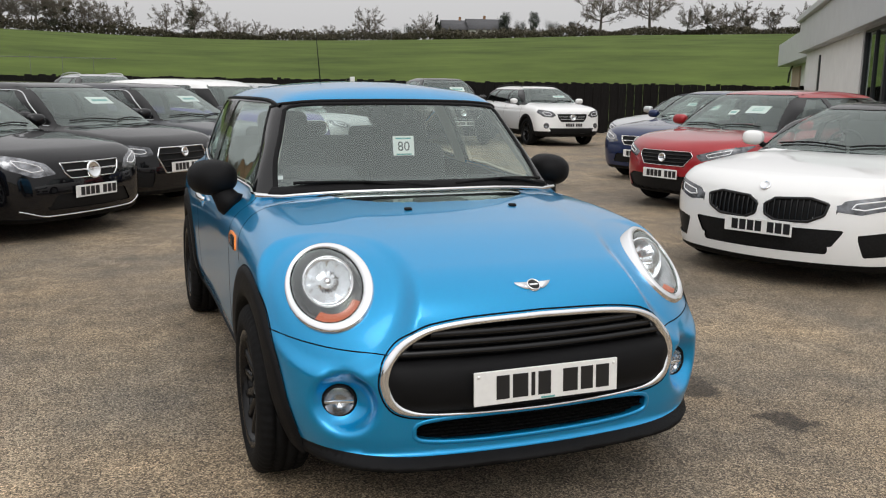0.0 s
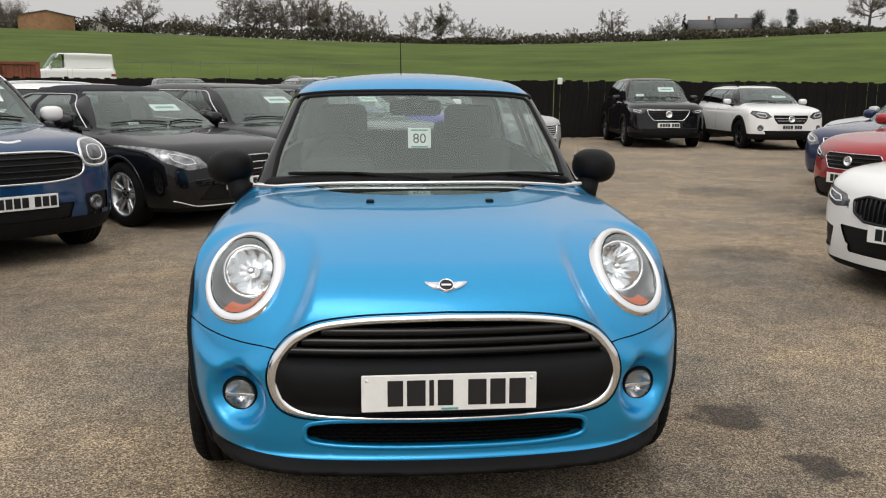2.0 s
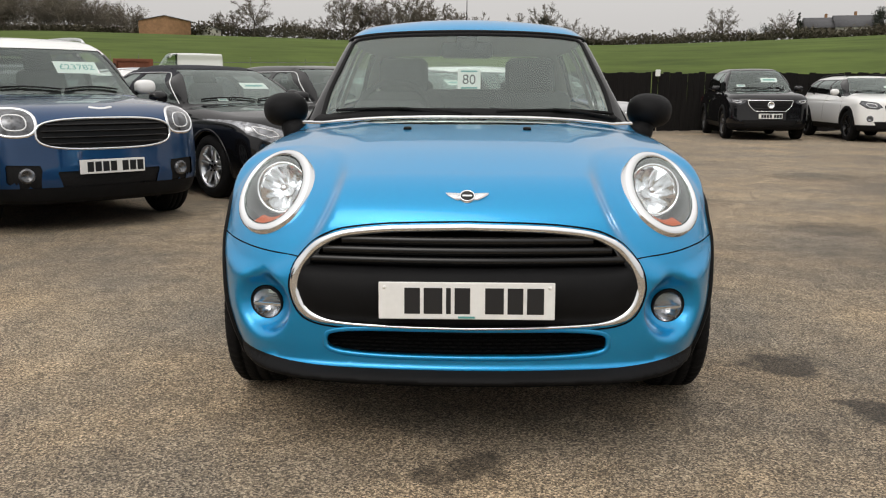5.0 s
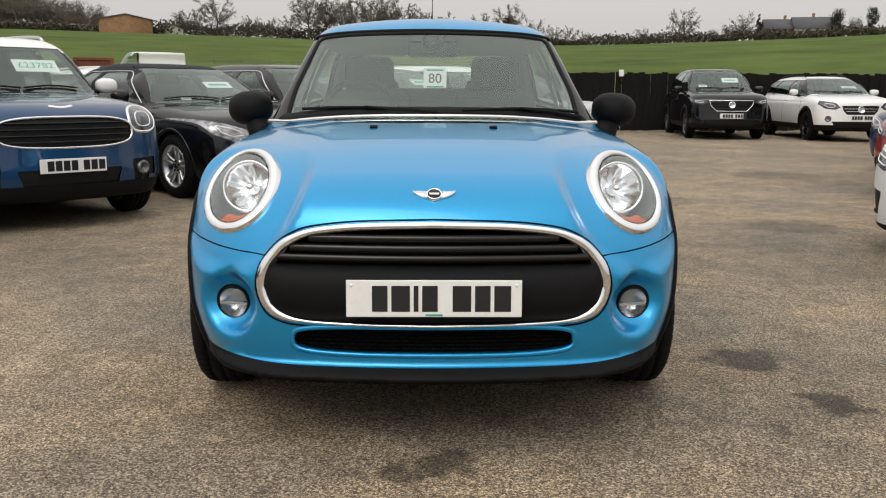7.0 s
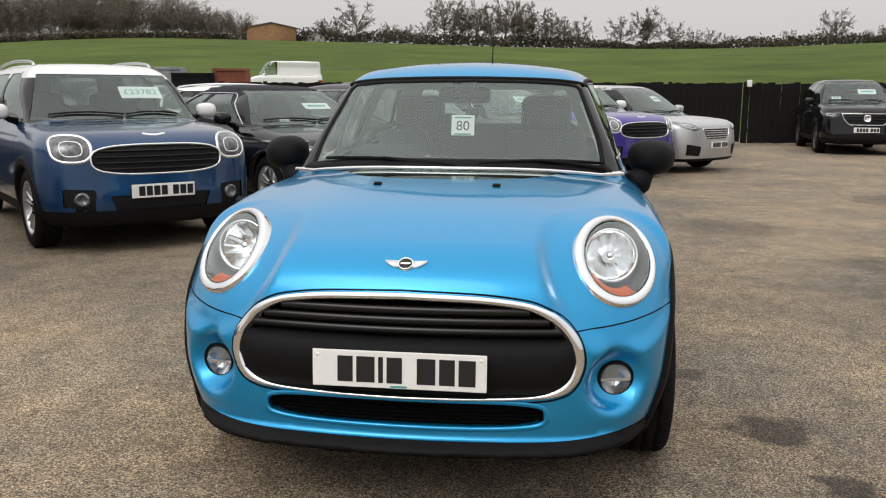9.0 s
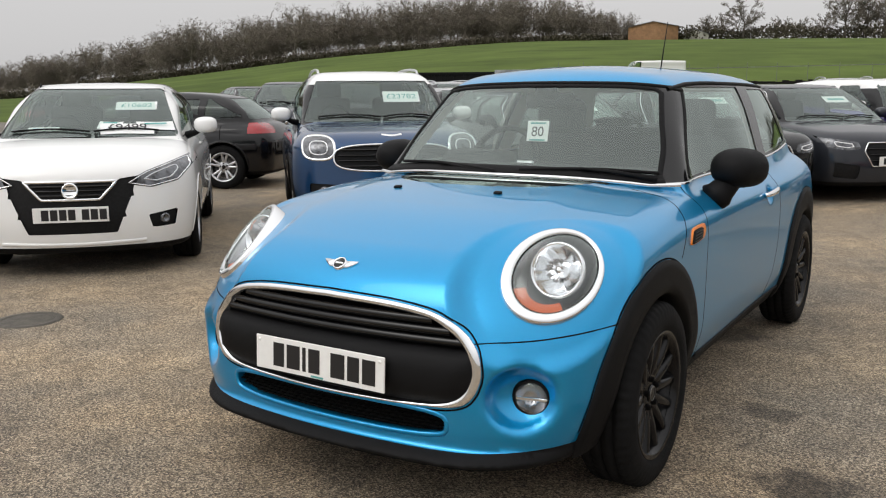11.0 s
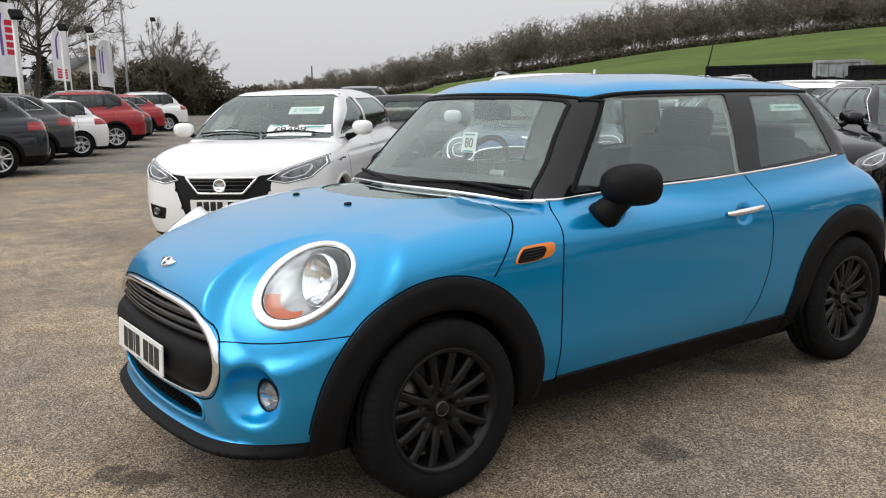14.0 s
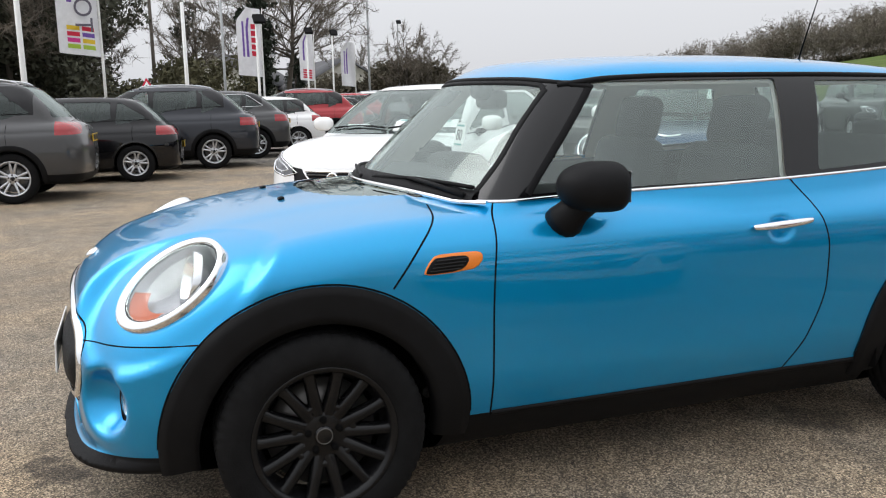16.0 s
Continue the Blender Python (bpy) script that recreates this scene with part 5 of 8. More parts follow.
    if "intake" in got and len(got["intake"]):
        for faces in split_islands(verts, got["intake"]):
            piece("lower_intake", skin, verts, faces, MESHBLACK, car, lift=-0.012)
    inner = [got["band"]] + ([got["roof"]] if "roof" in got else [])
    shell = got[""]
    inner.append(shell[verts[shell].mean(1)[:, 2] > belt + 0.1])
    inner = np.concatenate([a for a in inner if len(a)])
    piece("inner_trim", skin, verts, inner, TRIM, car, lift=-0.03, flip=True)

    # wheel arches and wheels
    for ax in (fy, by):
        if s.get("clad"):
            arch_band(skin, ax, wr, wr + 0.03, wr + 0.105, CLAD, car, "wheel_arch_trim")
        else:
            arch_band(skin, ax, wr, wr + 0.035, wr + 0.062, paint_mat, car, "wheel_arch_lip", proud=0.006)
        arch_liner(ax, wr, arch_r - 0.004, hw - 0.035, hw - 0.36, car)
        for k in (1, -1):
            wheel("wheel", pose(k * (hw - 0.125), ax, wr, 0, 0, 0 if k > 0 else 180), car, wr, 0.215, wr - s.get("tyre", 0.11), s.get("spokes", 5), s.get("rim_mat", ALLOY), s.get("style", "pair"))

    # frames round lamps and grille
    for poly, tube_mat in lamps:
        for k in (1, -1):
            pts, nrm = front_line(skin, poly, 40, True)
            if tube_mat is not None:
                ribbon("lamp_frame", pts * (k, 1, 1), nrm * (k, 1, 1), s.get("lamp_ring", 0.016), 0.007, tube_mat, car)
            c = np.array(poly).mean(0)
            inner_line = c + (np.array(poly) - c) * 0.55
            pts, nrm = front_line(skin, inner_line, 24, True)
            ribbon("lamp_tube", pts * (k, 1, 1), nrm * (k, 1, 1), 0.012, 0.006, s.get("tube_mat", DRL), car)
    for poly in s.get("grille", []):
        sides = (1, -1) if min(q[0] for q in poly) >= 0 else (1,)
        for k in sides:
            pts, nrm = front_line(skin, poly, 70, True)
            ribbon("grille_frame", pts * (k, 1, 1), nrm * (k, 1, 1), s.get("frame_w", 0.018), 0.010, s.get("frame_mat", CHROME), car)
            zs = [q[1] for q in poly]
            sd = in_poly(poly)
            if s.get("bars") == "v":
                lo = min(q[0] for q in poly)
                for x in np.arange(lo + 0.03, max(q[0] for q in poly), 0.04):
                    zz = np.linspace(min(zs), max(zs), 14)
                    zz = zz[sd(np.full(14, x), zz) < -0.004]
                    if len(zz) > 3:
                        q, qn = front_line(skin, np.c_[np.full(len(zz), x), zz])
                        ribbon("grille_bar", q * (k, 1, 1) + (0, -0.002, 0), qn * (k, 1, 1), 0.014, 0.010, s.get("bar_mat", GLOSSBLACK), car, closed=False)
            else:
                n = s.get("bars", 3)
                for j in range(n):
                    z = min(zs) + (max(zs) - min(zs)) * (j + 1) / (n + 1)
                    xx = np.linspace(min(q[0] for q in poly), max(q[0] for q in poly), 30)
                    xx = xx[sd(xx, np.full(30, z)) < -0.006]
                    if len(xx) > 3:
                        q, qn = front_line(skin, np.c_[xx, np.full(len(xx), z)])
                        ribbon("grille_bar", q * (k, 1, 1) + (0, -0.002, 0), qn * (k, 1, 1), 0.016, 0.010, s.get("bar_mat", GLOSSBLACK), car, closed=False)
    # round or oval emblem, plain
    if s.get("emblem"):
        z, r = s["emblem"]
        p, nn = front_line(skin, [(0.0, z)])
        turn = Vector(nn[0]).to_track_quat("-Y", "Z").to_matrix().to_4x4()
        v, f = lathe([(0.0005, 0.006), (r * 0.70, 0.005), (r * 0.78, 0.012), (r * 0.92, 0.014), (r, 0.004), (r, -0.01)], 28, 1)
        mm = Matrix.Translation(Vector(p[0] + nn[0] * 0.004)) @ turn
        link_mesh("emblem", *moved((v * (1, -1, 1), f), mm), CHROME, car)
    for fx, fz, fr in s.get("fogs", []):
        for k in (1, -1):
            p, nn = front_line(skin, [(fx, fz)])
            turn = Vector(nn[0] * (k, 1, 1)).to_track_quat("Z", "Y").to_matrix().to_4x4()
            v, f = lathe([(0.0005, 0.006), (fr * 0.7, 0.008), (fr * 0.75, 0.015), (fr, 0.016), (fr * 1.25, 0.004), (fr * 1.3, -0.02)], 24, 2)
            link_mesh("fog_lamp", *moved((v, f), Matrix.Translation(Vector(p[0] * (k, 1, 1))) @ turn), DARKLAMP, car)
    for line, mat, w in s.get("trims", []):
        pts, nrm = front_line(skin, line, 50, False)
        both = (1, -1) if min(q[0] for q in line) >= 0 else (1,)
        for k in both:
            ribbon("front_trim", pts * (k, 1, 1), nrm * (k, 1, 1), w, 0.008, mat, car, closed=False)
    # plates
    pz = s.get("plate", 0.50)
    p, _ = front_line(skin, [(0.0, pz)])
    number_plate(pose(0, p[0][1] - 0.012, pz), car, PLATE)
    if s.get("rear_detail"):
        rz = s.get("rear_plate", 0.80)
        p = skin.cast(np.array([[0, L + 0.3, rz]]), np.array([0, -1.0, 0]), 1.5)[0]
        number_plate(pose(0, p[1] + 0.012, rz, 0, 0, 180), car, PLATEY)
    # seams, handles, belt strip
    doors = s.get("doors", [0.5 * (a1 + r1)])
    d0 = cy + 0.20
    for k in (1, -1):
        for y0 in (d0, *doors, min(r0 - 0.05, by - 0.02)):
            bot = clear + 0.10 if abs(y0 - by) > arch_r else wr + math.sqrt(max(0.0, arch_r**2 - (y0 - by) ** 2)) + 0.02
            pts, nrm = side_line(skin, [(y0, belt - 0.01), (y0 - 0.01, 0.5 * (belt + bot)), (y0 - 0.005, bot)], k, 20)
            ribbon("door_gap", pts, nrm, 0.008, 0.001, DARK, car, closed=False, sink=0.0, steps=2)
        line = [(cy + 0.30, belt - 0.004), (hy + 0.1, belt + 0.010), (ry - 0.5, belt + 0.018 + s.get("kick", 0.03)), (r0 + 0.04, belt + 0.03 + s.get("kick", 0.03))]
        pts, nrm = side_line(skin, line, k, 50)
        ribbon("belt_strip", pts, nrm, 0.012, 0.005, s.get("strip_mat", CLAD), car, closed=False)
        if s.get("arc_mat"):
            yy = np.r_[a0 - 0.03, a1 - 0.03, 0.5 * (a1 + r1), r1 + 0.02, r0 + 0.05]
            pts, nrm = side_line(skin, np.c_[yy, [zb0 - 0.01, zt + 0.012, zt + 0.016, zt + 0.012, zb1]], k, 60)
            ribbon("window_strip", pts, nrm, 0.013, 0.005, s["arc_mat"], car, closed=False)
        for y0 in doors:
            ys = np.linspace(y0 - 0.24, y0 - 0.05, 12)
            base = skin.cast(np.c_[np.full(12, hw + 0.2), ys, np.full(12, belt - 0.10)], np.array([-1.0, 0, 0]), 0.8, 200)
            v, f = tube(np.c_[base[:, 0] + 0.012 * np.sin(np.linspace(0.2, np.pi - 0.2, 12)), ys, base[:, 2]], 0.011, 8)
            link_mesh("door_handle", v * (k, 1, 1), f if k > 0 else [q[::-1] for q in f], s.get("handle_mat", paint_mat), car)
        # mirror
        mir = thing("door_mirror", Matrix(), "", "")
        mir.parent = car
        mx, my, mz = hw + 0.05, cy + 0.47, belt + 0.09
        bm = bmesh.new()
        bmesh.ops.create_uvsphere(bm, u_segments=20, v_segments=12, radius=1.0)
        for q in bm.verts:
            x, y, z = q.co
            q.co = Vector((0.100 * math.copysign(abs(x) ** 0.75, x), (0.085 if y < 0 else 0.05) * math.copysign(abs(y) ** 0.7, y), 0.070 * math.copysign(abs(z) ** 0.75, z)))
        bmesh.ops.transform(bm, matrix=pose(k * mx, my, mz, 0, 0, k * -12), verts=bm.verts)
        part("mirror_housing", bm, s.get("mirror_mat", paint_mat), mir, smooth=True)
        v, f = tube([(k * (hw - 0.12), my + 0.05, belt + 0.0), (k * (hw - 0.05), my + 0.02, belt + 0.02), (k * (hw + 0.02), my, mz - 0.02)], [0.035, 0.026, 0.024], 8)
        link_mesh("mirror_arm", v, f, CLAD, mir)
        if s.get("rails"):
            ys = np.linspace(hy + 0.25, ry - 0.15, 30)
            top = skin.cast(np.c_[np.full(30, s.get("top_half", 0.6) - 0.10), ys, np.full(30, H + 0.4)], np.array([0, 0, -1.0]), 1.0, 200)
            up = 0.045 * np.sin(np.linspace(0, np.pi, 30)) ** 0.25
            v, f = tube(top * (k, 1, 1) + np.c_[np.zeros(30), np.zeros(30), up], 0.014, 8)
            link_mesh("roof_rail", v, f, s["rails"], car)
    # wipers
    for x0, x1 in ((-0.60, 0.02), (0.05, 0.55)):
        xs = np.linspace(x0, x1, 12)
        zz = cz + 0.045 + 0.02 * np.sin(np.linspace(0, np.pi, 12))
        p = skin.cast(np.c_[xs, np.full(12, cy - 0.5), zz], np.array([0, 1.0, 0]), 1.5, 300)
        v, f = tube(p + np.array([0, -0.012, 0.006]), 0.008, 6)
        link_mesh("wiper", v, f, CLAD, car)
    # cabin
    part("dashboard", rbox(W - 0.42, 0.40, 0.26, 0.08, 3, pose(0, hy + 0.02, belt - 0.10, -5)), TRIM, car, smooth=True)
    for x in (-0.37, 0.37):
        seat(car, x, hy + 0.58, belt - 0.44, 14, 0.5, 0.60)
    seat(car, 0, hy + 1.45, belt - 0.48, 16, W - 0.55, 0.50, False)
    st = ellipse_line(0, 0, 0.18, 0.18, 0, 24)
    v, f = tube([(x, 0, z) for x, z in st], 0.015, 6, True)
    link_mesh("steering_wheel", *moved((v, f), pose(-0.37, hy + 0.32, belt + 0.0, -24)), TRIM, car)
    # papers in the windscreen
    for words, x, z, wd, ht in s.get("cards", []):
        p = skin.cast(np.array([[x, cy - 0.5, z]]), np.array([0, 1.0, 0]), 2.0, 300)[0]
        tilt = -math.degrees(math.atan2(hy - cy, H - cz - 0.05)) + 0
        card = part("price_card", rbox(wd, 0.002, ht, 0, 1), PAPER, car, "white price card behind the windscreen")
        card.matrix_basis = pose(p[0], p[1] + 0.05, p[2], tilt)
        if words:
            text_on(words, (0, -0.003, 0), ht * 0.62, INK if words.startswith("£9") else TEALINK, card, (90, 0, 0), "price")
        else:
            part("print_bar", rbox(wd * 0.7, 0.001, ht * 0.3, 0, 1, pose(0, -0.002, 0)), TEALINK, card)
    return car


def shape(base, **more):
    s = dict(base)
    s.update(more)
    return s


SUV = dict(L=4.45, W=1.84, H=1.62, hood=1.02, cowl=(1.10, 1.13), header=1.90, roof_end=3.95, glass_foot=4.22, belt=1.08, clear=0.24, front_axle=0.88, rear_axle=3.52, wheel=0.345, top_half=0.61, kick=0.06, clad=True, pillars=[2.36, 3.28], doors=[2.38], win_back=0.42, skirt=0.14,
           lamp=[([(0.50, 0.80), (0.60, 0.90), (0.84, 0.93), (0.80, 0.80), (0.62, 0.76)], None)], grille=[[(-0.46, 0.86), (0.46, 0.86), (0.40, 0.70), (0.30, 0.60), (-0.30, 0.60), (-0.40, 0.70)]], mouth=[[(-0.6, 0.45), (0.6, 0.45), (0.5, 0.33), (-0.5, 0.33)]], emblem=(0.76, 0.07), plate=0.56,
           tail=[[(0.45, 0.98), (0.95, 1.00), (0.95, 0.86), (0.60, 0.88)]], rear_plate=0.85)
HATCH = dict(L=4.30, W=1.80, H=1.45, hood=0.84, cowl=(0.98, 0.95), header=1.70, roof_end=3.70, glass_foot=4.02, belt=0.95, clear=0.19, front_axle=0.86, rear_axle=3.48, wheel=0.315, top_half=0.60, kick=0.04, pillars=[2.32, 3.16], doors=[2.34], win_back=0.34,
             lamp=[([(0.46, 0.68), (0.62, 0.77), (0.84, 0.80), (0.78, 0.69), (0.56, 0.63)], None)], grille=[[(-0.37, 0.72), (0.37, 0.72), (0.42, 0.62), (0.32, 0.44), (-0.32, 0.44), (-0.42, 0.62)]], mouth=[[(0.48, 0.44), (0.74, 0.48), (0.74, 0.32), (0.50, 0.30)]], emblem=(0.66, 0.055), plate=0.50,
             tail=[[(0.45, 0.88), (0.9, 0.90), (0.9, 0.76), (0.55, 0.77)]], rear_plate=0.60)

ROUND_CROSSOVER = shape(SUV, L=4.30, W=1.82, H=1.585, hood=0.97, cowl=(1.02, 1.055), header=1.62, top_half=0.64, roof_end=3.86, glass_foot=4.10, belt=1.04, clear=0.22, front_axle=0.80, rear_axle=3.47, wheel=0.335, roof_mat=WHITE, roof_label="white roof panel", roof_low=0.155, screen_top=0.14, mirror_mat=WHITE, rails=ALLOY, bow=0.24, edge=0.12,
                   lamp=[(superline(0.665, 0.855, 0.140, 0.106, 2.8), CHROME)], lamp_ring=0.026, lamp_mat=DARKLAMP, grille=[superline(0, 0.765, 0.535, 0.118, 3.2, 56)], frame_w=0.020, bars=4, mouth=[[(-0.40, 0.47), (0.40, 0.47), (0.36, 0.36), (-0.36, 0.36)], [(0.52, 0.52), (0.74, 0.53), (0.74, 0.40), (0.54, 0.38)]],
                   fogs=[(0.62, 0.455, 0.048)], emblem=None, plate=0.51, trims=[([(-0.09, 0.965), (0, 0.955), (0.09, 0.965)], CHROME, 0.03)], cards=[("£23782", 0.28, 1.30, 0.38, 0.17)], strip_mat=CHROME, spokes=5)
SMALL_HATCH = shape(HATCH, L=4.0, W=1.74, H=1.455, hood=0.86, cowl=(0.86, 0.99), header=1.62, roof_end=3.42, glass_foot=3.72, belt=0.98, clear=0.17, front_axle=0.80, rear_axle=3.32, wheel=0.315, pillars=[2.16], doors=[2.20], kick=0.07, painted_pillars=True, edge=0.10, bow=0.30,
              lamp=[([(0.40, 0.69), (0.52, 0.76), (0.80, 0.86), (0.83, 0.80), (0.74, 0.70), (0.55, 0.66)], CHROME)], lamp_ring=0.010, lamp_mat=DARKLAMP, tube_mat=ALLOY, grille=[[(-0.32, 0.71), (0.32, 0.71), (0.20, 0.58), (-0.20, 0.58)]], frame_w=0.024, bars=3,
              mouth=[[(-0.46, 0.73), (-0.30, 0.71), (-0.20, 0.56), (0.20, 0.56), (0.30, 0.71), (0.46, 0.73), (0.30, 0.34), (-0.30, 0.34)], [(0.54, 0.44), (0.72, 0.47), (0.70, 0.37), (0.56, 0.36)]], fogs=[(0.64, 0.415, 0.03)], emblem=(0.645, 0.06), plate=0.475, cards=[("£10682", 0.34, 1.24, 0.34, 0.14), ("", -0.36, 1.06, 0.24, 0.05)],
              trims=[([(-0.5, 0.26), (0, 0.25), (0.5, 0.26)], WHITE, 0.03)])
CABRIO = shape(HATCH, L=4.70, W=1.80, H=1.40, hood=0.82, cowl=(1.25, 0.95), header=1.92, roof_end=3.35, glass_foot=3.75, belt=0.93, clear=0.17, front_axle=0.84, rear_axle=3.62, wheel=0.325, soft=True, roof_label="black cloth soft top", tail_z=0.98, top_half=0.57, pillars=[2.72], doors=[2.75], win_back=0.30, kick=0.03,
               lamp=[([(0.43, 0.62), (0.50, 0.70), (0.68, 0.76), (0.86, 0.80), (0.80, 0.68), (0.62, 0.60)], None)], grille=[[(-0.36, 0.705), (0.36, 0.705), (0.33, 0.62), (0.27, 0.565), (-0.27, 0.565), (-0.33, 0.62)]], bars=1, bar_mat=CHROME, frame_w=0.013, mouth=[[(-0.42, 0.42), (0.42, 0.42), (0.50, 0.30), (-0.50, 0.30)]], emblem=(0.625, 0.085), plate=0.44,
               trims=[([(-0.75, 0.30), (-0.5, 0.235), (0, 0.235), (0.5, 0.235), (0.75, 0.30)], CHROME, 0.014)], cards=[("", 0.22, 1.15, 0.34, 0.13), ("", -0.34, 0.995, 0.12, 0.04)], arc_mat=CHROME, spokes=5, style="pair")
ESTATE = shape(HATCH, L=4.45, W=1.80, H=1.44, arc_mat=CHROME, strip_mat=CHROME, cards=[("", 0.22, 1.22, 0.36, 0.15)], lamp=[([(0.47, 0.66), (0.50, 0.72), (0.84, 0.77), (0.80, 0.67), (0.60, 0.64)], None)], lamp_mat=DARKLAMP)
COUPE = shape(HATCH, L=4.84, W=1.90, H=1.34, hood=0.80, cowl=(1.45, 0.92), header=2.20, roof_end=3.45, glass_foot=4.05, belt=0.90, clear=0.15, front_axle=0.92, rear_axle=3.74, wheel=0.345, roof_mat=GLOSSBLACK, roof_label="black roof panel", tail_z=0.98, top_half=0.56, pillars=[2.95], doors=[3.0], kick=0.02,
              lamp=[([(0.52, 0.60), (0.56, 0.66), (0.88, 0.72), (0.86, 0.64), (0.66, 0.585)], None)], lamp_mat=DARKLAMP, grille=[[(0.03, 0.61), (0.10, 0.66), (0.34, 0.675), (0.46, 0.64), (0.44, 0.56), (0.34, 0.51), (0.12, 0.50), (0.04, 0.54)]], frame_mat=GLOSSBLACK, frame_w=0.024, bars="v", mouth=[[(-0.56, 0.45), (0.56, 0.45), (0.46, 0.29), (-0.46, 0.29)], [(0.66, 0.42), (0.88, 0.46), (0.88, 0.30), (0.70, 0.28)]], emblem=(0.735, 0.04), plate=0.445, spokes=7, bow=0.40)
WEDGE_HATCH = shape(HATCH, L=4.37, W=1.80, H=1.45, hood=0.83, lamp=[([(0.44, 0.67), (0.62, 0.73), (0.86, 0.79), (0.84, 0.72), (0.66, 0.66), (0.50, 0.62)], None)], lamp_mat=DARKLAMP, grille=[[(-0.36, 0.71), (0.36, 0.71), (0.40, 0.66), (0.30, 0.54), (-0.30, 0.54), (-0.40, 0.66)]], frame_w=0.010, mouth=[[(-0.66, 0.36), (-0.55, 0.41), (0.55, 0.41), (0.66, 0.36), (0.56, 0.25), (-0.56, 0.25)]], emblem=(0.63, 0.055), plate=0.44, cards=[("£22", 0.28, 1.2, 0.30, 0.17), ("", -0.02, 1.16, 0.12, 0.11)], bow=0.42)
SALOON = shape(CABRIO, soft=False, H=1.43, roof_end=3.4, glass_foot=4.0, trims=[])
SPORTCAB = shape(CABRIO, L=4.64, W=1.82, H=1.38, grille=[[(0.03, 0.60), (0.08, 0.68), (0.30, 0.68), (0.36, 0.62), (0.30, 0.54), (0.06, 0.53)]], bars="v", bar_mat=GLOSSBLACK, emblem=(0.76, 0.04))
LOW_CROSSOVER = shape(SUV, L=4.42, W=1.80, H=1.49, hood=0.95, cowl=(1.08, 1.06), header=1.82, top_half=0.58, belt=1.01, grille=[[(-0.40, 0.80), (0.40, 0.80), (0.37, 0.70), (0.30, 0.62), (-0.30, 0.62), (-0.37, 0.70)]], bars=2, bar_mat=CHROME, frame_mat=GLOSSBLACK, emblem=(0.72, 0.08), plate=0.54, lamp=[([(0.46, 0.78), (0.54, 0.86), (0.80, 0.90), (0.84, 0.84), (0.74, 0.75), (0.54, 0.73)], GLOSSBLACK)], lamp_mat=DARKLAMP, fogs=[(0.68, 0.52, 0.055)], rim_mat=SATINBLACK, rails=CLAD, cards=[("", 0.3, 1.22, 0.34, 0.10)])
TALL_SUV = shape(SUV, L=4.55, W=1.84, H=1.675, grille=[[(-0.50, 0.90), (0.50, 0.90), (0.46, 0.78), (0.34, 0.66), (-0.34, 0.66), (-0.46, 0.78)]], emblem=(0.80, 0.08), lamp=[([(0.56, 0.86), (0.60, 0.90), (0.88, 0.93), (0.86, 0.87), (0.66, 0.82)], None)], lamp_mat=DARKLAMP, plate=0.55, cards=[("", 0.26, 1.38, 0.38, 0.20), ("", -0.42, 1.24, 0.20, 0.10)], rim_mat=GREY)
SLAT_HATCH = shape(HATCH, L=4.36, W=1.82, H=1.47, hood=0.88, lamp=[([(0.48, 0.74), (0.60, 0.81), (0.86, 0.86), (0.80, 0.77), (0.58, 0.71)], None)], grille=[[(-0.40, 0.74), (0.40, 0.74), (0.34, 0.60), (0.26, 0.56), (-0.26, 0.56), (-0.34, 0.60)]], bars=4, bar_mat=CHROME, emblem=None, plate=0.47, cards=[("", 0.2, 1.22, 0.2, 0.16)])
ROUND_COUPE = shape(ROUND_CROSSOVER, L=4.11, W=1.79, H=1.52, rails=None, lamp=[(superline(0.63, 0.845, 0.115, 0.115, 2.2), CHROME)], lamp_ring=0.012, lamp_mat=LAMP, cards=[])
VAN = shape(SUV, L=5.2, W=1.95, H=2.30, hood=1.12, cowl=(0.75, 1.30), header=1.50, roof_end=5.02, glass_foot=5.1, belt=1.32, clear=0.26, front_axle=0.95, rear_axle=4.05, wheel=0.34, top_half=0.86, kick=0.0, pillars=[2.1], doors=[2.2], win_back=2.9, roof_drop=0.03, emblem=None, clad=False, painted_pillars=True, panelled=True)
RAIL_SUV = shape(SUV, L=4.48, W=1.85, H=1.65, roof_end=3.72, glass_foot=4.20, kick=0.12, win_back=0.45, roof_drop=0.10, rails=ALLOY, rear_detail=True, spokes=5)
STRIP_CROSSOVER = shape(SUV, L=4.39, W=1.81, H=1.59, roof_end=3.66, glass_foot=4.12, kick=0.10, win_back=0.42, roof_drop=0.10, rear_detail=True, strip_mat=CHROME, arc_mat=CHROME)
WIDE_SUV = shape(SUV, L=4.52, W=1.84, H=1.68, roof_end=3.80, glass_foot=4.24, kick=0.10, win_back=0.45, roof_drop=0.10, rear_detail=True, rails=ALLOY, tail=[[(0.42, 1.06), (0.95, 1.10), (0.95, 0.92), (0.60, 0.94)]])
PLAIN_HATCH = shape(HATCH, L=4.26, roof_end=3.62, glass_foot=4.0, kick=0.07, roof_drop=0.09, rear_detail=True, tail=[[(0.45, 0.92), (0.9, 0.93), (0.9, 0.80), (0.50, 0.80)]])


BUILT = {}


def repainted(car, name, m, label, old, paint_mat, group):
    """A copy of a car in another colour."""
    twin = copy_thing(car, m)
    twin.name = name
    for o in twin.children_recursive:
        if o.type == "MESH" and o.data.materials[0] == old and old != paint_mat:
            o.data = o.data.copy()
            o.data.materials[0] = paint_mat
    return tagged(twin, label, "car", group)


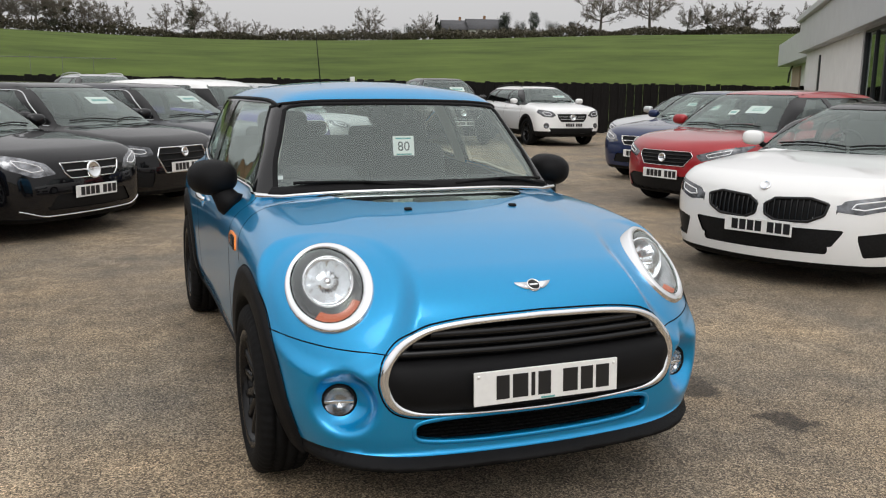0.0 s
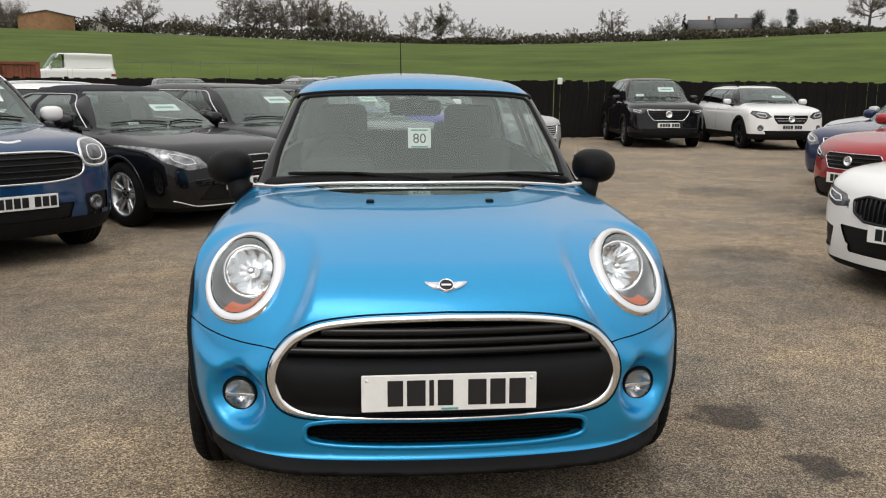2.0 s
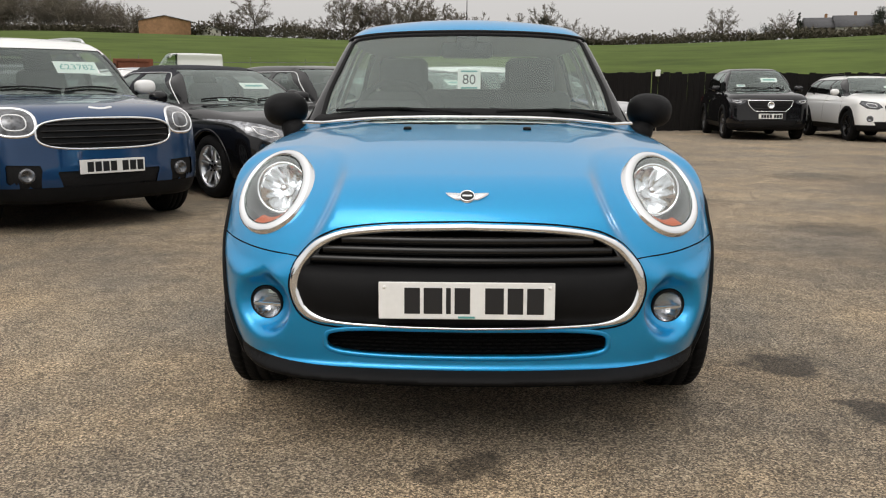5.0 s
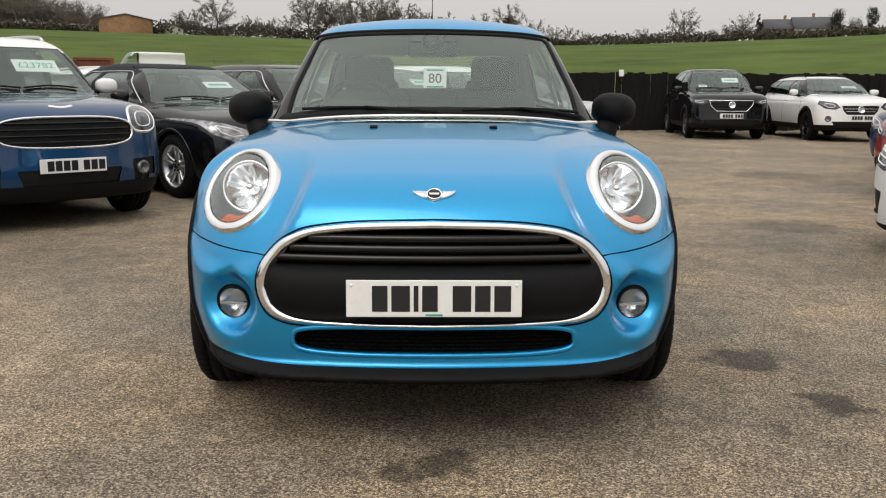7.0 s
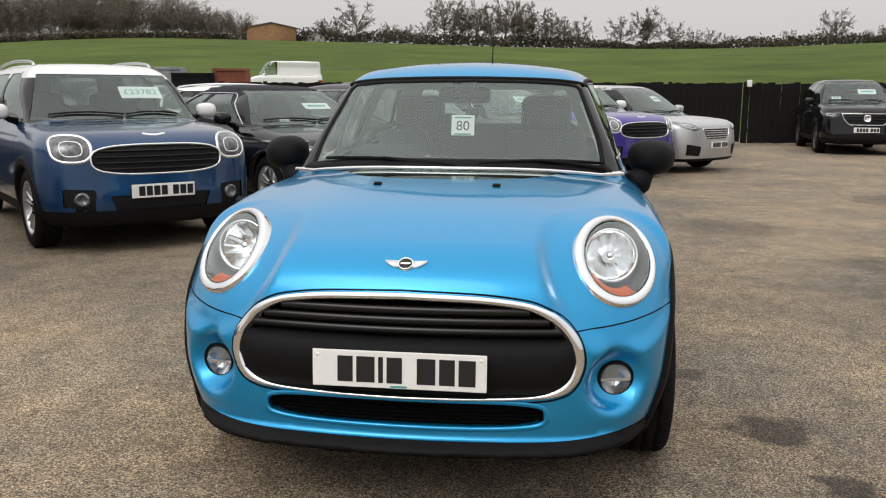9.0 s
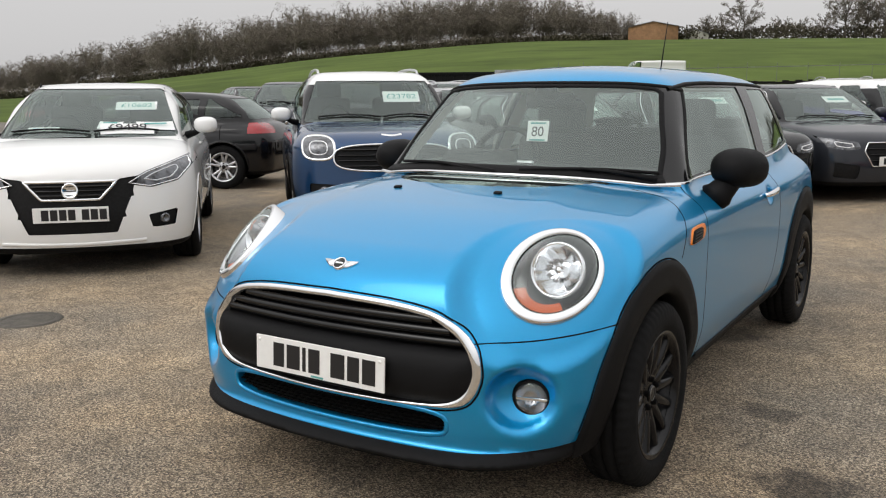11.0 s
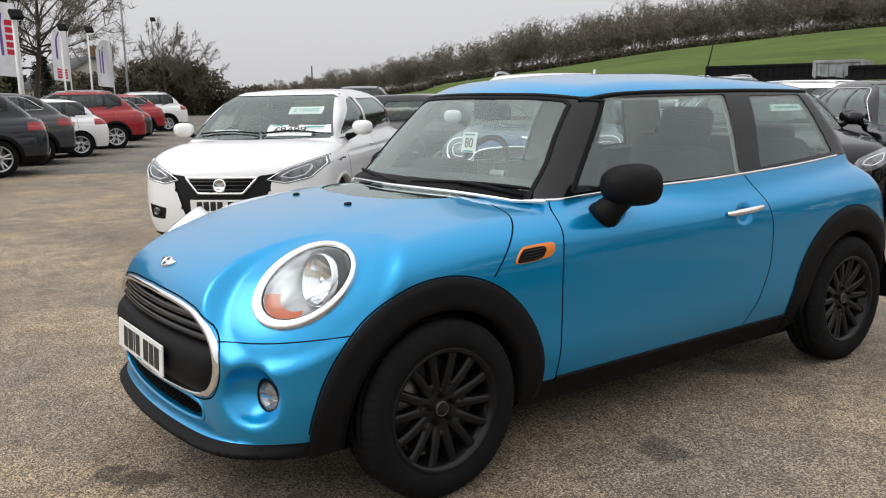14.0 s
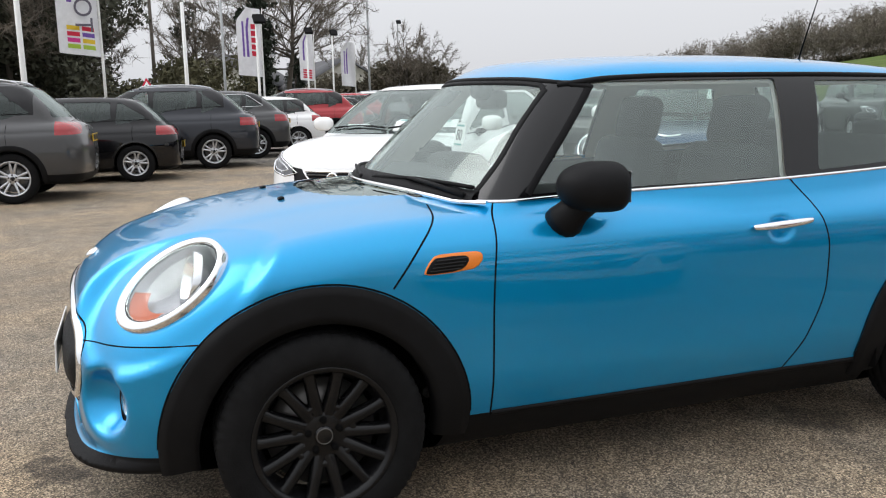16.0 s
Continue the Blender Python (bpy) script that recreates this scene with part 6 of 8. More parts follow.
def parked(name, s, paint_mat, x, y, a, label, h=0.04, group="parked cars"):
    """A car with the middle of its nose at (x, y), turned by a degrees."""
    m = pose(x, y, 0, 0, 0, a)
    if id(s) in BUILT:
        car, old = BUILT[id(s)]
        return repainted(car, name, m, label, old, paint_mat, group)
    car = other_car(name, m, label, s, paint_mat, group, h)
    BUILT[id(s)] = (car, paint_mat)
    return car


def parked_by_rear(name, s, paint_mat, x, y, a, label, h=0.045):
    """A car whose near rear wheel stands at (x, y)."""
    off = pose(0, 0, 0, 0, 0, a) @ Vector((s["W"] / 2, s["rear_axle"], 0))
    return parked(name, s, paint_mat, x - off.x, y - off.y, a, label, h, "cars in the far row")


# the angled row beside the blue car
parked("compact_suv", ROUND_CROSSOVER, MIDBLUE, -2.80, 4.33, 44, "dark blue compact crossover with white roof and price card", 0.03)
parked("small_hatchback", SMALL_HATCH, WHITE, -3.90, 1.82, 45, "white five-door hatchback with black grille and price sheets", 0.03)
parked("convertible", CABRIO, BLACK, -1.42, 6.45, 47, "black convertible with cloth roof up and chrome grille bar", 0.03)
parked("hatchback", ESTATE, BLACK, -0.45, 8.10, 46, "black five-door hatchback with chrome window strip", 0.035)
parked("hatchback", ESTATE, DARKGREY, 0.75, 9.70, 46, "dark grey five-door hatchback with price card", 0.04)
parked("crossover", ROUND_COUPE, PURPLE, 1.75, 11.2, 44, "purple crossover with white roof and round lamps", 0.035)
parked("hatchback", SLAT_HATCH, SILVER, 3.05, 12.8, 50, "silver hatchback with slatted chrome grille", 0.035)
# the row facing it
parked("coupe", COUPE, WHITE, 3.20, 2.72, -66, "white low coupe with black kidney grilles and black roof", 0.03)
parked("hatchback", WEDGE_HATCH, RED, 4.93, 6.45, -76, "red five-door hatchback with price card", 0.03)
parked("saloon", SALOON, NAVY, 6.45, 9.25, -70, "navy blue saloon with round chrome emblem", 0.035)
parked("convertible", SPORTCAB, SILVER, 8.2, 12.0, -70, "silver convertible with black cloth roof up", 0.035)
# along the fence
parked("crossover", LOW_CROSSOVER, WHITE, 9.55, 16.8, -2, "white crossover with black wheels by the fence", 0.035)
parked("large_suv", TALL_SUV, BLACK, 6.94, 17.6, -6, "black sport utility car with dark wheels by the fence", 0.035)

RAILED = shape(SUV, rails=CLAD, rear_detail=True)
# the far row, tails towards the yard
parked_by_rear("large_suv", WIDE_SUV, GREY, -9.7, -1.3, -5, "grey sport utility car with silver wheels and tow bar")
parked_by_rear("hatchback", PLAIN_HATCH, BLACK, -12.4, 0.3, -5, "black five-door hatchback with silver wheels")
parked_by_rear("large_suv", RAIL_SUV, DARKGREY, -14.7, 1.8, -5, "dark grey sport utility car with roof rails")
parked_by_rear("crossover", STRIP_CROSSOVER, GREY, -17.4, 3.0, -5, "grey crossover with chrome window strip")
parked_by_rear("hatchback", PLAIN_HATCH, WHITE, -19.6, 4.4, -5, "white hatchback with silver wheels")
parked_by_rear("large_suv", RAIL_SUV, RED, -22.7, 6.1, -5, "red sport utility car with chrome window strip")
parked_by_rear("hatchback", PLAIN_HATCH, GREY, -27.0, 7.8, -5, "grey hatchback in the far row")
parked_by_rear("crossover", STRIP_CROSSOVER, RED, -30.5, 9.3, -5, "dark red crossover in the far row")
parked_by_rear("large_suv", WIDE_SUV, WHITE, -34.5, 11.5, -5, "white sport utility car in the far row")
# cars behind the first row
LOW_HATCH = shape(PLAIN_HATCH, H=1.38, belt=0.92)
parked_by_rear("hatchback", LOW_HATCH, BLACK, -7.55, 6.75, 300, "black hatchback with its tail to the yard")
parked("large_suv", SUV, DARKGREY, -9.8, 10.6, 40, "dark grey sport utility car with price card", 0.045)
parked("large_suv", RAILED, BLACK, -20.4, 13.1, 236, "black sport utility car with its tail to the yard", 0.045)
parked("hatchback", SLAT_HATCH, SILVER, -6.3, 12.4, 46, "silver hatchback with price card", 0.045)
parked("hatchback", WEDGE_HATCH, RED, -4.4, 15.4, 46, "red hatchback in the second row", 0.045)
parked("estate_car", shape(ESTATE, rails=ALLOY), WHITE, -3.0, 13.6, 100, "white estate car with roof rails", 0.045)
parked("large_suv", RAIL_SUV, SILVER, -8.2, 16.0, 60, "silver sport utility car with roof rails", 0.045)
parked("large_suv", SUV, GREY, -11.6, 16.4, 60, "grey sport utility car with price card", 0.045)
parked("crossover", STRIP_CROSSOVER, BLACK, -14.6, 15.5, 60, "black crossover in the second row", 0.045)
parked("large_suv", RAIL_SUV, SILVER, -0.6, 18.6, 20, "silver sport utility car by the fence", 0.045)
parked("large_suv", SUV, DARKGREY, -4.2, 19.0, 20, "dark grey sport utility car by the fence", 0.045)
van = parked("panel_van", VAN, WHITE, -21.0, 55.0, -67, "white high-roofed panel van in the field beyond the fence", 0.06)
van.matrix_basis = pose(-21.0, 55.0, 1.17, 0, 0, -67)

# ---- ground ----
def ground_material(name, base, dark, lite, stains=()):
    """Worn tarmac: pale chippings in a dark binder, patches of dust and damp, oil stains."""
    m = bpy.data.materials.new(name)
    m.use_nodes = True
    n, l = m.node_tree.nodes, m.node_tree.links
    p = n["Principled BSDF"]
    tc = n.new("ShaderNodeTexCoord")
    v1 = n.new("ShaderNodeTexVoronoi")
    v1.inputs["Scale"].default_value = 185
    v2 = n.new("ShaderNodeTexNoise")
    v2.inputs["Scale"].default_value, v2.inputs["Detail"].default_value, v2.inputs["Roughness"].default_value = 90, 6, 0.75
    big = n.new("ShaderNodeTexNoise")
    big.inputs["Scale"].default_value, big.inputs["Detail"].default_value, big.inputs["Roughness"].default_value = 0.45, 7, 0.62
    mid = n.new("ShaderNodeTexNoise")
    mid.inputs["Scale"].default_value, mid.inputs["Detail"].default_value, mid.inputs["Roughness"].default_value = 5.0, 8, 0.72
    for t in (v1, v2, big, mid):
        l.new(tc.outputs["Object"], t.inputs["Vector"])
    sep = n.new("ShaderNodeSeparateColor")
    l.new(v1.outputs["Color"], sep.inputs["Color"])
    chips = n.new("ShaderNodeValToRGB")
    el = chips.color_ramp.elements
    el[0].position, el[0].color = 0.0, (*dark, 1)
    el[1].position, el[1].color = 1.0, (*lite, 1)
    e = el.new(0.5)
    e.color = (*base, 1)
    l.new(sep.outputs["Red"], chips.inputs["Fac"])
    fine = n.new("ShaderNodeMapRange")
    fine.inputs["From Min"].default_value, fine.inputs["From Max"].default_value = 0.3, 0.7
    fine.inputs["To Min"].default_value, fine.inputs["To Max"].default_value = 0.42, 1.58
    l.new(v2.outputs["Fac"], fine.inputs["Value"])
    patch = n.new("ShaderNodeMapRange")
    patch.inputs["From Min"].default_value, patch.inputs["From Max"].default_value = 0.32, 0.66
    patch.inputs["To Min"].default_value, patch.inputs["To Max"].default_value = 0.66, 1.22
    l.new(big.outputs["Fac"], patch.inputs["Value"])
    k = n.new("ShaderNodeMath")
    k.operation = "MULTIPLY"
    l.new(fine.outputs["Result"], k.inputs[0])
    l.new(patch.outputs["Result"], k.inputs[1])
    blotch = n.new("ShaderNodeMapRange")
    blotch.inputs["From Min"].default_value, blotch.inputs["From Max"].default_value = 0.32, 0.66
    blotch.inputs["To Min"].default_value, blotch.inputs["To Max"].default_value = 0.68, 1.25
    l.new(mid.outputs["Fac"], blotch.inputs["Value"])
    k3 = n.new("ShaderNodeMath")
    k3.operation = "MULTIPLY"
    l.new(k.outputs["Value"], k3.inputs[0])
    l.new(blotch.outputs["Result"], k3.inputs[1])
    last = k3.outputs["Value"]
    if stains:
        warp = n.new("ShaderNodeTexNoise")
        warp.inputs["Scale"].default_value, warp.inputs["Detail"].default_value = 7, 5
        off = n.new("ShaderNodeVectorMath")
        off.operation = "MULTIPLY_ADD"
        off.inputs[1].default_value = (0.34, 0.34, 0)
        l.new(tc.outputs["Object"], warp.inputs["Vector"])
        l.new(warp.outputs["Color"], off.inputs[0])
        l.new(tc.outputs["Object"], off.inputs[2])
        for x, y, r, depth in stains:
            d = n.new("ShaderNodeVectorMath")
            d.operation = "DISTANCE"
            d.inputs[1].default_value = (x + 0.17, y + 0.17, 0)
            l.new(off.outputs["Vector"], d.inputs[0])
            mr = n.new("ShaderNodeMapRange")
            mr.interpolation_type = "SMOOTHSTEP"
            mr.inputs["From Min"].default_value, mr.inputs["From Max"].default_value = 0.5 * r, r
            mr.inputs["To Min"].default_value, mr.inputs["To Max"].default_value = depth, 1.0
            l.new(d.outputs["Value"], mr.inputs["Value"])
            k2 = n.new("ShaderNodeMath")
            k2.operation = "MULTIPLY"
            l.new(last, k2.inputs[0])
            l.new(mr.outputs["Result"], k2.inputs[1])
            last = k2.outputs["Value"]
    mul = n.new("ShaderNodeVectorMath")
    mul.operation = "SCALE"
    l.new(chips.outputs["Color"], mul.inputs["Vector"])
    l.new(last, mul.inputs["Scale"])
    # sandy dust over some stretches, bare grey binder on others
    dust = n.new("ShaderNodeTexNoise")
    dust.inputs["Scale"].default_value, dust.inputs["Detail"].default_value, dust.inputs["Roughness"].default_value = 0.9, 6, 0.6
    l.new(tc.outputs["Object"], dust.inputs["Vector"])
    tone = n.new("ShaderNodeValToRGB")
    tone.color_ramp.elements[0].position, tone.color_ramp.elements[1].position = 0.36, 0.66
    tone.color_ramp.elements[0].color, tone.color_ramp.elements[1].color = (0.90, 0.92, 0.95, 1), (1.14, 1.06, 0.94, 1)
    l.new(dust.outputs["Fac"], tone.inputs["Fac"])
    tinted = n.new("ShaderNodeVectorMath")
    tinted.operation = "MULTIPLY"
    l.new(mul.outputs["Vector"], tinted.inputs[0])
    l.new(tone.outputs["Color"], tinted.inputs[1])
    l.new(tinted.outputs["Vector"], p.inputs["Base Color"])
    rr = n.new("ShaderNodeMapRange")
    rr.inputs["To Min"].default_value, rr.inputs["To Max"].default_value = 0.62, 0.95
    l.new(big.outputs["Fac"], rr.inputs["Value"])
    l.new(rr.outputs["Result"], p.inputs["Roughness"])
    bp = n.new("ShaderNodeBump")
    bp.inputs["Strength"].default_value, bp.inputs["Distance"].default_value = 0.6, 0.006
    add = n.new("ShaderNodeMath")
    add.operation = "ADD"
    l.new(v1.outputs["Distance"], add.inputs[0])
    l.new(v2.outputs["Fac"], add.inputs[1])
    l.new(add.outputs["Value"], bp.inputs["Height"])
    l.new(bp.outputs["Normal"], p.inputs["Normal"])
    return m


STAINS = [(0.04, -0.06, 0.12, 0.30), (1.29, 0.96, 0.22, 0.26), (1.43, 0.43, 0.15, 0.24), (-0.11, -0.10, 0.08, 0.38), (0.62, 2.79, 0.2, 0.5), (1.03, 1.62, 0.14, 0.5), (-0.7, 2.05, 0.2, 0.6), (1.15, 0.18, 0.09, 0.6), (3.0, 4.6, 0.5, 0.6), (2.1, 6.4, 0.7, 0.65), (4.6, 9.0, 0.8, 0.7)]
ASPHALT = ground_material("worn_tarmac", (0.193, 0.153, 0.107), (0.046, 0.037, 0.027), (0.55, 0.455, 0.335), STAINS)
ROAD = ground_material("dark_road_tarmac", (0.145, 0.130, 0.110), (0.06, 0.055, 0.048), (0.27, 0.25, 0.22))
GRASS = material("field_grass", (0.064, 0.096, 0.019), 0.95, spec=0.1, vary=0.3, scale=0.08, detail=10, bump=0.5, bump_scale=3, tint=(0.080, 0.112, 0.024))
FENCE = material("dark_stained_boards", (0.009, 0.008, 0.0075), 0.8, spec=0.15, vary=0.6, scale=2.5, stretch=(6, 6, 0.5), bump=0.3, bump_scale=30)
PALE = material("galvanised_pales", (0.14, 0.15, 0.13), 0.7, 0.2, vary=0.25, scale=3)
RIDGE = 255.0


def field_height(x, y):
    r = np.hypot(x, y)
    b = np.degrees(np.arctan2(-x, y))
    e = curve((-75, 0.0615), (-35, 0.0605), (-20, 0.054), (-8, 0.0500), (3, 0.0530), (14, 0.0575), (25, 0.0590), (38, 0.045), (50, 0.020), (60, 0.003), (80, 0.0))(b)
    t = np.clip((r - 46) / (RIDGE - 46), 0, 1)
    return (RIDGE * e + 1.2 * (e > 0.01)) * (t * (1.25 - 0.25 * t)) * np.clip((y - 23) / 8, 0, 1) - 0.05


def ground():
    xs, ys = np.linspace(-80, 45, 26), np.linspace(-45, 25, 15)
    v = [(x, y, 0) for y in ys for x in xs]
    f = [(j * 26 + i, j * 26 + i + 1, (j + 1) * 26 + i + 1, (j + 1) * 26 + i) for j in range(14) for i in range(25)]
    tagged(link_mesh("ground", v, f, ASPHALT, smooth=False), "worn grey-brown tarmac with pale chippings and oil stains", "ground", kind="structure")
    v = [(-24.6, -7, 0.004), (-17.6, 0, 0.004), (-11.2, 6.4, 0.004), (-10.6, 7.4, 0.004), (-3.0, 21, 0.004), (-2.0, 24.6, 0.004), (-79, 24.6, 0.004), (-79, -7, 0.004)]
    tagged(link_mesh("road", v, [tuple(range(8))], ROAD, smooth=False), "darker smooth tarmac lane behind the parked cars", "road", kind="structure")
    nr, na = 70, 240
    rr = np.r_[np.linspace(1, 300, nr - 8), np.geomspace(340, 4000, 8)]
    aa = np.linspace(0, 2 * np.pi, na, endpoint=False)
    R, A = np.meshgrid(rr, aa, indexing="ij")
    X, Y = R * np.sin(A), R * np.cos(A)
    Z = field_height(X, Y)
    v = np.stack([X, Y, Z], -1).reshape(-1, 3)
    f = [(i * na + j, (i + 1) * na + j, (i + 1) * na + (j + 1) % na, i * na + (j + 1) % na) for i in range(nr - 1) for j in range(na)]
    tagged(link_mesh("field", v, [q[::-1] for q in f], GRASS), "green grass field rising behind the car park", "field", kind="structure")


ground()


def at_bearing(b, r, eye=(0.0, 0.0)):
    """The place at a bearing (degrees to the left of the y axis) and distance from a point."""
    return eye[0] - r * math.sin(radians(b)), eye[1] + r * math.cos(radians(b))


# manhole cover
cover = thing("manhole_cover", pose(-3.08, 0.92, 0.0), "round dark iron manhole cover set in the tarmac", "manhole cover")
v, f = lathe([(0.0005, 0.006), (0.14, 0.006), (0.15, 0.003), (0.155, 0.006), (0.19, 0.006), (0.195, 0.0)], 40, 2)
link_mesh("lid", v, f, material("cast_iron", (0.10, 0.09, 0.075), 0.6, 0.5, vary=0.4, scale=12, bump=0.4, bump_scale=60), cover)

# ---- the close-boarded fence ----
random.seed(3)


def board_mesh(w, h, mat, name):
    bm = rbox(w, 0.022, h, 0.004, 1)
    me = bpy.data.meshes.new(name)
    bm.to_mesh(me)
    bm.free()
    me.materials.append(mat)
    return me


def fence_run(p0, p1, high, name="fence", label="tall dark-stained close-boarded timber fence"):
    a = math.degrees(math.atan2(p1[1] - p0[1], p1[0] - p0[0]))
    length = math.hypot(p1[0] - p0[0], p1[1] - p0[1])
    fence = thing(name, pose(p0[0], p0[1], 0, 0, 0, a), label, "fence", kind="structure")
    meshes = [board_mesh(0.178, high, FENCE, "fence_board"), board_mesh(0.165, high - 0.03, FENCE, "fence_board")]
    x, i = 0.0, 0
    while x < length:
        i += 1
        ob = new("fence_board", random.choice(meshes))
        ob.parent = fence
        ob.matrix_basis = pose(x, (0.024 if i % 2 else 0.0) + random.uniform(-0.006, 0.006), high / 2 + random.uniform(-0.025, 0.025), 0, random.uniform(-0.5, 0.5), 0)
        x += 0.165 * random.choice((0.92, 1.0, 1.05))
    for z in (0.35, high / 2, high - 0.3):
        part("fence_rail", rbox(length, 0.045, 0.09, 0.004, 1, pose(length / 2, 0.06, z)), FENCE, fence)
    for i in range(int(length / 2.9) + 1):
        part("fence_post", rbox(0.10, 0.10, high + 0.05, 0.006, 1, pose(min(2.9 * i, length), 0.11, high / 2)), FENCE, fence)


fence_run((-17.0, 22.6), (5.2, 22.3), 1.62)
fence_run((5.3, 22.3), (23.5, 22.9), 1.62)
part("sensor_box", rbox(0.12, 0.1, 0.18, 0.01, 1, pose(5.35, 22.2, 1.60)), PAPER, tagged(new("fence_sensor"), "small white box on the fence post", "box"))
far_fence = thing("palisade_fence", pose(-46.0, 23.5, 0, 0, 0, 167), "grey-green steel palisade fence", "fence", kind="structure")
pale = bpy.data.meshes.new("pale")
bm = bmesh.new()
for x in (-0.03, 0.0, 0.03):
    pass
v, f = prism([(-0.035, 0), (0.035, 0), (0.035, 1.62), (0.0, 1.72), (-0.035, 1.62)], 0.012)
pale.from_pydata([tuple(q) for q in v], [], f)
pale.materials.append(PALE)
bm.free()
for i in range(280):
    ob = new("pale", pale)
    ob.parent = far_fence
    ob.matrix_basis = pose(0.15 * i, 0, 0)
for z in (0.4, 1.3):
    part("fence_rail", rbox(42.0, 0.05, 0.06, 0.004, 1, pose(21.0, 0.04, z)), PALE, far_fence)


field_rail = thing("field_fence", pose(0, 0, 0), "thin grey railing across the field", "fence", kind="structure")
for i in range(0, 110, 8):
    x, y = -29.0 + 0.26 * i, 64.0 + 0.03 * i
    ob = new("pale", pale)
    ob.parent = field_rail
    ob.matrix_basis = pose(x, y, float(field_height(np.array([x]), np.array([y]))[0]) - 0.1) @ Matrix.Diagonal((0.5, 1, 1.0, 1))
part("fence_rail", rbox(28.6, 0.06, 0.06, 0.004, 1, pose(-14.7, 65.6, float(field_height(np.array([-14.7]), np.array([65.6]))[0]) + 1.25)), PALE, field_rail)

# ---- dealership building ----
def building():
    wall = material("white_render", (0.74, 0.74, 0.72), 0.8, vary=0.06, scale=1.5, bump=0.15, bump_scale=80)
    fascia_m = material("pale_grey_cladding", (0.52, 0.53, 0.54), 0.5, vary=0.05, scale=2)
    frame_m = material("dark_window_frame", (0.03, 0.032, 0.035), 0.4)
    beige = material("beige_panel", (0.36, 0.27, 0.19), 0.7, vary=0.1, scale=2)
    dark = material("dark_interior", (0.03, 0.03, 0.03), 0.8)
    a = math.degrees(math.atan2(-13.1, -10.2))
    b = thing("showroom_building", pose(22.2, 22.6, 0, 0, 0, a), "white single-storey showroom with grey fascia and large windows", "building")
    # local x runs towards the yard along the front, local -y is the front side
    part("wall", rbox(12.3, 0.3, 2.85, 0.01, 1, pose(6.15, 0.15, 1.42)), wall, b)
    part("plinth", rbox(5.2, 0.3, 0.35, 0.01, 1, pose(14.95, 0.15, 0.175)), wall, b)
    part("back_wall", rbox(17.6, 0.3, 4.0, 0.01, 1, pose(8.8, 7.0, 2.0)), wall, b)
    part("side_wall", rbox(0.3, 6.7, 4.0, 0.01, 1, pose(17.5, 3.6, 2.0)), wall, b)
    part("side_wall", rbox(0.3, 6.7, 4.0, 0.01, 1, pose(0.15, 3.6, 2.0)), wall, b)
    part("fascia", rbox(18.4, 0.35, 1.25, 0.015, 2, pose(8.8, -0.08, 3.42)), fascia_m, b, "pale grey metal fascia band")
    part("soffit", rbox(18.2, 0.5, 0.06, 0.005, 1, pose(8.8, 0.14, 2.81)), fascia_m, b)
    part("roof", rbox(18.2, 7.6, 0.2, 0.02, 1, pose(8.8, 3.4, 3.95)), fascia_m, b)
    part("floor", rbox(17, 6.6, 0.05, 0, 1, pose(8.8, 3.6, 0.03)), dark, b)
    part("slot_window", rbox(0.22, 0.06, 1.1, 0.01, 1, pose(4.4, -0.02, 2.0)), frame_m, b)
    for i in range(2):
        x0 = 12.3 + 2.6 * i
        w = thing("window", pose(x0, 0.1, 0.35), "", "")
        w.parent = b
        for x in (0.04, 2.56):
            part("window_frame", rbox(0.08, 0.12, 2.45, 0.006, 1, pose(x, 0, 1.22)), frame_m, w)
        for z in (0.03, 2.42):
            part("window_frame", rbox(2.44, 0.12, 0.07, 0.006, 1, pose(1.3, 0, z)), frame_m, w)
        part("mullion", rbox(0.06, 0.1, 2.3, 0.004, 1, pose(1.3, 0, 1.22)), frame_m, w)
        pane = part("pane", rbox(2.44, 0.012, 2.36, 0, 1, pose(1.3, 0, 1.22)), PRIVACY, w)
        pane.visible_shadow = False
    far = thing("low_outbuilding", pose(22.2, 22.6, 0, 0, 0, a), "low flat-roofed outbuilding with grey fascia and beige panel", "building")
    part("wall", rbox(17.0, 5.0, 2.75, 0.02, 1, pose(-8.7, 3.4, 1.38)), wall, far)
    part("fascia", rbox(17.4, 5.6, 1.15, 0.02, 1, pose(-8.8, 3.0, 3.32)), fascia_m, far, "pale grey fascia band")
    part("panel", rbox(4.0, 0.08, 2.3, 0.01, 1, pose(-13.6, 0.85, 1.5)), beige, far, "beige boarded panel")
    v, f = tube([(-15.0, 0.75, 2.75), (-15.4, 0.7, 2.5), (-15.9, 0.7, 2.35), (-16.3, 0.7, 1.9)], 0.05, 8)
    link_mesh("drain_pipe", v, f, frame_m, far)


building()

# ---- trees ----
BARK = material("grey_bark", (0.085, 0.072, 0.058), 0.9, vary=0.35, scale=3, bump=0.5, bump_scale=12)
TWIG = material("winter_twigs", (0.150, 0.128, 0.102), 0.95, vary=0.3, scale=0.4)
IVY = material("dark_evergreen_leaves", (0.040, 0.042, 0.024), 0.8, vary=0.5, scale=0.7)
BRUSH = material("brown_scrub", (0.078, 0.068, 0.045), 0.95, vary=0.4, scale=0.5)
YEW = material("dark_conifer", (0.016, 0.024, 0.012), 0.85, vary=0.4, scale=0.8)


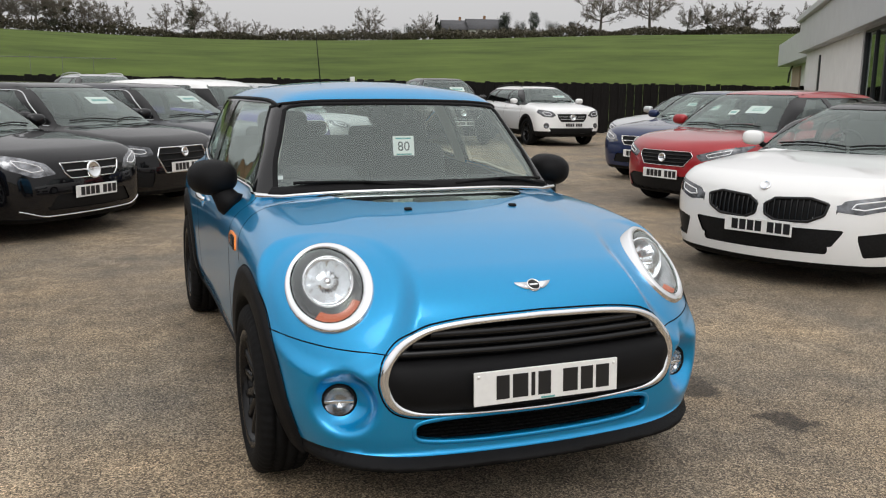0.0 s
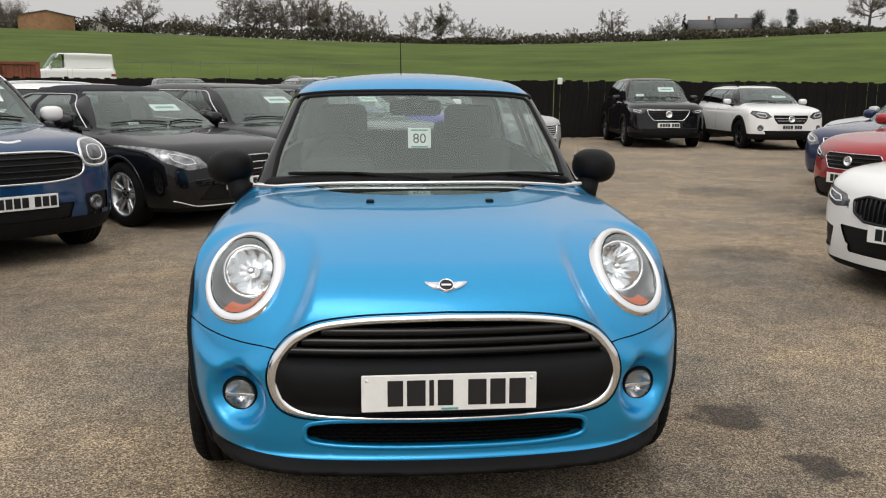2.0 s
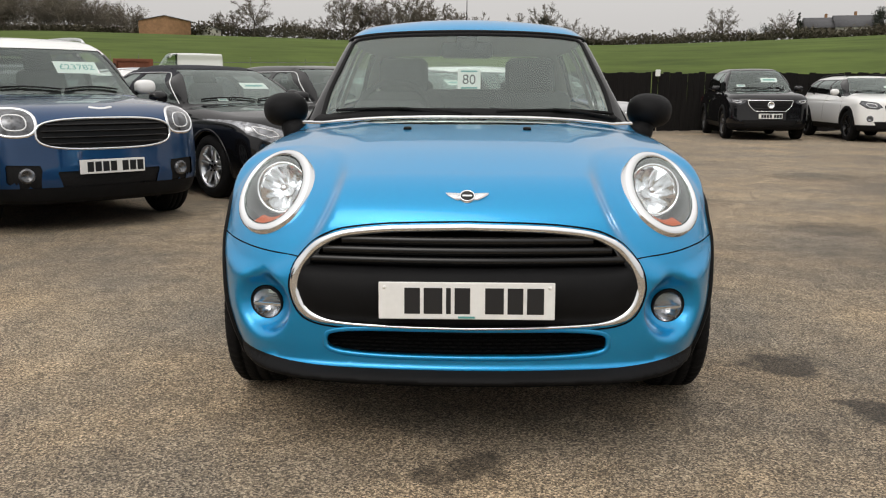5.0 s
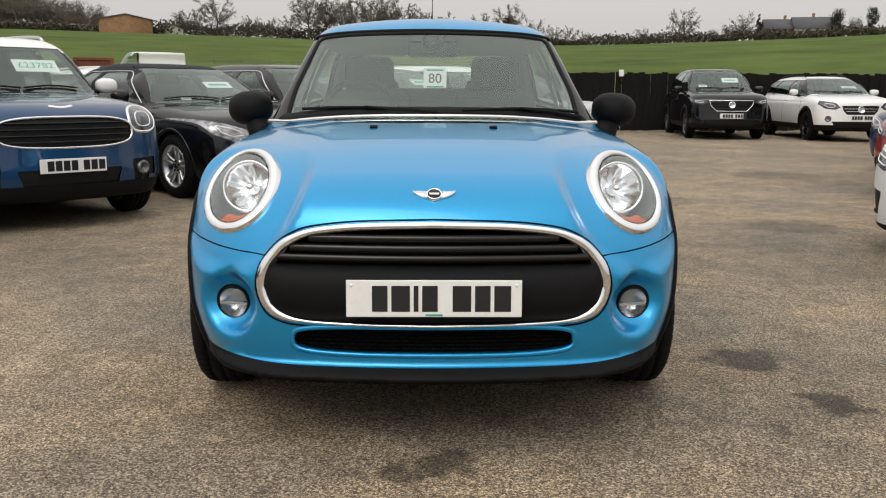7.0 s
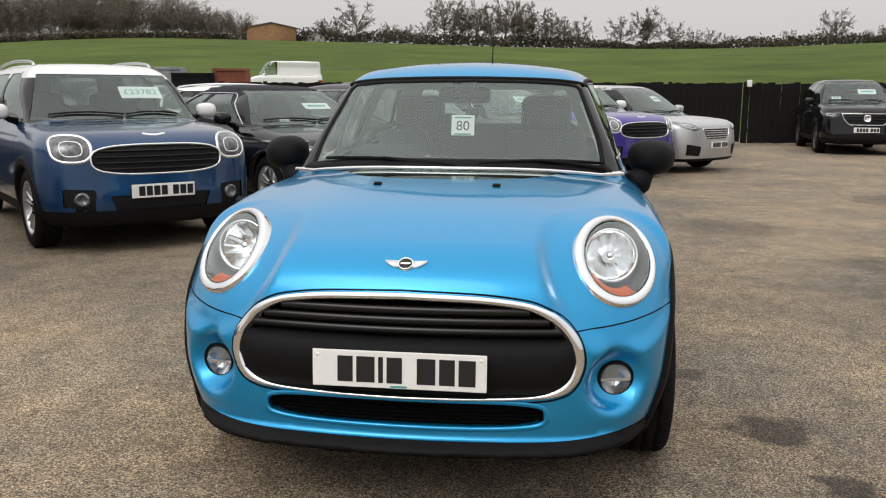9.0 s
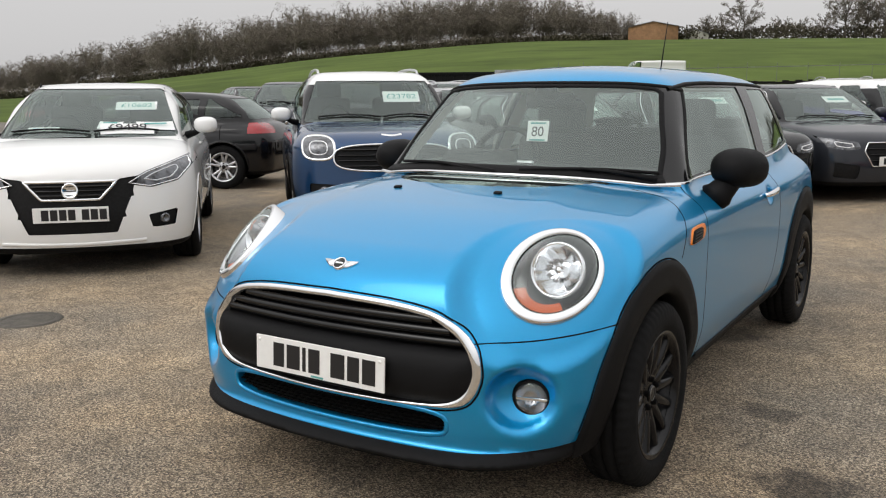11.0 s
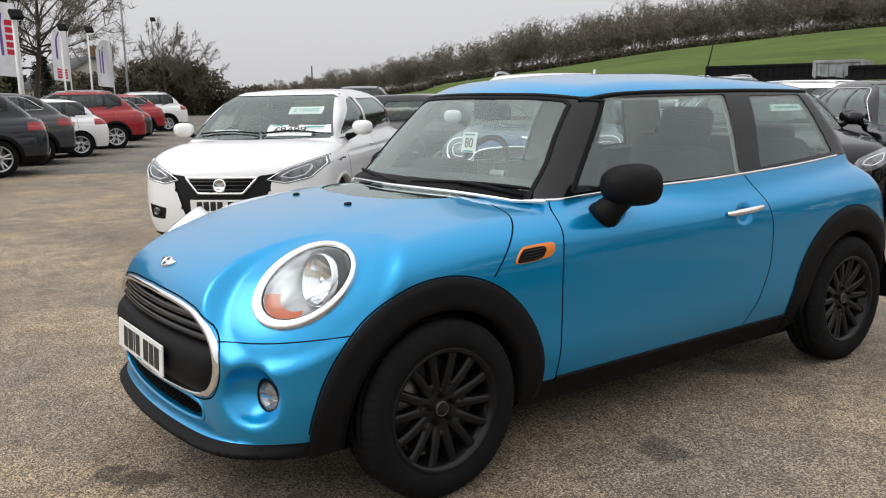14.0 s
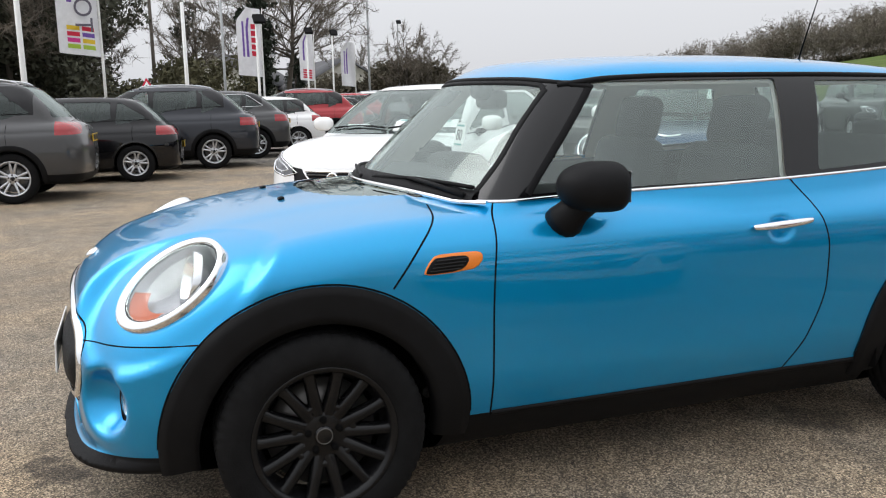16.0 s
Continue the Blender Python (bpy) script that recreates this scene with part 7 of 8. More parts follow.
def bare_tree(rng, height=1.0, limbs=13, subs=10, twigs=11, broad=0.40, base=0.22, thick=0.020, fine=0.0016, lean=0.0):
    """A leafless tree: trunk and limbs as tapered tubes, branches and twigs as thin strips that fill a rounded crown."""
    solid, tv, tf = [], [], []
    mid_z, half = (1 + base) / 2, (1 - base) / 2
    top = np.array([rng.normal(0, 0.03) + lean, rng.normal(0, 0.03), 0.72])
    spine = [np.zeros(3), np.array([0.01, 0, base * 0.6]), np.array([rng.normal(0, 0.02), rng.normal(0, 0.02), base + 0.12]), top]
    solid.append(tube(spine, [thick * 1.25, thick, thick * 0.75, thick * 0.25], 7))

    def strip(p, w0, w1):
        d = p[-1] - p[0]
        side = np.cross(d, rng.normal(0, 1, 3))
        side /= np.linalg.norm(side) + 1e-9
        k = len(tv)
        n = len(p)
        for i, q in enumerate(p[:-1]):
            w = w0 + (w1 - w0) * i / (n - 1)
            tv.extend([q - side * w, q + side * w])
        tv.append(p[-1])
        for i in range(n - 2):
            tf.append((k + 2 * i, k + 2 * i + 1, k + 2 * i + 3, k + 2 * i + 2))
        tf.append((k + 2 * n - 4, k + 2 * n - 3, k + 2 * n - 2))

    def bend(p0, p1, sag, n):
        t = np.linspace(0, 1, n)[:, None]
        return p0 + (p1 - p0) * t + np.array([0, 0, sag]) * np.sin(np.pi * t) + rng.normal(0, 0.010, (n, 3)) * np.sin(np.pi * t)

    for i in range(limbs):
        u = (i + rng.uniform(0.2, 0.8)) / limbs
        az = 2.4 * i + rng.uniform(-0.4, 0.4)
        high = -0.75 + 1.65 * u
        ring = math.sqrt(max(0.05, 1 - min(high * high, 0.97)))
        reach = rng.uniform(0.66, 0.92)
        end = np.array([broad * ring * math.cos(az) * reach, broad * ring * math.sin(az) * reach, mid_z + half * high * reach])
        t0 = np.clip(base + 0.5 * (end[2] - base) * rng.uniform(0.5, 0.9), base * 0.9, 0.68)
        k = np.interp(t0, [0, base * 0.6, base + 0.12, 0.72], [0, 1, 2, 3])
        j = min(2, int(k))
        start = np.array(spine[j]) + (np.array(spine[j + 1]) - np.array(spine[j])) * (k - j)
        line = bend(start, end, -0.02, 6)
        solid.append(tube(line, np.linspace(thick * 0.34, thick * 0.05, 6), 4))
        for _ in range(subs):
            c = rng.uniform(0.25, 1.0)
            m = min(4, int(c * 5))
            p0 = line[m] + (line[m + 1] - line[m]) * (c * 5 - m)
            out = rng.normal(0, 1, 3) + 1.1 * (end - start) / np.linalg.norm(end - start) + np.array([0, 0, 0.35])
            out /= np.linalg.norm(out)
            p1 = p0 + out * rng.uniform(0.08, 0.17)
            e = np.array([p1[0] / broad, p1[1] / broad, (p1[2] - mid_z) / half])
            size = np.linalg.norm(e)
            if size > 1:
                p1 = np.array([0, 0, mid_z]) + (p1 - np.array([0, 0, mid_z])) / size
            branch = bend(p0, p1, 0.01, 4)
            strip(branch, fine * 1.8, fine * 1.0)
            for _ in range(twigs):
                c2 = rng.uniform(0.2, 1.0)
                q0 = p0 + (p1 - p0) * c2
                way = rng.normal(0, 1, 3) + 0.8 * out + np.array([0, 0, 0.3])
                way /= np.linalg.norm(way)
                q1 = q0 + way * rng.uniform(0.03, 0.065)
                strip(np.array([q0, q1]), fine, fine)
    lv, lf = merge(*solid)
    return (lv * height, lf), (np.array(tv) * height, tf)


def crown_leaves(rng, clumps, per, size, squash=0.8, thin=0.6):
    """Leaf clumps: many small leaves scattered round given centres."""
    c = np.repeat(np.array(clumps, float), per, 0)
    n = len(c)
    d = rng.normal(0, 1, (n, 3))
    d /= np.linalg.norm(d, axis=1, keepdims=True)
    p = c[:, :3] + d * c[:, 3:] * rng.uniform(0.35, 1.0, (n, 1)) * np.array([1, 1, squash])
    a, b = rng.normal(0, 1, (n, 3)), rng.normal(0, 1, (n, 3))
    a *= size / np.linalg.norm(a, axis=1, keepdims=True)
    b *= size * thin / np.linalg.norm(b, axis=1, keepdims=True)
    v = np.stack([p - a, p + b, p + a, p - b], 1).reshape(-1, 3)
    return v, np.arange(4 * n).reshape(-1, 4)


TREES = {}


def plant_tree(x, y, height, seed, label, name="tree", leaf=None, **more):
    """A leafless tree, one of five forms for each habit, turned and scaled."""
    z = float(field_height(np.array([x]), np.array([y]))[0]) if y > 23 or x < -79 else 0.0
    t = thing(name, pose(x, y, z - 0.1, 0, 0, 37 * seed % 360) @ Matrix.Diagonal((height, height, height, 1)), label, "tree")
    key = (seed % 5, tuple(sorted(more.items())))
    if key not in TREES:
        (lv, lf), (tv, tf) = bare_tree(np.random.default_rng(seed), 1.0, **more)
        trunk = link_mesh("trunk", lv, lf, BARK, t)
        crown = link_mesh("crown", tv, tf, TWIG, t, smooth=False)
        TREES[key] = (trunk.data, crown.data)
    else:
        for nm, me in zip(("trunk", "crown"), TREES[key]):
            new(nm, me).parent = t
    if leaf:
        rng = np.random.default_rng(seed)
        clumps = [(rng.normal(0, 0.07), rng.normal(0, 0.07), rng.uniform(0.12, 0.75), rng.uniform(0.05, 0.11)) for _ in range(leaf)]
        v, f = crown_leaves(rng, clumps, 160, 0.016)
        link_mesh("ivy", v, f, IVY, t, "dark ivy on the trunk and limbs", smooth=False)
    return t


def conifer(x, y, height, radius, seed, label, z=None, taper=True):
    rng = np.random.default_rng(seed)
    if z is None:
        z = float(field_height(np.array([x]), np.array([y]))[0]) if y > 23 else 0.0
    t = thing("conifer", pose(x, y, z - 0.1), label, "tree")
    v, f = tube([(0, 0, 0), (0, 0, height * 0.9)], [radius * 0.12, radius * 0.03], 6)
    link_mesh("trunk", v, f, BARK, t)
    clumps = []
    for _ in range(60):
        h = rng.uniform(0.04, 0.97)
        r = radius * ((1 - h) ** 0.55 if taper else 1) * rng.uniform(0.5, 1.0)
        a = rng.uniform(0, 2 * np.pi)
        clumps.append((r * 0.6 * math.cos(a), r * 0.6 * math.sin(a), h * height, max(0.12 * radius, r * 0.55)))
    v, f = crown_leaves(rng, clumps, 90, height * 0.018, 1.1)
    link_mesh("crown", v, f, YEW, t, smooth=False)
    return t


E0 = (0.0, -2.4)
# single trees along the ridge: bearing, height, clumps of ivy, spread of the crown
RIDGE_TREES = [
    (13.4, 11.5, 0, 0.50), (11.4, 6.5, 6, 0.50), (10.2, 6.0, 5, 0.55), (9.0, 7.0, 0, 0.45),
    (7.7, 14.5, 0, 0.42), (6.6, 12.5, 8, 0.38), (5.6, 13.0, 0, 0.40), (4.7, 12.0, 0, 0.40), (3.8, 14.0, 0, 0.42), (2.9, 12.5, 7, 0.36),
    (2.0, 13.0, 0, 0.40), (1.0, 11.0, 0, 0.42), (0.2, 9.0, 0, 0.42), (-0.8, 8.5, 0, 0.48), (-3.5, 9.5, 0, 0.56), (-5.0, 12.0, 12, 0.40),
    (-6.6, 8.0, 0, 0.56), (-7.9, 6.0, 0, 0.5), (-8.9, 5.5, 0, 0.5), (-9.8, 4.5, 0, 0.5), (-13.4, 5.0, 4, 0.55), (-16.0, 9.5, 0, 0.52), (-19.4, 7.5, 0, 0.5),
    (-29.2, 5.0, 0, 0.5), (-30.7, 14.5, 0, 0.60), (-33.7, 15.5, 0, 0.60), (-36.0, 8.0, 6, 0.5), (-37.2, 9.5, 8, 0.5), (-38.3, 8.5, 6, 0.5), (-39.4, 9.5, 9, 0.5), (-41.0, 8.0, 8, 0.5), (-43.0, 8.5, 6, 0.5), (-45.0, 8.0, 6, 0.5),
    (14.7, 8.0, 0, 0.45), (15.6, 7.0, 5, 0.5),
]
for i, (b, hgt, lf, spread) in enumerate(RIDGE_TREES):
    x, y = at_bearing(b, 260 + (i * 7) % 9, E0)
    plant_tree(x, y, hgt * 1.14, 11 + i, "leafless tree on the ridge" + (" grown with ivy" if lf else ""), leaf=lf, broad=spread, base=0.14 if spread < 0.6 else 0.2, subs=17, twigs=34, fine=0.0019, thick=0.017 if spread < 0.6 else 0.026)
x, y = at_bearing(-20.3, 275, E0)
conifer(x, y, 8.5, 1.6, 71, "tall dark cypress by the houses on the ridge")
for b, hh, rr in ((-24.6, 8.0, 2.6), (-18.6, 5.0, 2.6), (-27.7, 5.0, 2.8), (-25.6, 5.5, 2.4), (-22.6, 4.0, 2.4), (-17.7, 4.0, 2.2), (-26.5, 8.2, 1.9), (-28.9, 5.2, 1.5)):
    x, y = at_bearing(b, 272, E0)
    conifer(x, y, hh, rr, int(100 + hh * 10), "dark evergreen tree by the houses", taper=False)


# woods and hedges: nobody could count them
def woodland():
    rng = np.random.default_rng(5)
    kinds = [bare_tree(np.random.default_rng(k), 1.0, limbs=13, subs=8, twigs=15, broad=0.34 + 0.03 * k, base=0.2, thick=0.011, fine=0.0021) for k in range(4)]
    parts, mass, low = [], [], []
    tall_at = curve((19.5, 9.0), (22, 12.0), (25, 15.5), (28, 18.5), (34, 19.5), (40, 17.5), (46, 17.0), (54, 14.5), (60, 11.0), (65, 6.0), (67, 4.0))
    for _ in range(270):
        b = rng.uniform(19.8, 66)
        r = rng.uniform(262, 310) if b < 50 else rng.uniform(285, 340)
        h = float(tall_at(b)) * rng.uniform(0.72, 1.08)
        x, y = at_bearing(b, r, E0)
        z = float(field_height(np.array([x]), np.array([y]))[0])
        turn = rng.uniform(0, 6.28)
        ca, sa = math.cos(turn) * h * 1.15, math.sin(turn) * h * 1.15
        for mesh in kinds[rng.integers(4)]:
            parts.append((mesh[0] @ np.array([[ca, sa, 0], [-sa, ca, 0], [0, 0, h]]) + np.array([x, y, z - 0.3]), mesh[1]))
        # fine twigs that fill the crown, thinner towards the open end of the wood
        for _ in range(12 if b > 26 else 6):
            a, u = rng.uniform(0, 6.28), rng.uniform(0.05, 0.30)
            mass.append((x + h * u * math.cos(a), y + h * u * math.sin(a), z + h * rng.uniform(0.35 if b < 26 else 0.22, 0.86), 0.13 * h))
    for b in np.arange(19.5, 66, 0.16):
        x, y = at_bearing(b, rng.uniform(262, 275) if b < 50 else rng.uniform(284, 300), E0)
        tall = rng.uniform(1.6, 3.4) * (1.5 if b > 26 else 0.8)
        low.append((x, y, float(field_height(np.array([x]), np.array([y]))[0]) + tall * 0.4, tall * 0.7))
    parts.append(crown_leaves(rng, mass, 46, 0.62, 1.0, 0.09))
    parts.append(crown_leaves(rng, low, 70, 0.40, 0.8, 0.35))
    v, f = merge(*[(p, [tuple(q) for q in fs]) for p, fs in parts])
    tagged(link_mesh("woodland", v, f, TWIG, smooth=False), "leafless grey-brown wood along the ridge", "woodland", kind="stuff")


def hedge_row():
    rng = np.random.default_rng(9)
    clumps = []
    for b in np.arange(-48, 64, 0.16):
        r = 262 + 3 * math.sin(b)
        x, y = at_bearing(b, r, E0)
        z = float(field_height(np.array([x]), np.array([y]))[0])
        tall = 1.4 + 1.2 * abs(math.sin(0.7 * b)) * (b < 17) + 1.6 * (-1.5 < b < 17) + 0.5 * (b >= 17) + 1.5 * (-30 < b < -10) * rng.uniform(0, 1)
        clumps.append((x, y, z + tall * 0.45, tall * 0.75))
    v, f = crown_leaves(rng, clumps, 70, 0.45, 0.8)
    tagged(link_mesh("hedge", v, f, BRUSH, smooth=False), "rough brown hedge along the top of the field", "hedge", kind="stuff")


def scrub_mass(name, label, spots, mat, size, per, squash=0.9):
    rng = np.random.default_rng(len(spots))
    v, f = crown_leaves(rng, spots, per, size, squash)
    return tagged(link_mesh(name, v, f, mat, smooth=False), label, "shrubs", kind="stuff")


woodland()
hedge_row()

# ---- barn and houses on the ridge ----
BRICK = material("orange_brick", (0.30, 0.165, 0.085), 0.85, vary=0.25, scale=1.2)
SLATE = material("grey_slate", (0.07, 0.07, 0.075), 0.7, vary=0.2, scale=1.5)
PALEWALL = material("pale_render", (0.55, 0.53, 0.48), 0.85, vary=0.1, scale=1)
DARKWOOD = material("dark_weatherboard", (0.05, 0.045, 0.04), 0.8, vary=0.2, scale=2)


def gabled(name, x, y, turn, w, d, eave, ridge, wall_mat, roof_mat, label, chimney=False, windows=2):
    z = float(field_height(np.array([x]), np.array([y]))[0]) if y > 23 else 0.0
    b = thing(name, pose(x, y, z - 0.3, 0, 0, turn), label, "building")
    v = [(-w / 2, -d / 2, 0), (w / 2, -d / 2, 0), (w / 2, d / 2, 0), (-w / 2, d / 2, 0), (-w / 2, -d / 2, eave), (w / 2, -d / 2, eave), (w / 2, d / 2, eave), (-w / 2, d / 2, eave), (0, -d / 2, ridge), (0, d / 2, ridge)]
    link_mesh("wall", v, [(0, 1, 5, 8, 4), (1, 2, 6, 5), (2, 3, 7, 9, 6), (3, 0, 4, 7)], wall_mat, b, smooth=False)
    for s in (1, -1):
        n = Vector((s * (ridge - eave), 0, w / 2)).normalized() * 0.15
        o = 0.35
        e = Vector((s * (w / 2 + o), 0, eave - o * (ridge - eave) / (w / 2)))
        q = [(e.x, -d / 2 - o, e.z), (e.x, d / 2 + o, e.z), (0, d / 2 + o, ridge), (0, -d / 2 - o, ridge)]
        q2 = [(p[0] + n.x, p[1], p[2] + n.z) for p in q]
        link_mesh("roof", q + q2, [(0, 1, 2, 3), (4, 5, 6, 7), (0, 1, 5, 4), (1, 2, 6, 5), (2, 3, 7, 6), (3, 0, 4, 7)], roof_mat, b, smooth=False)
    for i in range(windows):
        xx = -w / 4 + i * w / 2
        win = part("window", rbox(1.0, 0.12, 1.1, 0.02, 1, pose(xx, -d / 2 - 0.03, eave * 0.55)), GLOSSBLACK, b)
        part("window_frame", rbox(1.16, 0.08, 1.26, 0.02, 1, pose(xx, -d / 2 + 0.01, eave * 0.55)), PAPER, b)
    if chimney:
        part("chimney", rbox(0.7, 0.7, 1.8, 0.03, 1, pose(w * 0.2, 0, ridge + 0.4)), BRICK, b)
    return b


x, y = at_bearing(18.7, 262, E0)
gabled("barn", x, y, 18, 13.5, 16, 3.6, 5.0, BRICK, SLATE, "orange brick gabled barn on the ridge", windows=0)
x, y = at_bearing(16.2, 264, E0)
gabled("shed", x, y, 18, 7.0, 9, 1.8, 3.2, PALEWALL, SLATE, "low pale shed beside the barn", windows=0)
for b, w, e, r, mat in ((-21.8, 9, 4.0, 6.8, DARKWOOD), (-23.4, 10, 3.8, 7.0, PALEWALL)):
    x, y = at_bearing(b, 276, E0)
    gabled("house", x, y, b * -1 + 55, w, 12, e, r, mat, SLATE, "gabled house with slate roof on the ridge", True)

# ---- the roadside on the other side of the yard ----
E1 = (3.26, 0.27)
WHITEPOLE = material("white_pole_paint", (0.72, 0.72, 0.70), 0.5, vary=0.06, scale=4)
STEEL = material("galvanised_steel", (0.32, 0.33, 0.33), 0.55, 0.6, vary=0.15, scale=5)
FLAG = material("white_flag_cloth", (0.74, 0.74, 0.76), 0.9, vary=0.08, scale=6)
INKS = {"red": material("red_print", (0.55, 0.02, 0.05), 0.8), "grey": material("grey_print", (0.12, 0.11, 0.14), 0.8), "yellow": material("yellow_print", (0.70, 0.48, 0.03), 0.8), "green": material("green_print", (0.35, 0.50, 0.05), 0.8), "purple": material("purple_print", (0.16, 0.08, 0.35), 0.8), "pink": material("pink_print", (0.60, 0.04, 0.25), 0.8)}


def lean_cloth(u, w, width, high, phase):
    """A point of a feather flag: u across, w up."""
    bulge = 0.10 * math.sin(3.0 * w + phase) * u + 0.05 * math.sin(7 * u + 4 * w + phase)
    return (u * width * (1 - 0.45 * max(0, w - 0.8) / 0.2), bulge, 0 + w * high - 0.10 * u * high * 0.35)


def feather_flag(b, r, foot, high, width, marks, phase, label):
    x, y = at_bearing(b, r, E1)
    fl = thing("feather_flag", pose(x, y, 0, 0, 0, b + 6), label, "flag", "feather flags along the road")
    top = foot + high
    v, f = tube([(0, 0, 0), (0, 0, foot), (0, 0, top * 0.9), (0.06, 0, top + 0.05)], [0.045, 0.035, 0.025, 0.012], 8)
    link_mesh("flag_pole", v, f, WHITEPOLE, fl)
    nu, nw = 10, 18
    vs = []
    for side in (0.006, -0.006):
        for j in range(nw):
            for i in range(nu):
                px, py, pz = lean_cloth(-i / (nu - 1), j / (nw - 1), width, high, phase)
                vs.append((px - 0.03, py + side, foot + pz))
    fs = []
    for k in range(2):
        o = k * nu * nw
        for j in range(nw - 1):
            for i in range(nu - 1):
                q = (o + j * nu + i, o + j * nu + i + 1, o + (j + 1) * nu + i + 1, o + (j + 1) * nu + i)
                fs.append(q if k else q[::-1])
    link_mesh("cloth", vs, fs, FLAG, fl, "white printed cloth")
    for u0, u1, w0, w1, ink in marks:
        grid = []
        for j in range(5):
            for i in range(5):
                u, w = u0 + (u1 - u0) * i / 4, w0 + (w1 - w0) * j / 4
                px, py, pz = lean_cloth(-u, w, width, high, phase)
                grid.append((px - 0.03, py - 0.012, foot + pz))
        link_mesh("print_bar", grid, [(j * 5 + i, j * 5 + i + 1, j * 5 + i + 6, j * 5 + i + 5) for j in range(4) for i in range(4)], INKS[ink], fl)


letters = [(0.62, 0.74, 0.42, 0.95, "purple")]
blocks = [(0.12 + 0.36 * c, 0.42 + 0.36 * c, 0.05 + 0.05 * k, 0.085 + 0.05 * k, ink) for c in (0, 1) for k, ink in enumerate((["green", "yellow", "purple", "red"], ["green", "pink", "red", "yellow"])[c])]
words = [(0.12, 0.40, 0.30 + 0.10 * k, 0.375 + 0.10 * k, "red") for k in range(5)] + [(0.52, 0.62, 0.28, 0.86, "purple"), (0.70, 0.78, 0.28, 0.80, "purple")]
feather_flag(91.3, 25, 2.55, 3.1, 1.0, letters + blocks, 0.4, "white feather flag with coloured blocks and plain bars")
flag_word = text_on("MOT", (0, 0, 0), 0.62, INKS["grey"], bpy.data.objects["feather_flag"], (90, 0, 0), "printed_word")
flag_word.matrix_basis = pose(-0.42, -0.17, 2.55 + 1.30, 90, 90, 0)
feather_flag(81.8, 33, 2.2, 2.4, 0.85, words, 1.3, "white feather flag with red and purple bars")
feather_flag(78.6, 46, 2.3, 2.4, 0.7, [(q[0], q[1], q[2], q[3], "red") for q in blocks] + letters, 2.0, "white feather flag with red blocks")
feather_flag(76.0, 54, 2.1, 2.6, 0.8, words[5:], 2.7, "white feather flag with purple bars")


def lamp_post(b, r, high, mat, label, head=True, thick=0.06):
    x, y = at_bearing(b, r, E1)
    p = thing("lamp_post" if head else "pole", pose(x, y, 0, 0, 0, b), label, "lamp post" if head else "pole")
    v, f = tube([(0, 0, 0), (0, 0, high * 0.2), (0, 0, high)], [thick, thick * 0.85, thick * 0.7], 10)
    link_mesh("post", v, f, mat, p)
    if head:
        part("lamp_head", rbox(0.40, 0.34, 0.14, 0.03, 2, pose(0.10, -0.05, high + 0.08, 55, 0, 20)), CLAD, p, "black tilted flood lamp head")


lamp_post(95.7, 24, 6.0, WHITEPOLE, "tall white painted flood lamp post", True, 0.09)
lamp_post(86.5, 27, 4.2, WHITEPOLE, "white painted steel flag post", False, 0.075)
lamp_post(82.1, 31, 4.0, WHITEPOLE, "white lamp post with square head", True)
lamp_post(79.0, 44, 4.6, WHITEPOLE, "white lamp post with square head", True)
lamp_post(77.4, 48, 4.8, WHITEPOLE, "white lamp post with square head", True)
lamp_post(75.1, 60, 11.0, STEEL, "tall grey street light column", False, 0.09)
lamp_post(84.2, 36, 5.6, STEEL, "grey steel post by the road", False, 0.07)
lamp_post(73.2, 75, 7.6, STEEL, "grey street light column", True, 0.08)
lamp_post(88.4, 52, 7.5, BARK, "brown timber telegraph pole", False, 0.13)
lamp_post(63.2, 140, 6.0, BARK, "distant brown timber pole", False, 0.15)

# warning sign
x, y = at_bearing(88.9, 42, E1)
sg = thing("road_sign", pose(x, y, 0, 0, 0, 88), "triangular red-bordered warning road sign", "road sign")
v, f = tube([(0, 0, 0), (0, 0, 2.2)], 0.035, 8)
link_mesh("post", v, f, STEEL, sg)
v, f = prism([(-0.42, 1.75), (0.42, 1.75), (0, 2.5)], 0.02)
link_mesh("sign_plate", v - (0, 0.06, 0), f, INKS["red"], sg, "red border", smooth=False)
v, f = prism([(-0.29, 1.83), (0.29, 1.83), (0, 2.34)], 0.01)
link_mesh("sign_face", v - (0, 0.075, 0), f, PAPER, sg, smooth=False)
v, f = prism([(-0.04, 1.9), (0.04, 1.9), (0.04, 2.15), (-0.04, 2.15)], 0.006)
link_mesh("sign_mark", v - (0, 0.083, 0), f, INK, sg, smooth=False)

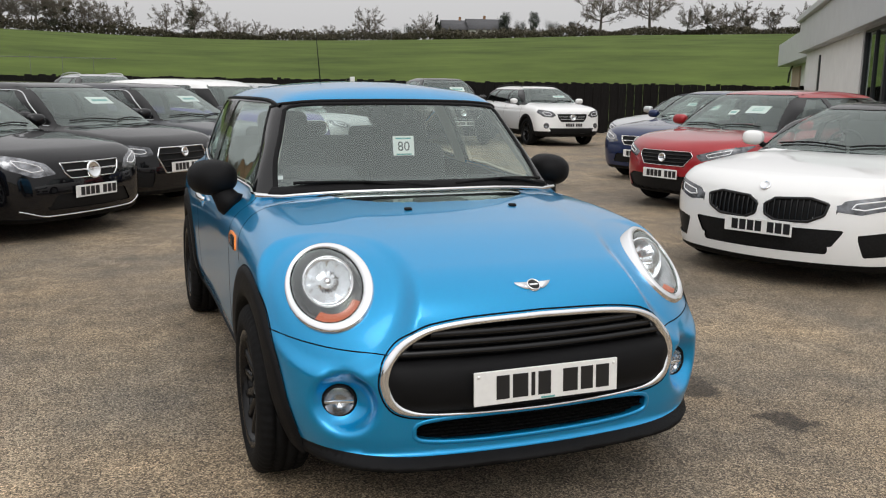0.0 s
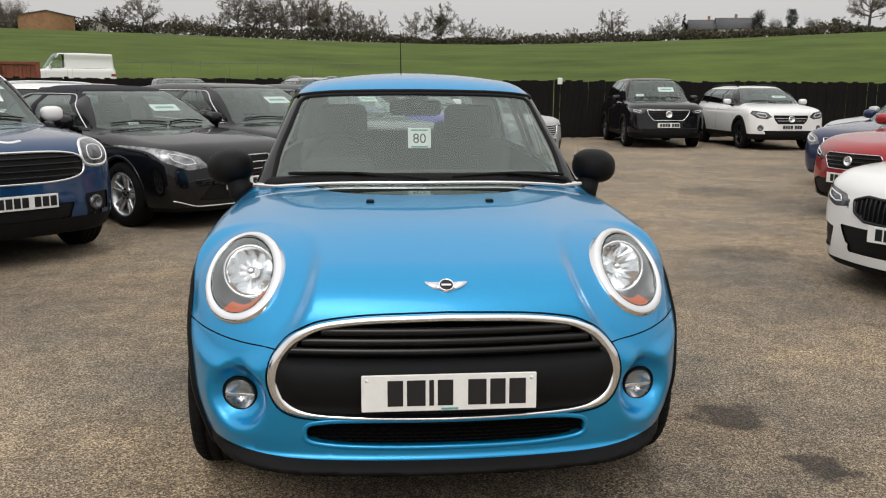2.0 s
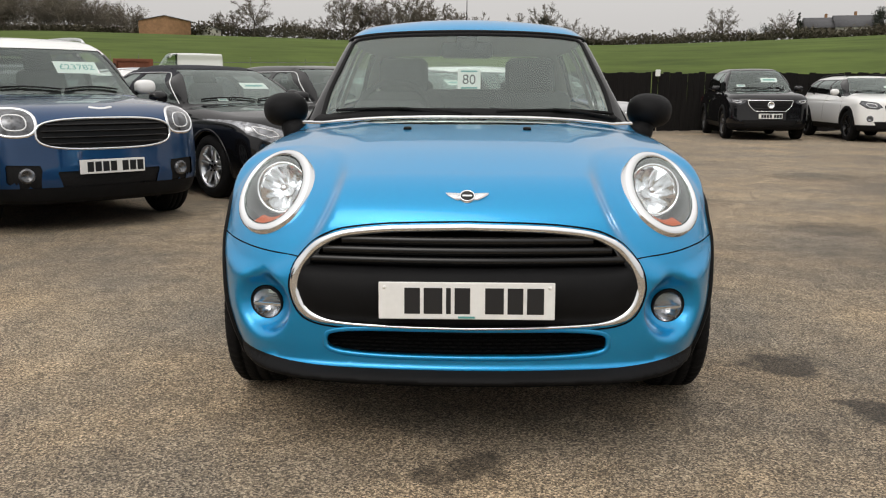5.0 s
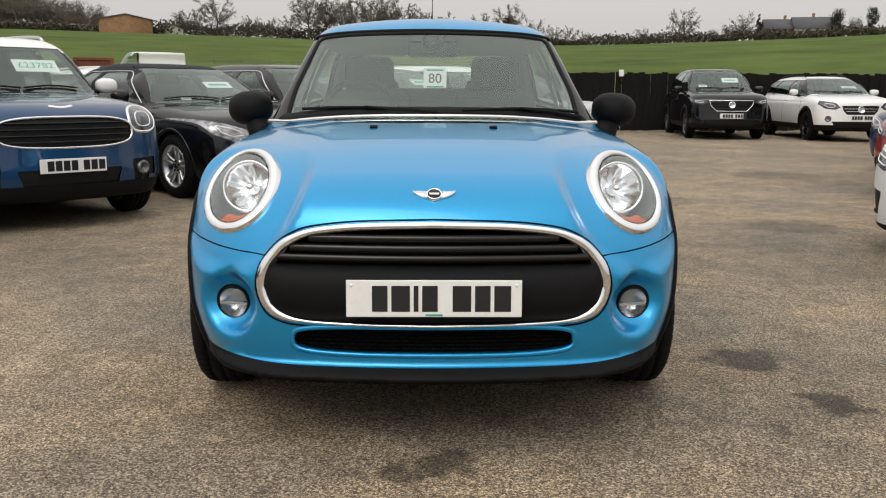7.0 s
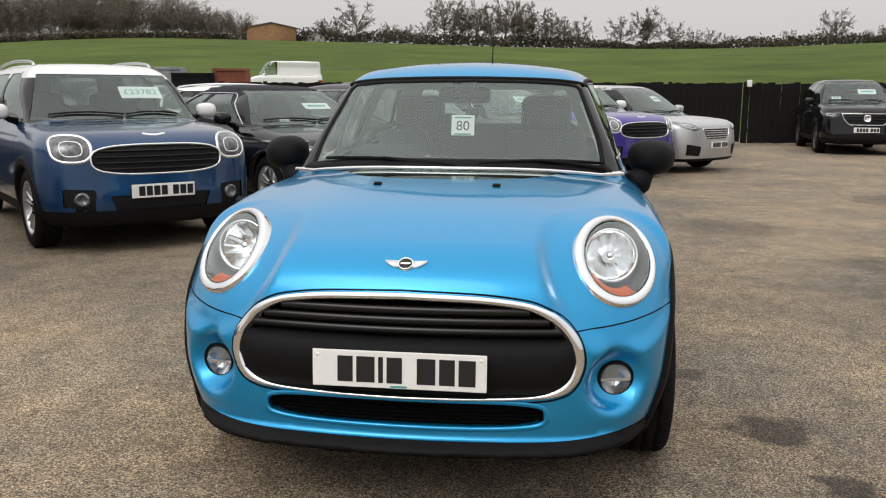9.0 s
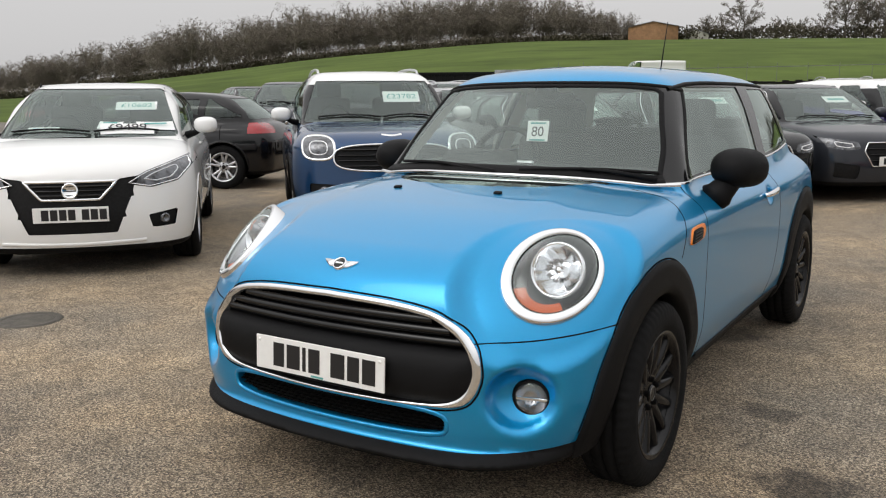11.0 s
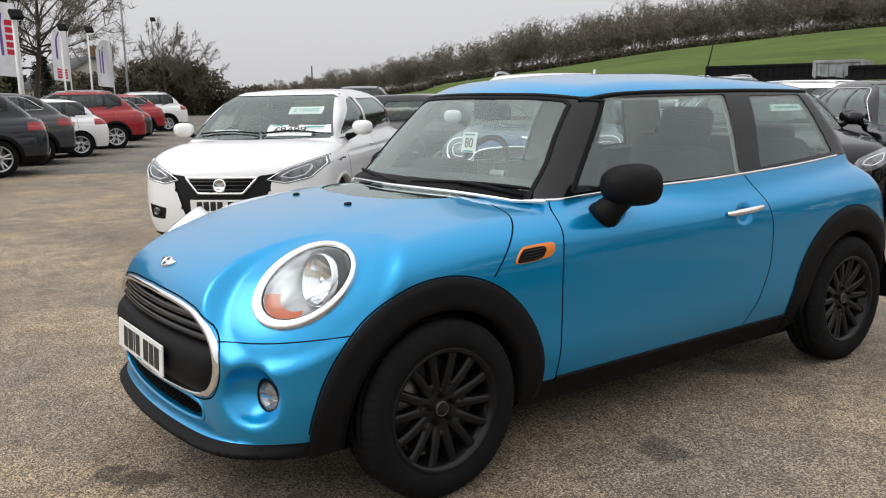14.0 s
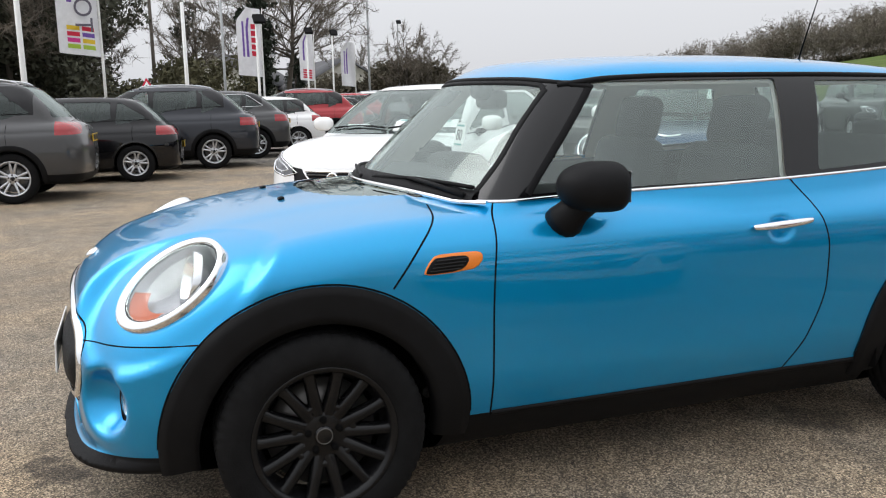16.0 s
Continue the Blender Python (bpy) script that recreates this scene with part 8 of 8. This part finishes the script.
# trees and shrubs by the road
for i, (b, r, hgt, lf, nm) in enumerate([(80.2, 56, 13.5, 0, "large spreading leafless tree by the road"), (72.6, 74, 8.6, 0, "bushy leafless tree at the end of the yard"), (71.0, 76, 7.4, 0, "bushy leafless tree at the end of the yard"), (92.5, 50, 11, 14, "ivy-grown tree by the road"), (96.5, 44, 12, 14, "ivy-grown tree by the road"), (93.8, 58, 10, 8, "leafless tree by the road"), (86.0, 66, 11, 4, "leafless tree by the road"), (75.8, 90, 8, 0, "slender leafless tree by the road"), (77.6, 95, 8, 0, "slender leafless tree by the road"), (99.5, 48, 12, 12, "ivy-grown tree by the road")]):
    x, y = at_bearing(b, r, E1)
    plant_tree(x, y, hgt, 211 + i, nm, leaf=lf, limbs=24 if hgt > 13 else 16, subs=16 if hgt > 13 else 13, twigs=24, broad=0.52 if hgt > 13 else 0.44 if hgt < 7.5 else 0.34, base=0.12 if hgt < 7.5 else 0.2, fine=0.0011 if hgt > 13 else 0.0016, thick=0.013)
x, y = at_bearing(82.2, 52, E1)
conifer(x, y, 9.5, 1.35, 301, "tall narrow dark cypress by the road", 0.0, False)
x, y = at_bearing(79.8, 60, E1)
conifer(x, y, 4.6, 1.5, 302, "small dark conifer by the road", 0.0)
rng0 = np.random.default_rng(8)
spots, olive = [], []
for b in np.arange(84.5, 112, 0.5):
    r = 47 + 5 * rng0.uniform(-1, 1)
    x, y = at_bearing(b, r, E1)
    hgt = (3.6 if b < 88 else 2.6 if b < 91.3 else 9.0) * rng0.uniform(0.7, 1.15)
    for k in range(6):
        (spots if b >= 91.3 else olive).append((x + rng0.normal(0, 1.2), y + rng0.normal(0, 0.8), hgt * (0.08 + 0.15 * k), 1.3 if b >= 91.3 else 0.8))
scrub_mass("olive_scrub", "brown-green scrub along the road", olive, material("olive_scrub", (0.085, 0.080, 0.040), 0.95, vary=0.4, scale=0.6), 0.13, 260, 0.9)
scrub_mass("evergreen_belt", "dark evergreen shrubs and ivy along the road", spots, IVY, 0.15, 240)
spots = []
for b in np.arange(66.5, 79, 0.3):
    x, y = at_bearing(b, 78 + 3 * rng0.uniform(-1, 1), E1)
    hgt = (5.6 if 69.5 < b < 74.5 else 3.8 if b >= 74.5 else 1.8) * rng0.uniform(0.7, 1.1)
    for k in range(3):
        spots.append((x + rng0.normal(0, 0.8), y + rng0.normal(0, 0.8), hgt * (0.15 + 0.27 * k), 1.35))
scrub_mass("scrub", "brown leafless scrub at the end of the yard", spots, BRUSH, 0.17, 380)
spots = []
for b in np.arange(79.5, 88, 0.4):
    x, y = at_bearing(b, 56 + rng0.uniform(-1, 1), E1)
    spots.append((x, y, 0.8, 1.0))
scrub_mass("low_hedge", "clipped green hedge along the road", spots, material("hedge_green", (0.05, 0.075, 0.02), 0.9, vary=0.4, scale=1.0), 0.10, 260)
for b, r, w, e, rr, tn in ((77.6, 92, 9, 3.0, 5.6, 95), (83.6, 96, 10, 3.4, 6.4, 60)):
    x, y = at_bearing(b, r, E1)
    gabled("house", x, y, tn, w, 10, e, rr, PALEWALL, SLATE, "pale gabled house with slate roof by the road", True)

# steel boxes beyond the fence
RUST = material("rust_red_steel", (0.20, 0.065, 0.035), 0.8, 0.1, vary=0.35, scale=1.2, bump=0.3, bump_scale=6)
GREYBOX = material("grey_painted_steel", (0.30, 0.31, 0.32), 0.6, 0.2, vary=0.5, scale=1.6)


def steel_box(x, y, w, d, h, z, turn, mat, label, opening=False):
    """A container with corner posts and upright ribs along its sides."""
    box = thing("container", pose(x, y, z, 0, 0, turn), label, "container")
    part("shell", rbox(w - 0.1, d - 0.1, h - 0.08, 0.01, 1, pose(0, 0, h / 2)), mat, box)
    for i in range(int(w / 0.28)):
        part("rib", rbox(0.12, 0.05, h - 0.3, 0.01, 1, pose(-w / 2 + 0.25 + 0.28 * i, -d / 2 + 0.04, h / 2)), mat, box)
    for sx in (1, -1):
        part("corner_post", rbox(0.14, 0.14, h, 0.01, 1, pose(sx * (w / 2 - 0.07), -d / 2 + 0.07, h / 2)), mat, box)
    for zz in (0.06, h - 0.06):
        part("rail", rbox(w - 0.28, 0.1, 0.12, 0.01, 1, pose(0, -d / 2 + 0.05, zz)), mat, box)
    if opening:
        part("hatch", rbox(w * 0.5, 0.04, 0.5, 0.01, 1, pose(0, -d / 2 - 0.02, h - 0.75)), GREYBOX, box, "pale panel")
    return box


steel_box(-19.6, 33.0, 5.2, 2.4, 2.30, 0, 22, CLAD, "long dark container standing beyond the fence")
steel_box(-16.4, 33.0, 1.9, 2.2, 2.35, 0, 18, GREYBOX, "grey painted steel box beyond the fence")
steel_box(-14.8, 32.6, 1.7, 2.2, 2.10, 0, 18, CLAD, "black steel cabin with a pale panel", True)
steel_box(-13.5, 33.4, 1.5, 2.2, 2.30, 0, 18, RUST, "rust-red steel container beyond the fence")

# paper price sheets lying on the white hatchback's windscreen

for wd, ht, x, y, z, rz, words in ((0.42, 0.15, 0.30, 0.995, 1.058, 8, "£9499"), (0.20, 0.10, 0.16, 1.06, 1.085, -12, ""), (0.30, 0.12, 0.52, 1.08, 1.075, 14, "")):
    sheet = thing("price_sheet", pose(-3.90, 1.82, 0, 0, 0, 45) @ pose(x, y, z, -57, 0, rz), "white paper price sheet lying on the windscreen", "price sheet")
    bm = bmesh.new()
    bmesh.ops.create_grid(bm, x_segments=8, y_segments=3, size=0.5)
    for q in bm.verts:
        q.co = Vector((q.co.x * wd, 0.004 * math.sin(5 * q.co.x + 2 * q.co.y), q.co.y * ht))
    bmesh.ops.solidify(bm, geom=bm.faces[:], thickness=0.0015)
    part("paper", bm, PAPER, sheet)
    if words:
        text_on(words, (0, -0.012, 0), 0.125, INK, sheet, (90, 0, 0), "price")
    else:
        part("print_bar", rbox(wd * 0.6, 0.001, 0.02, 0, 1, pose(0, -0.016, 0.01)), TEALINK, sheet)
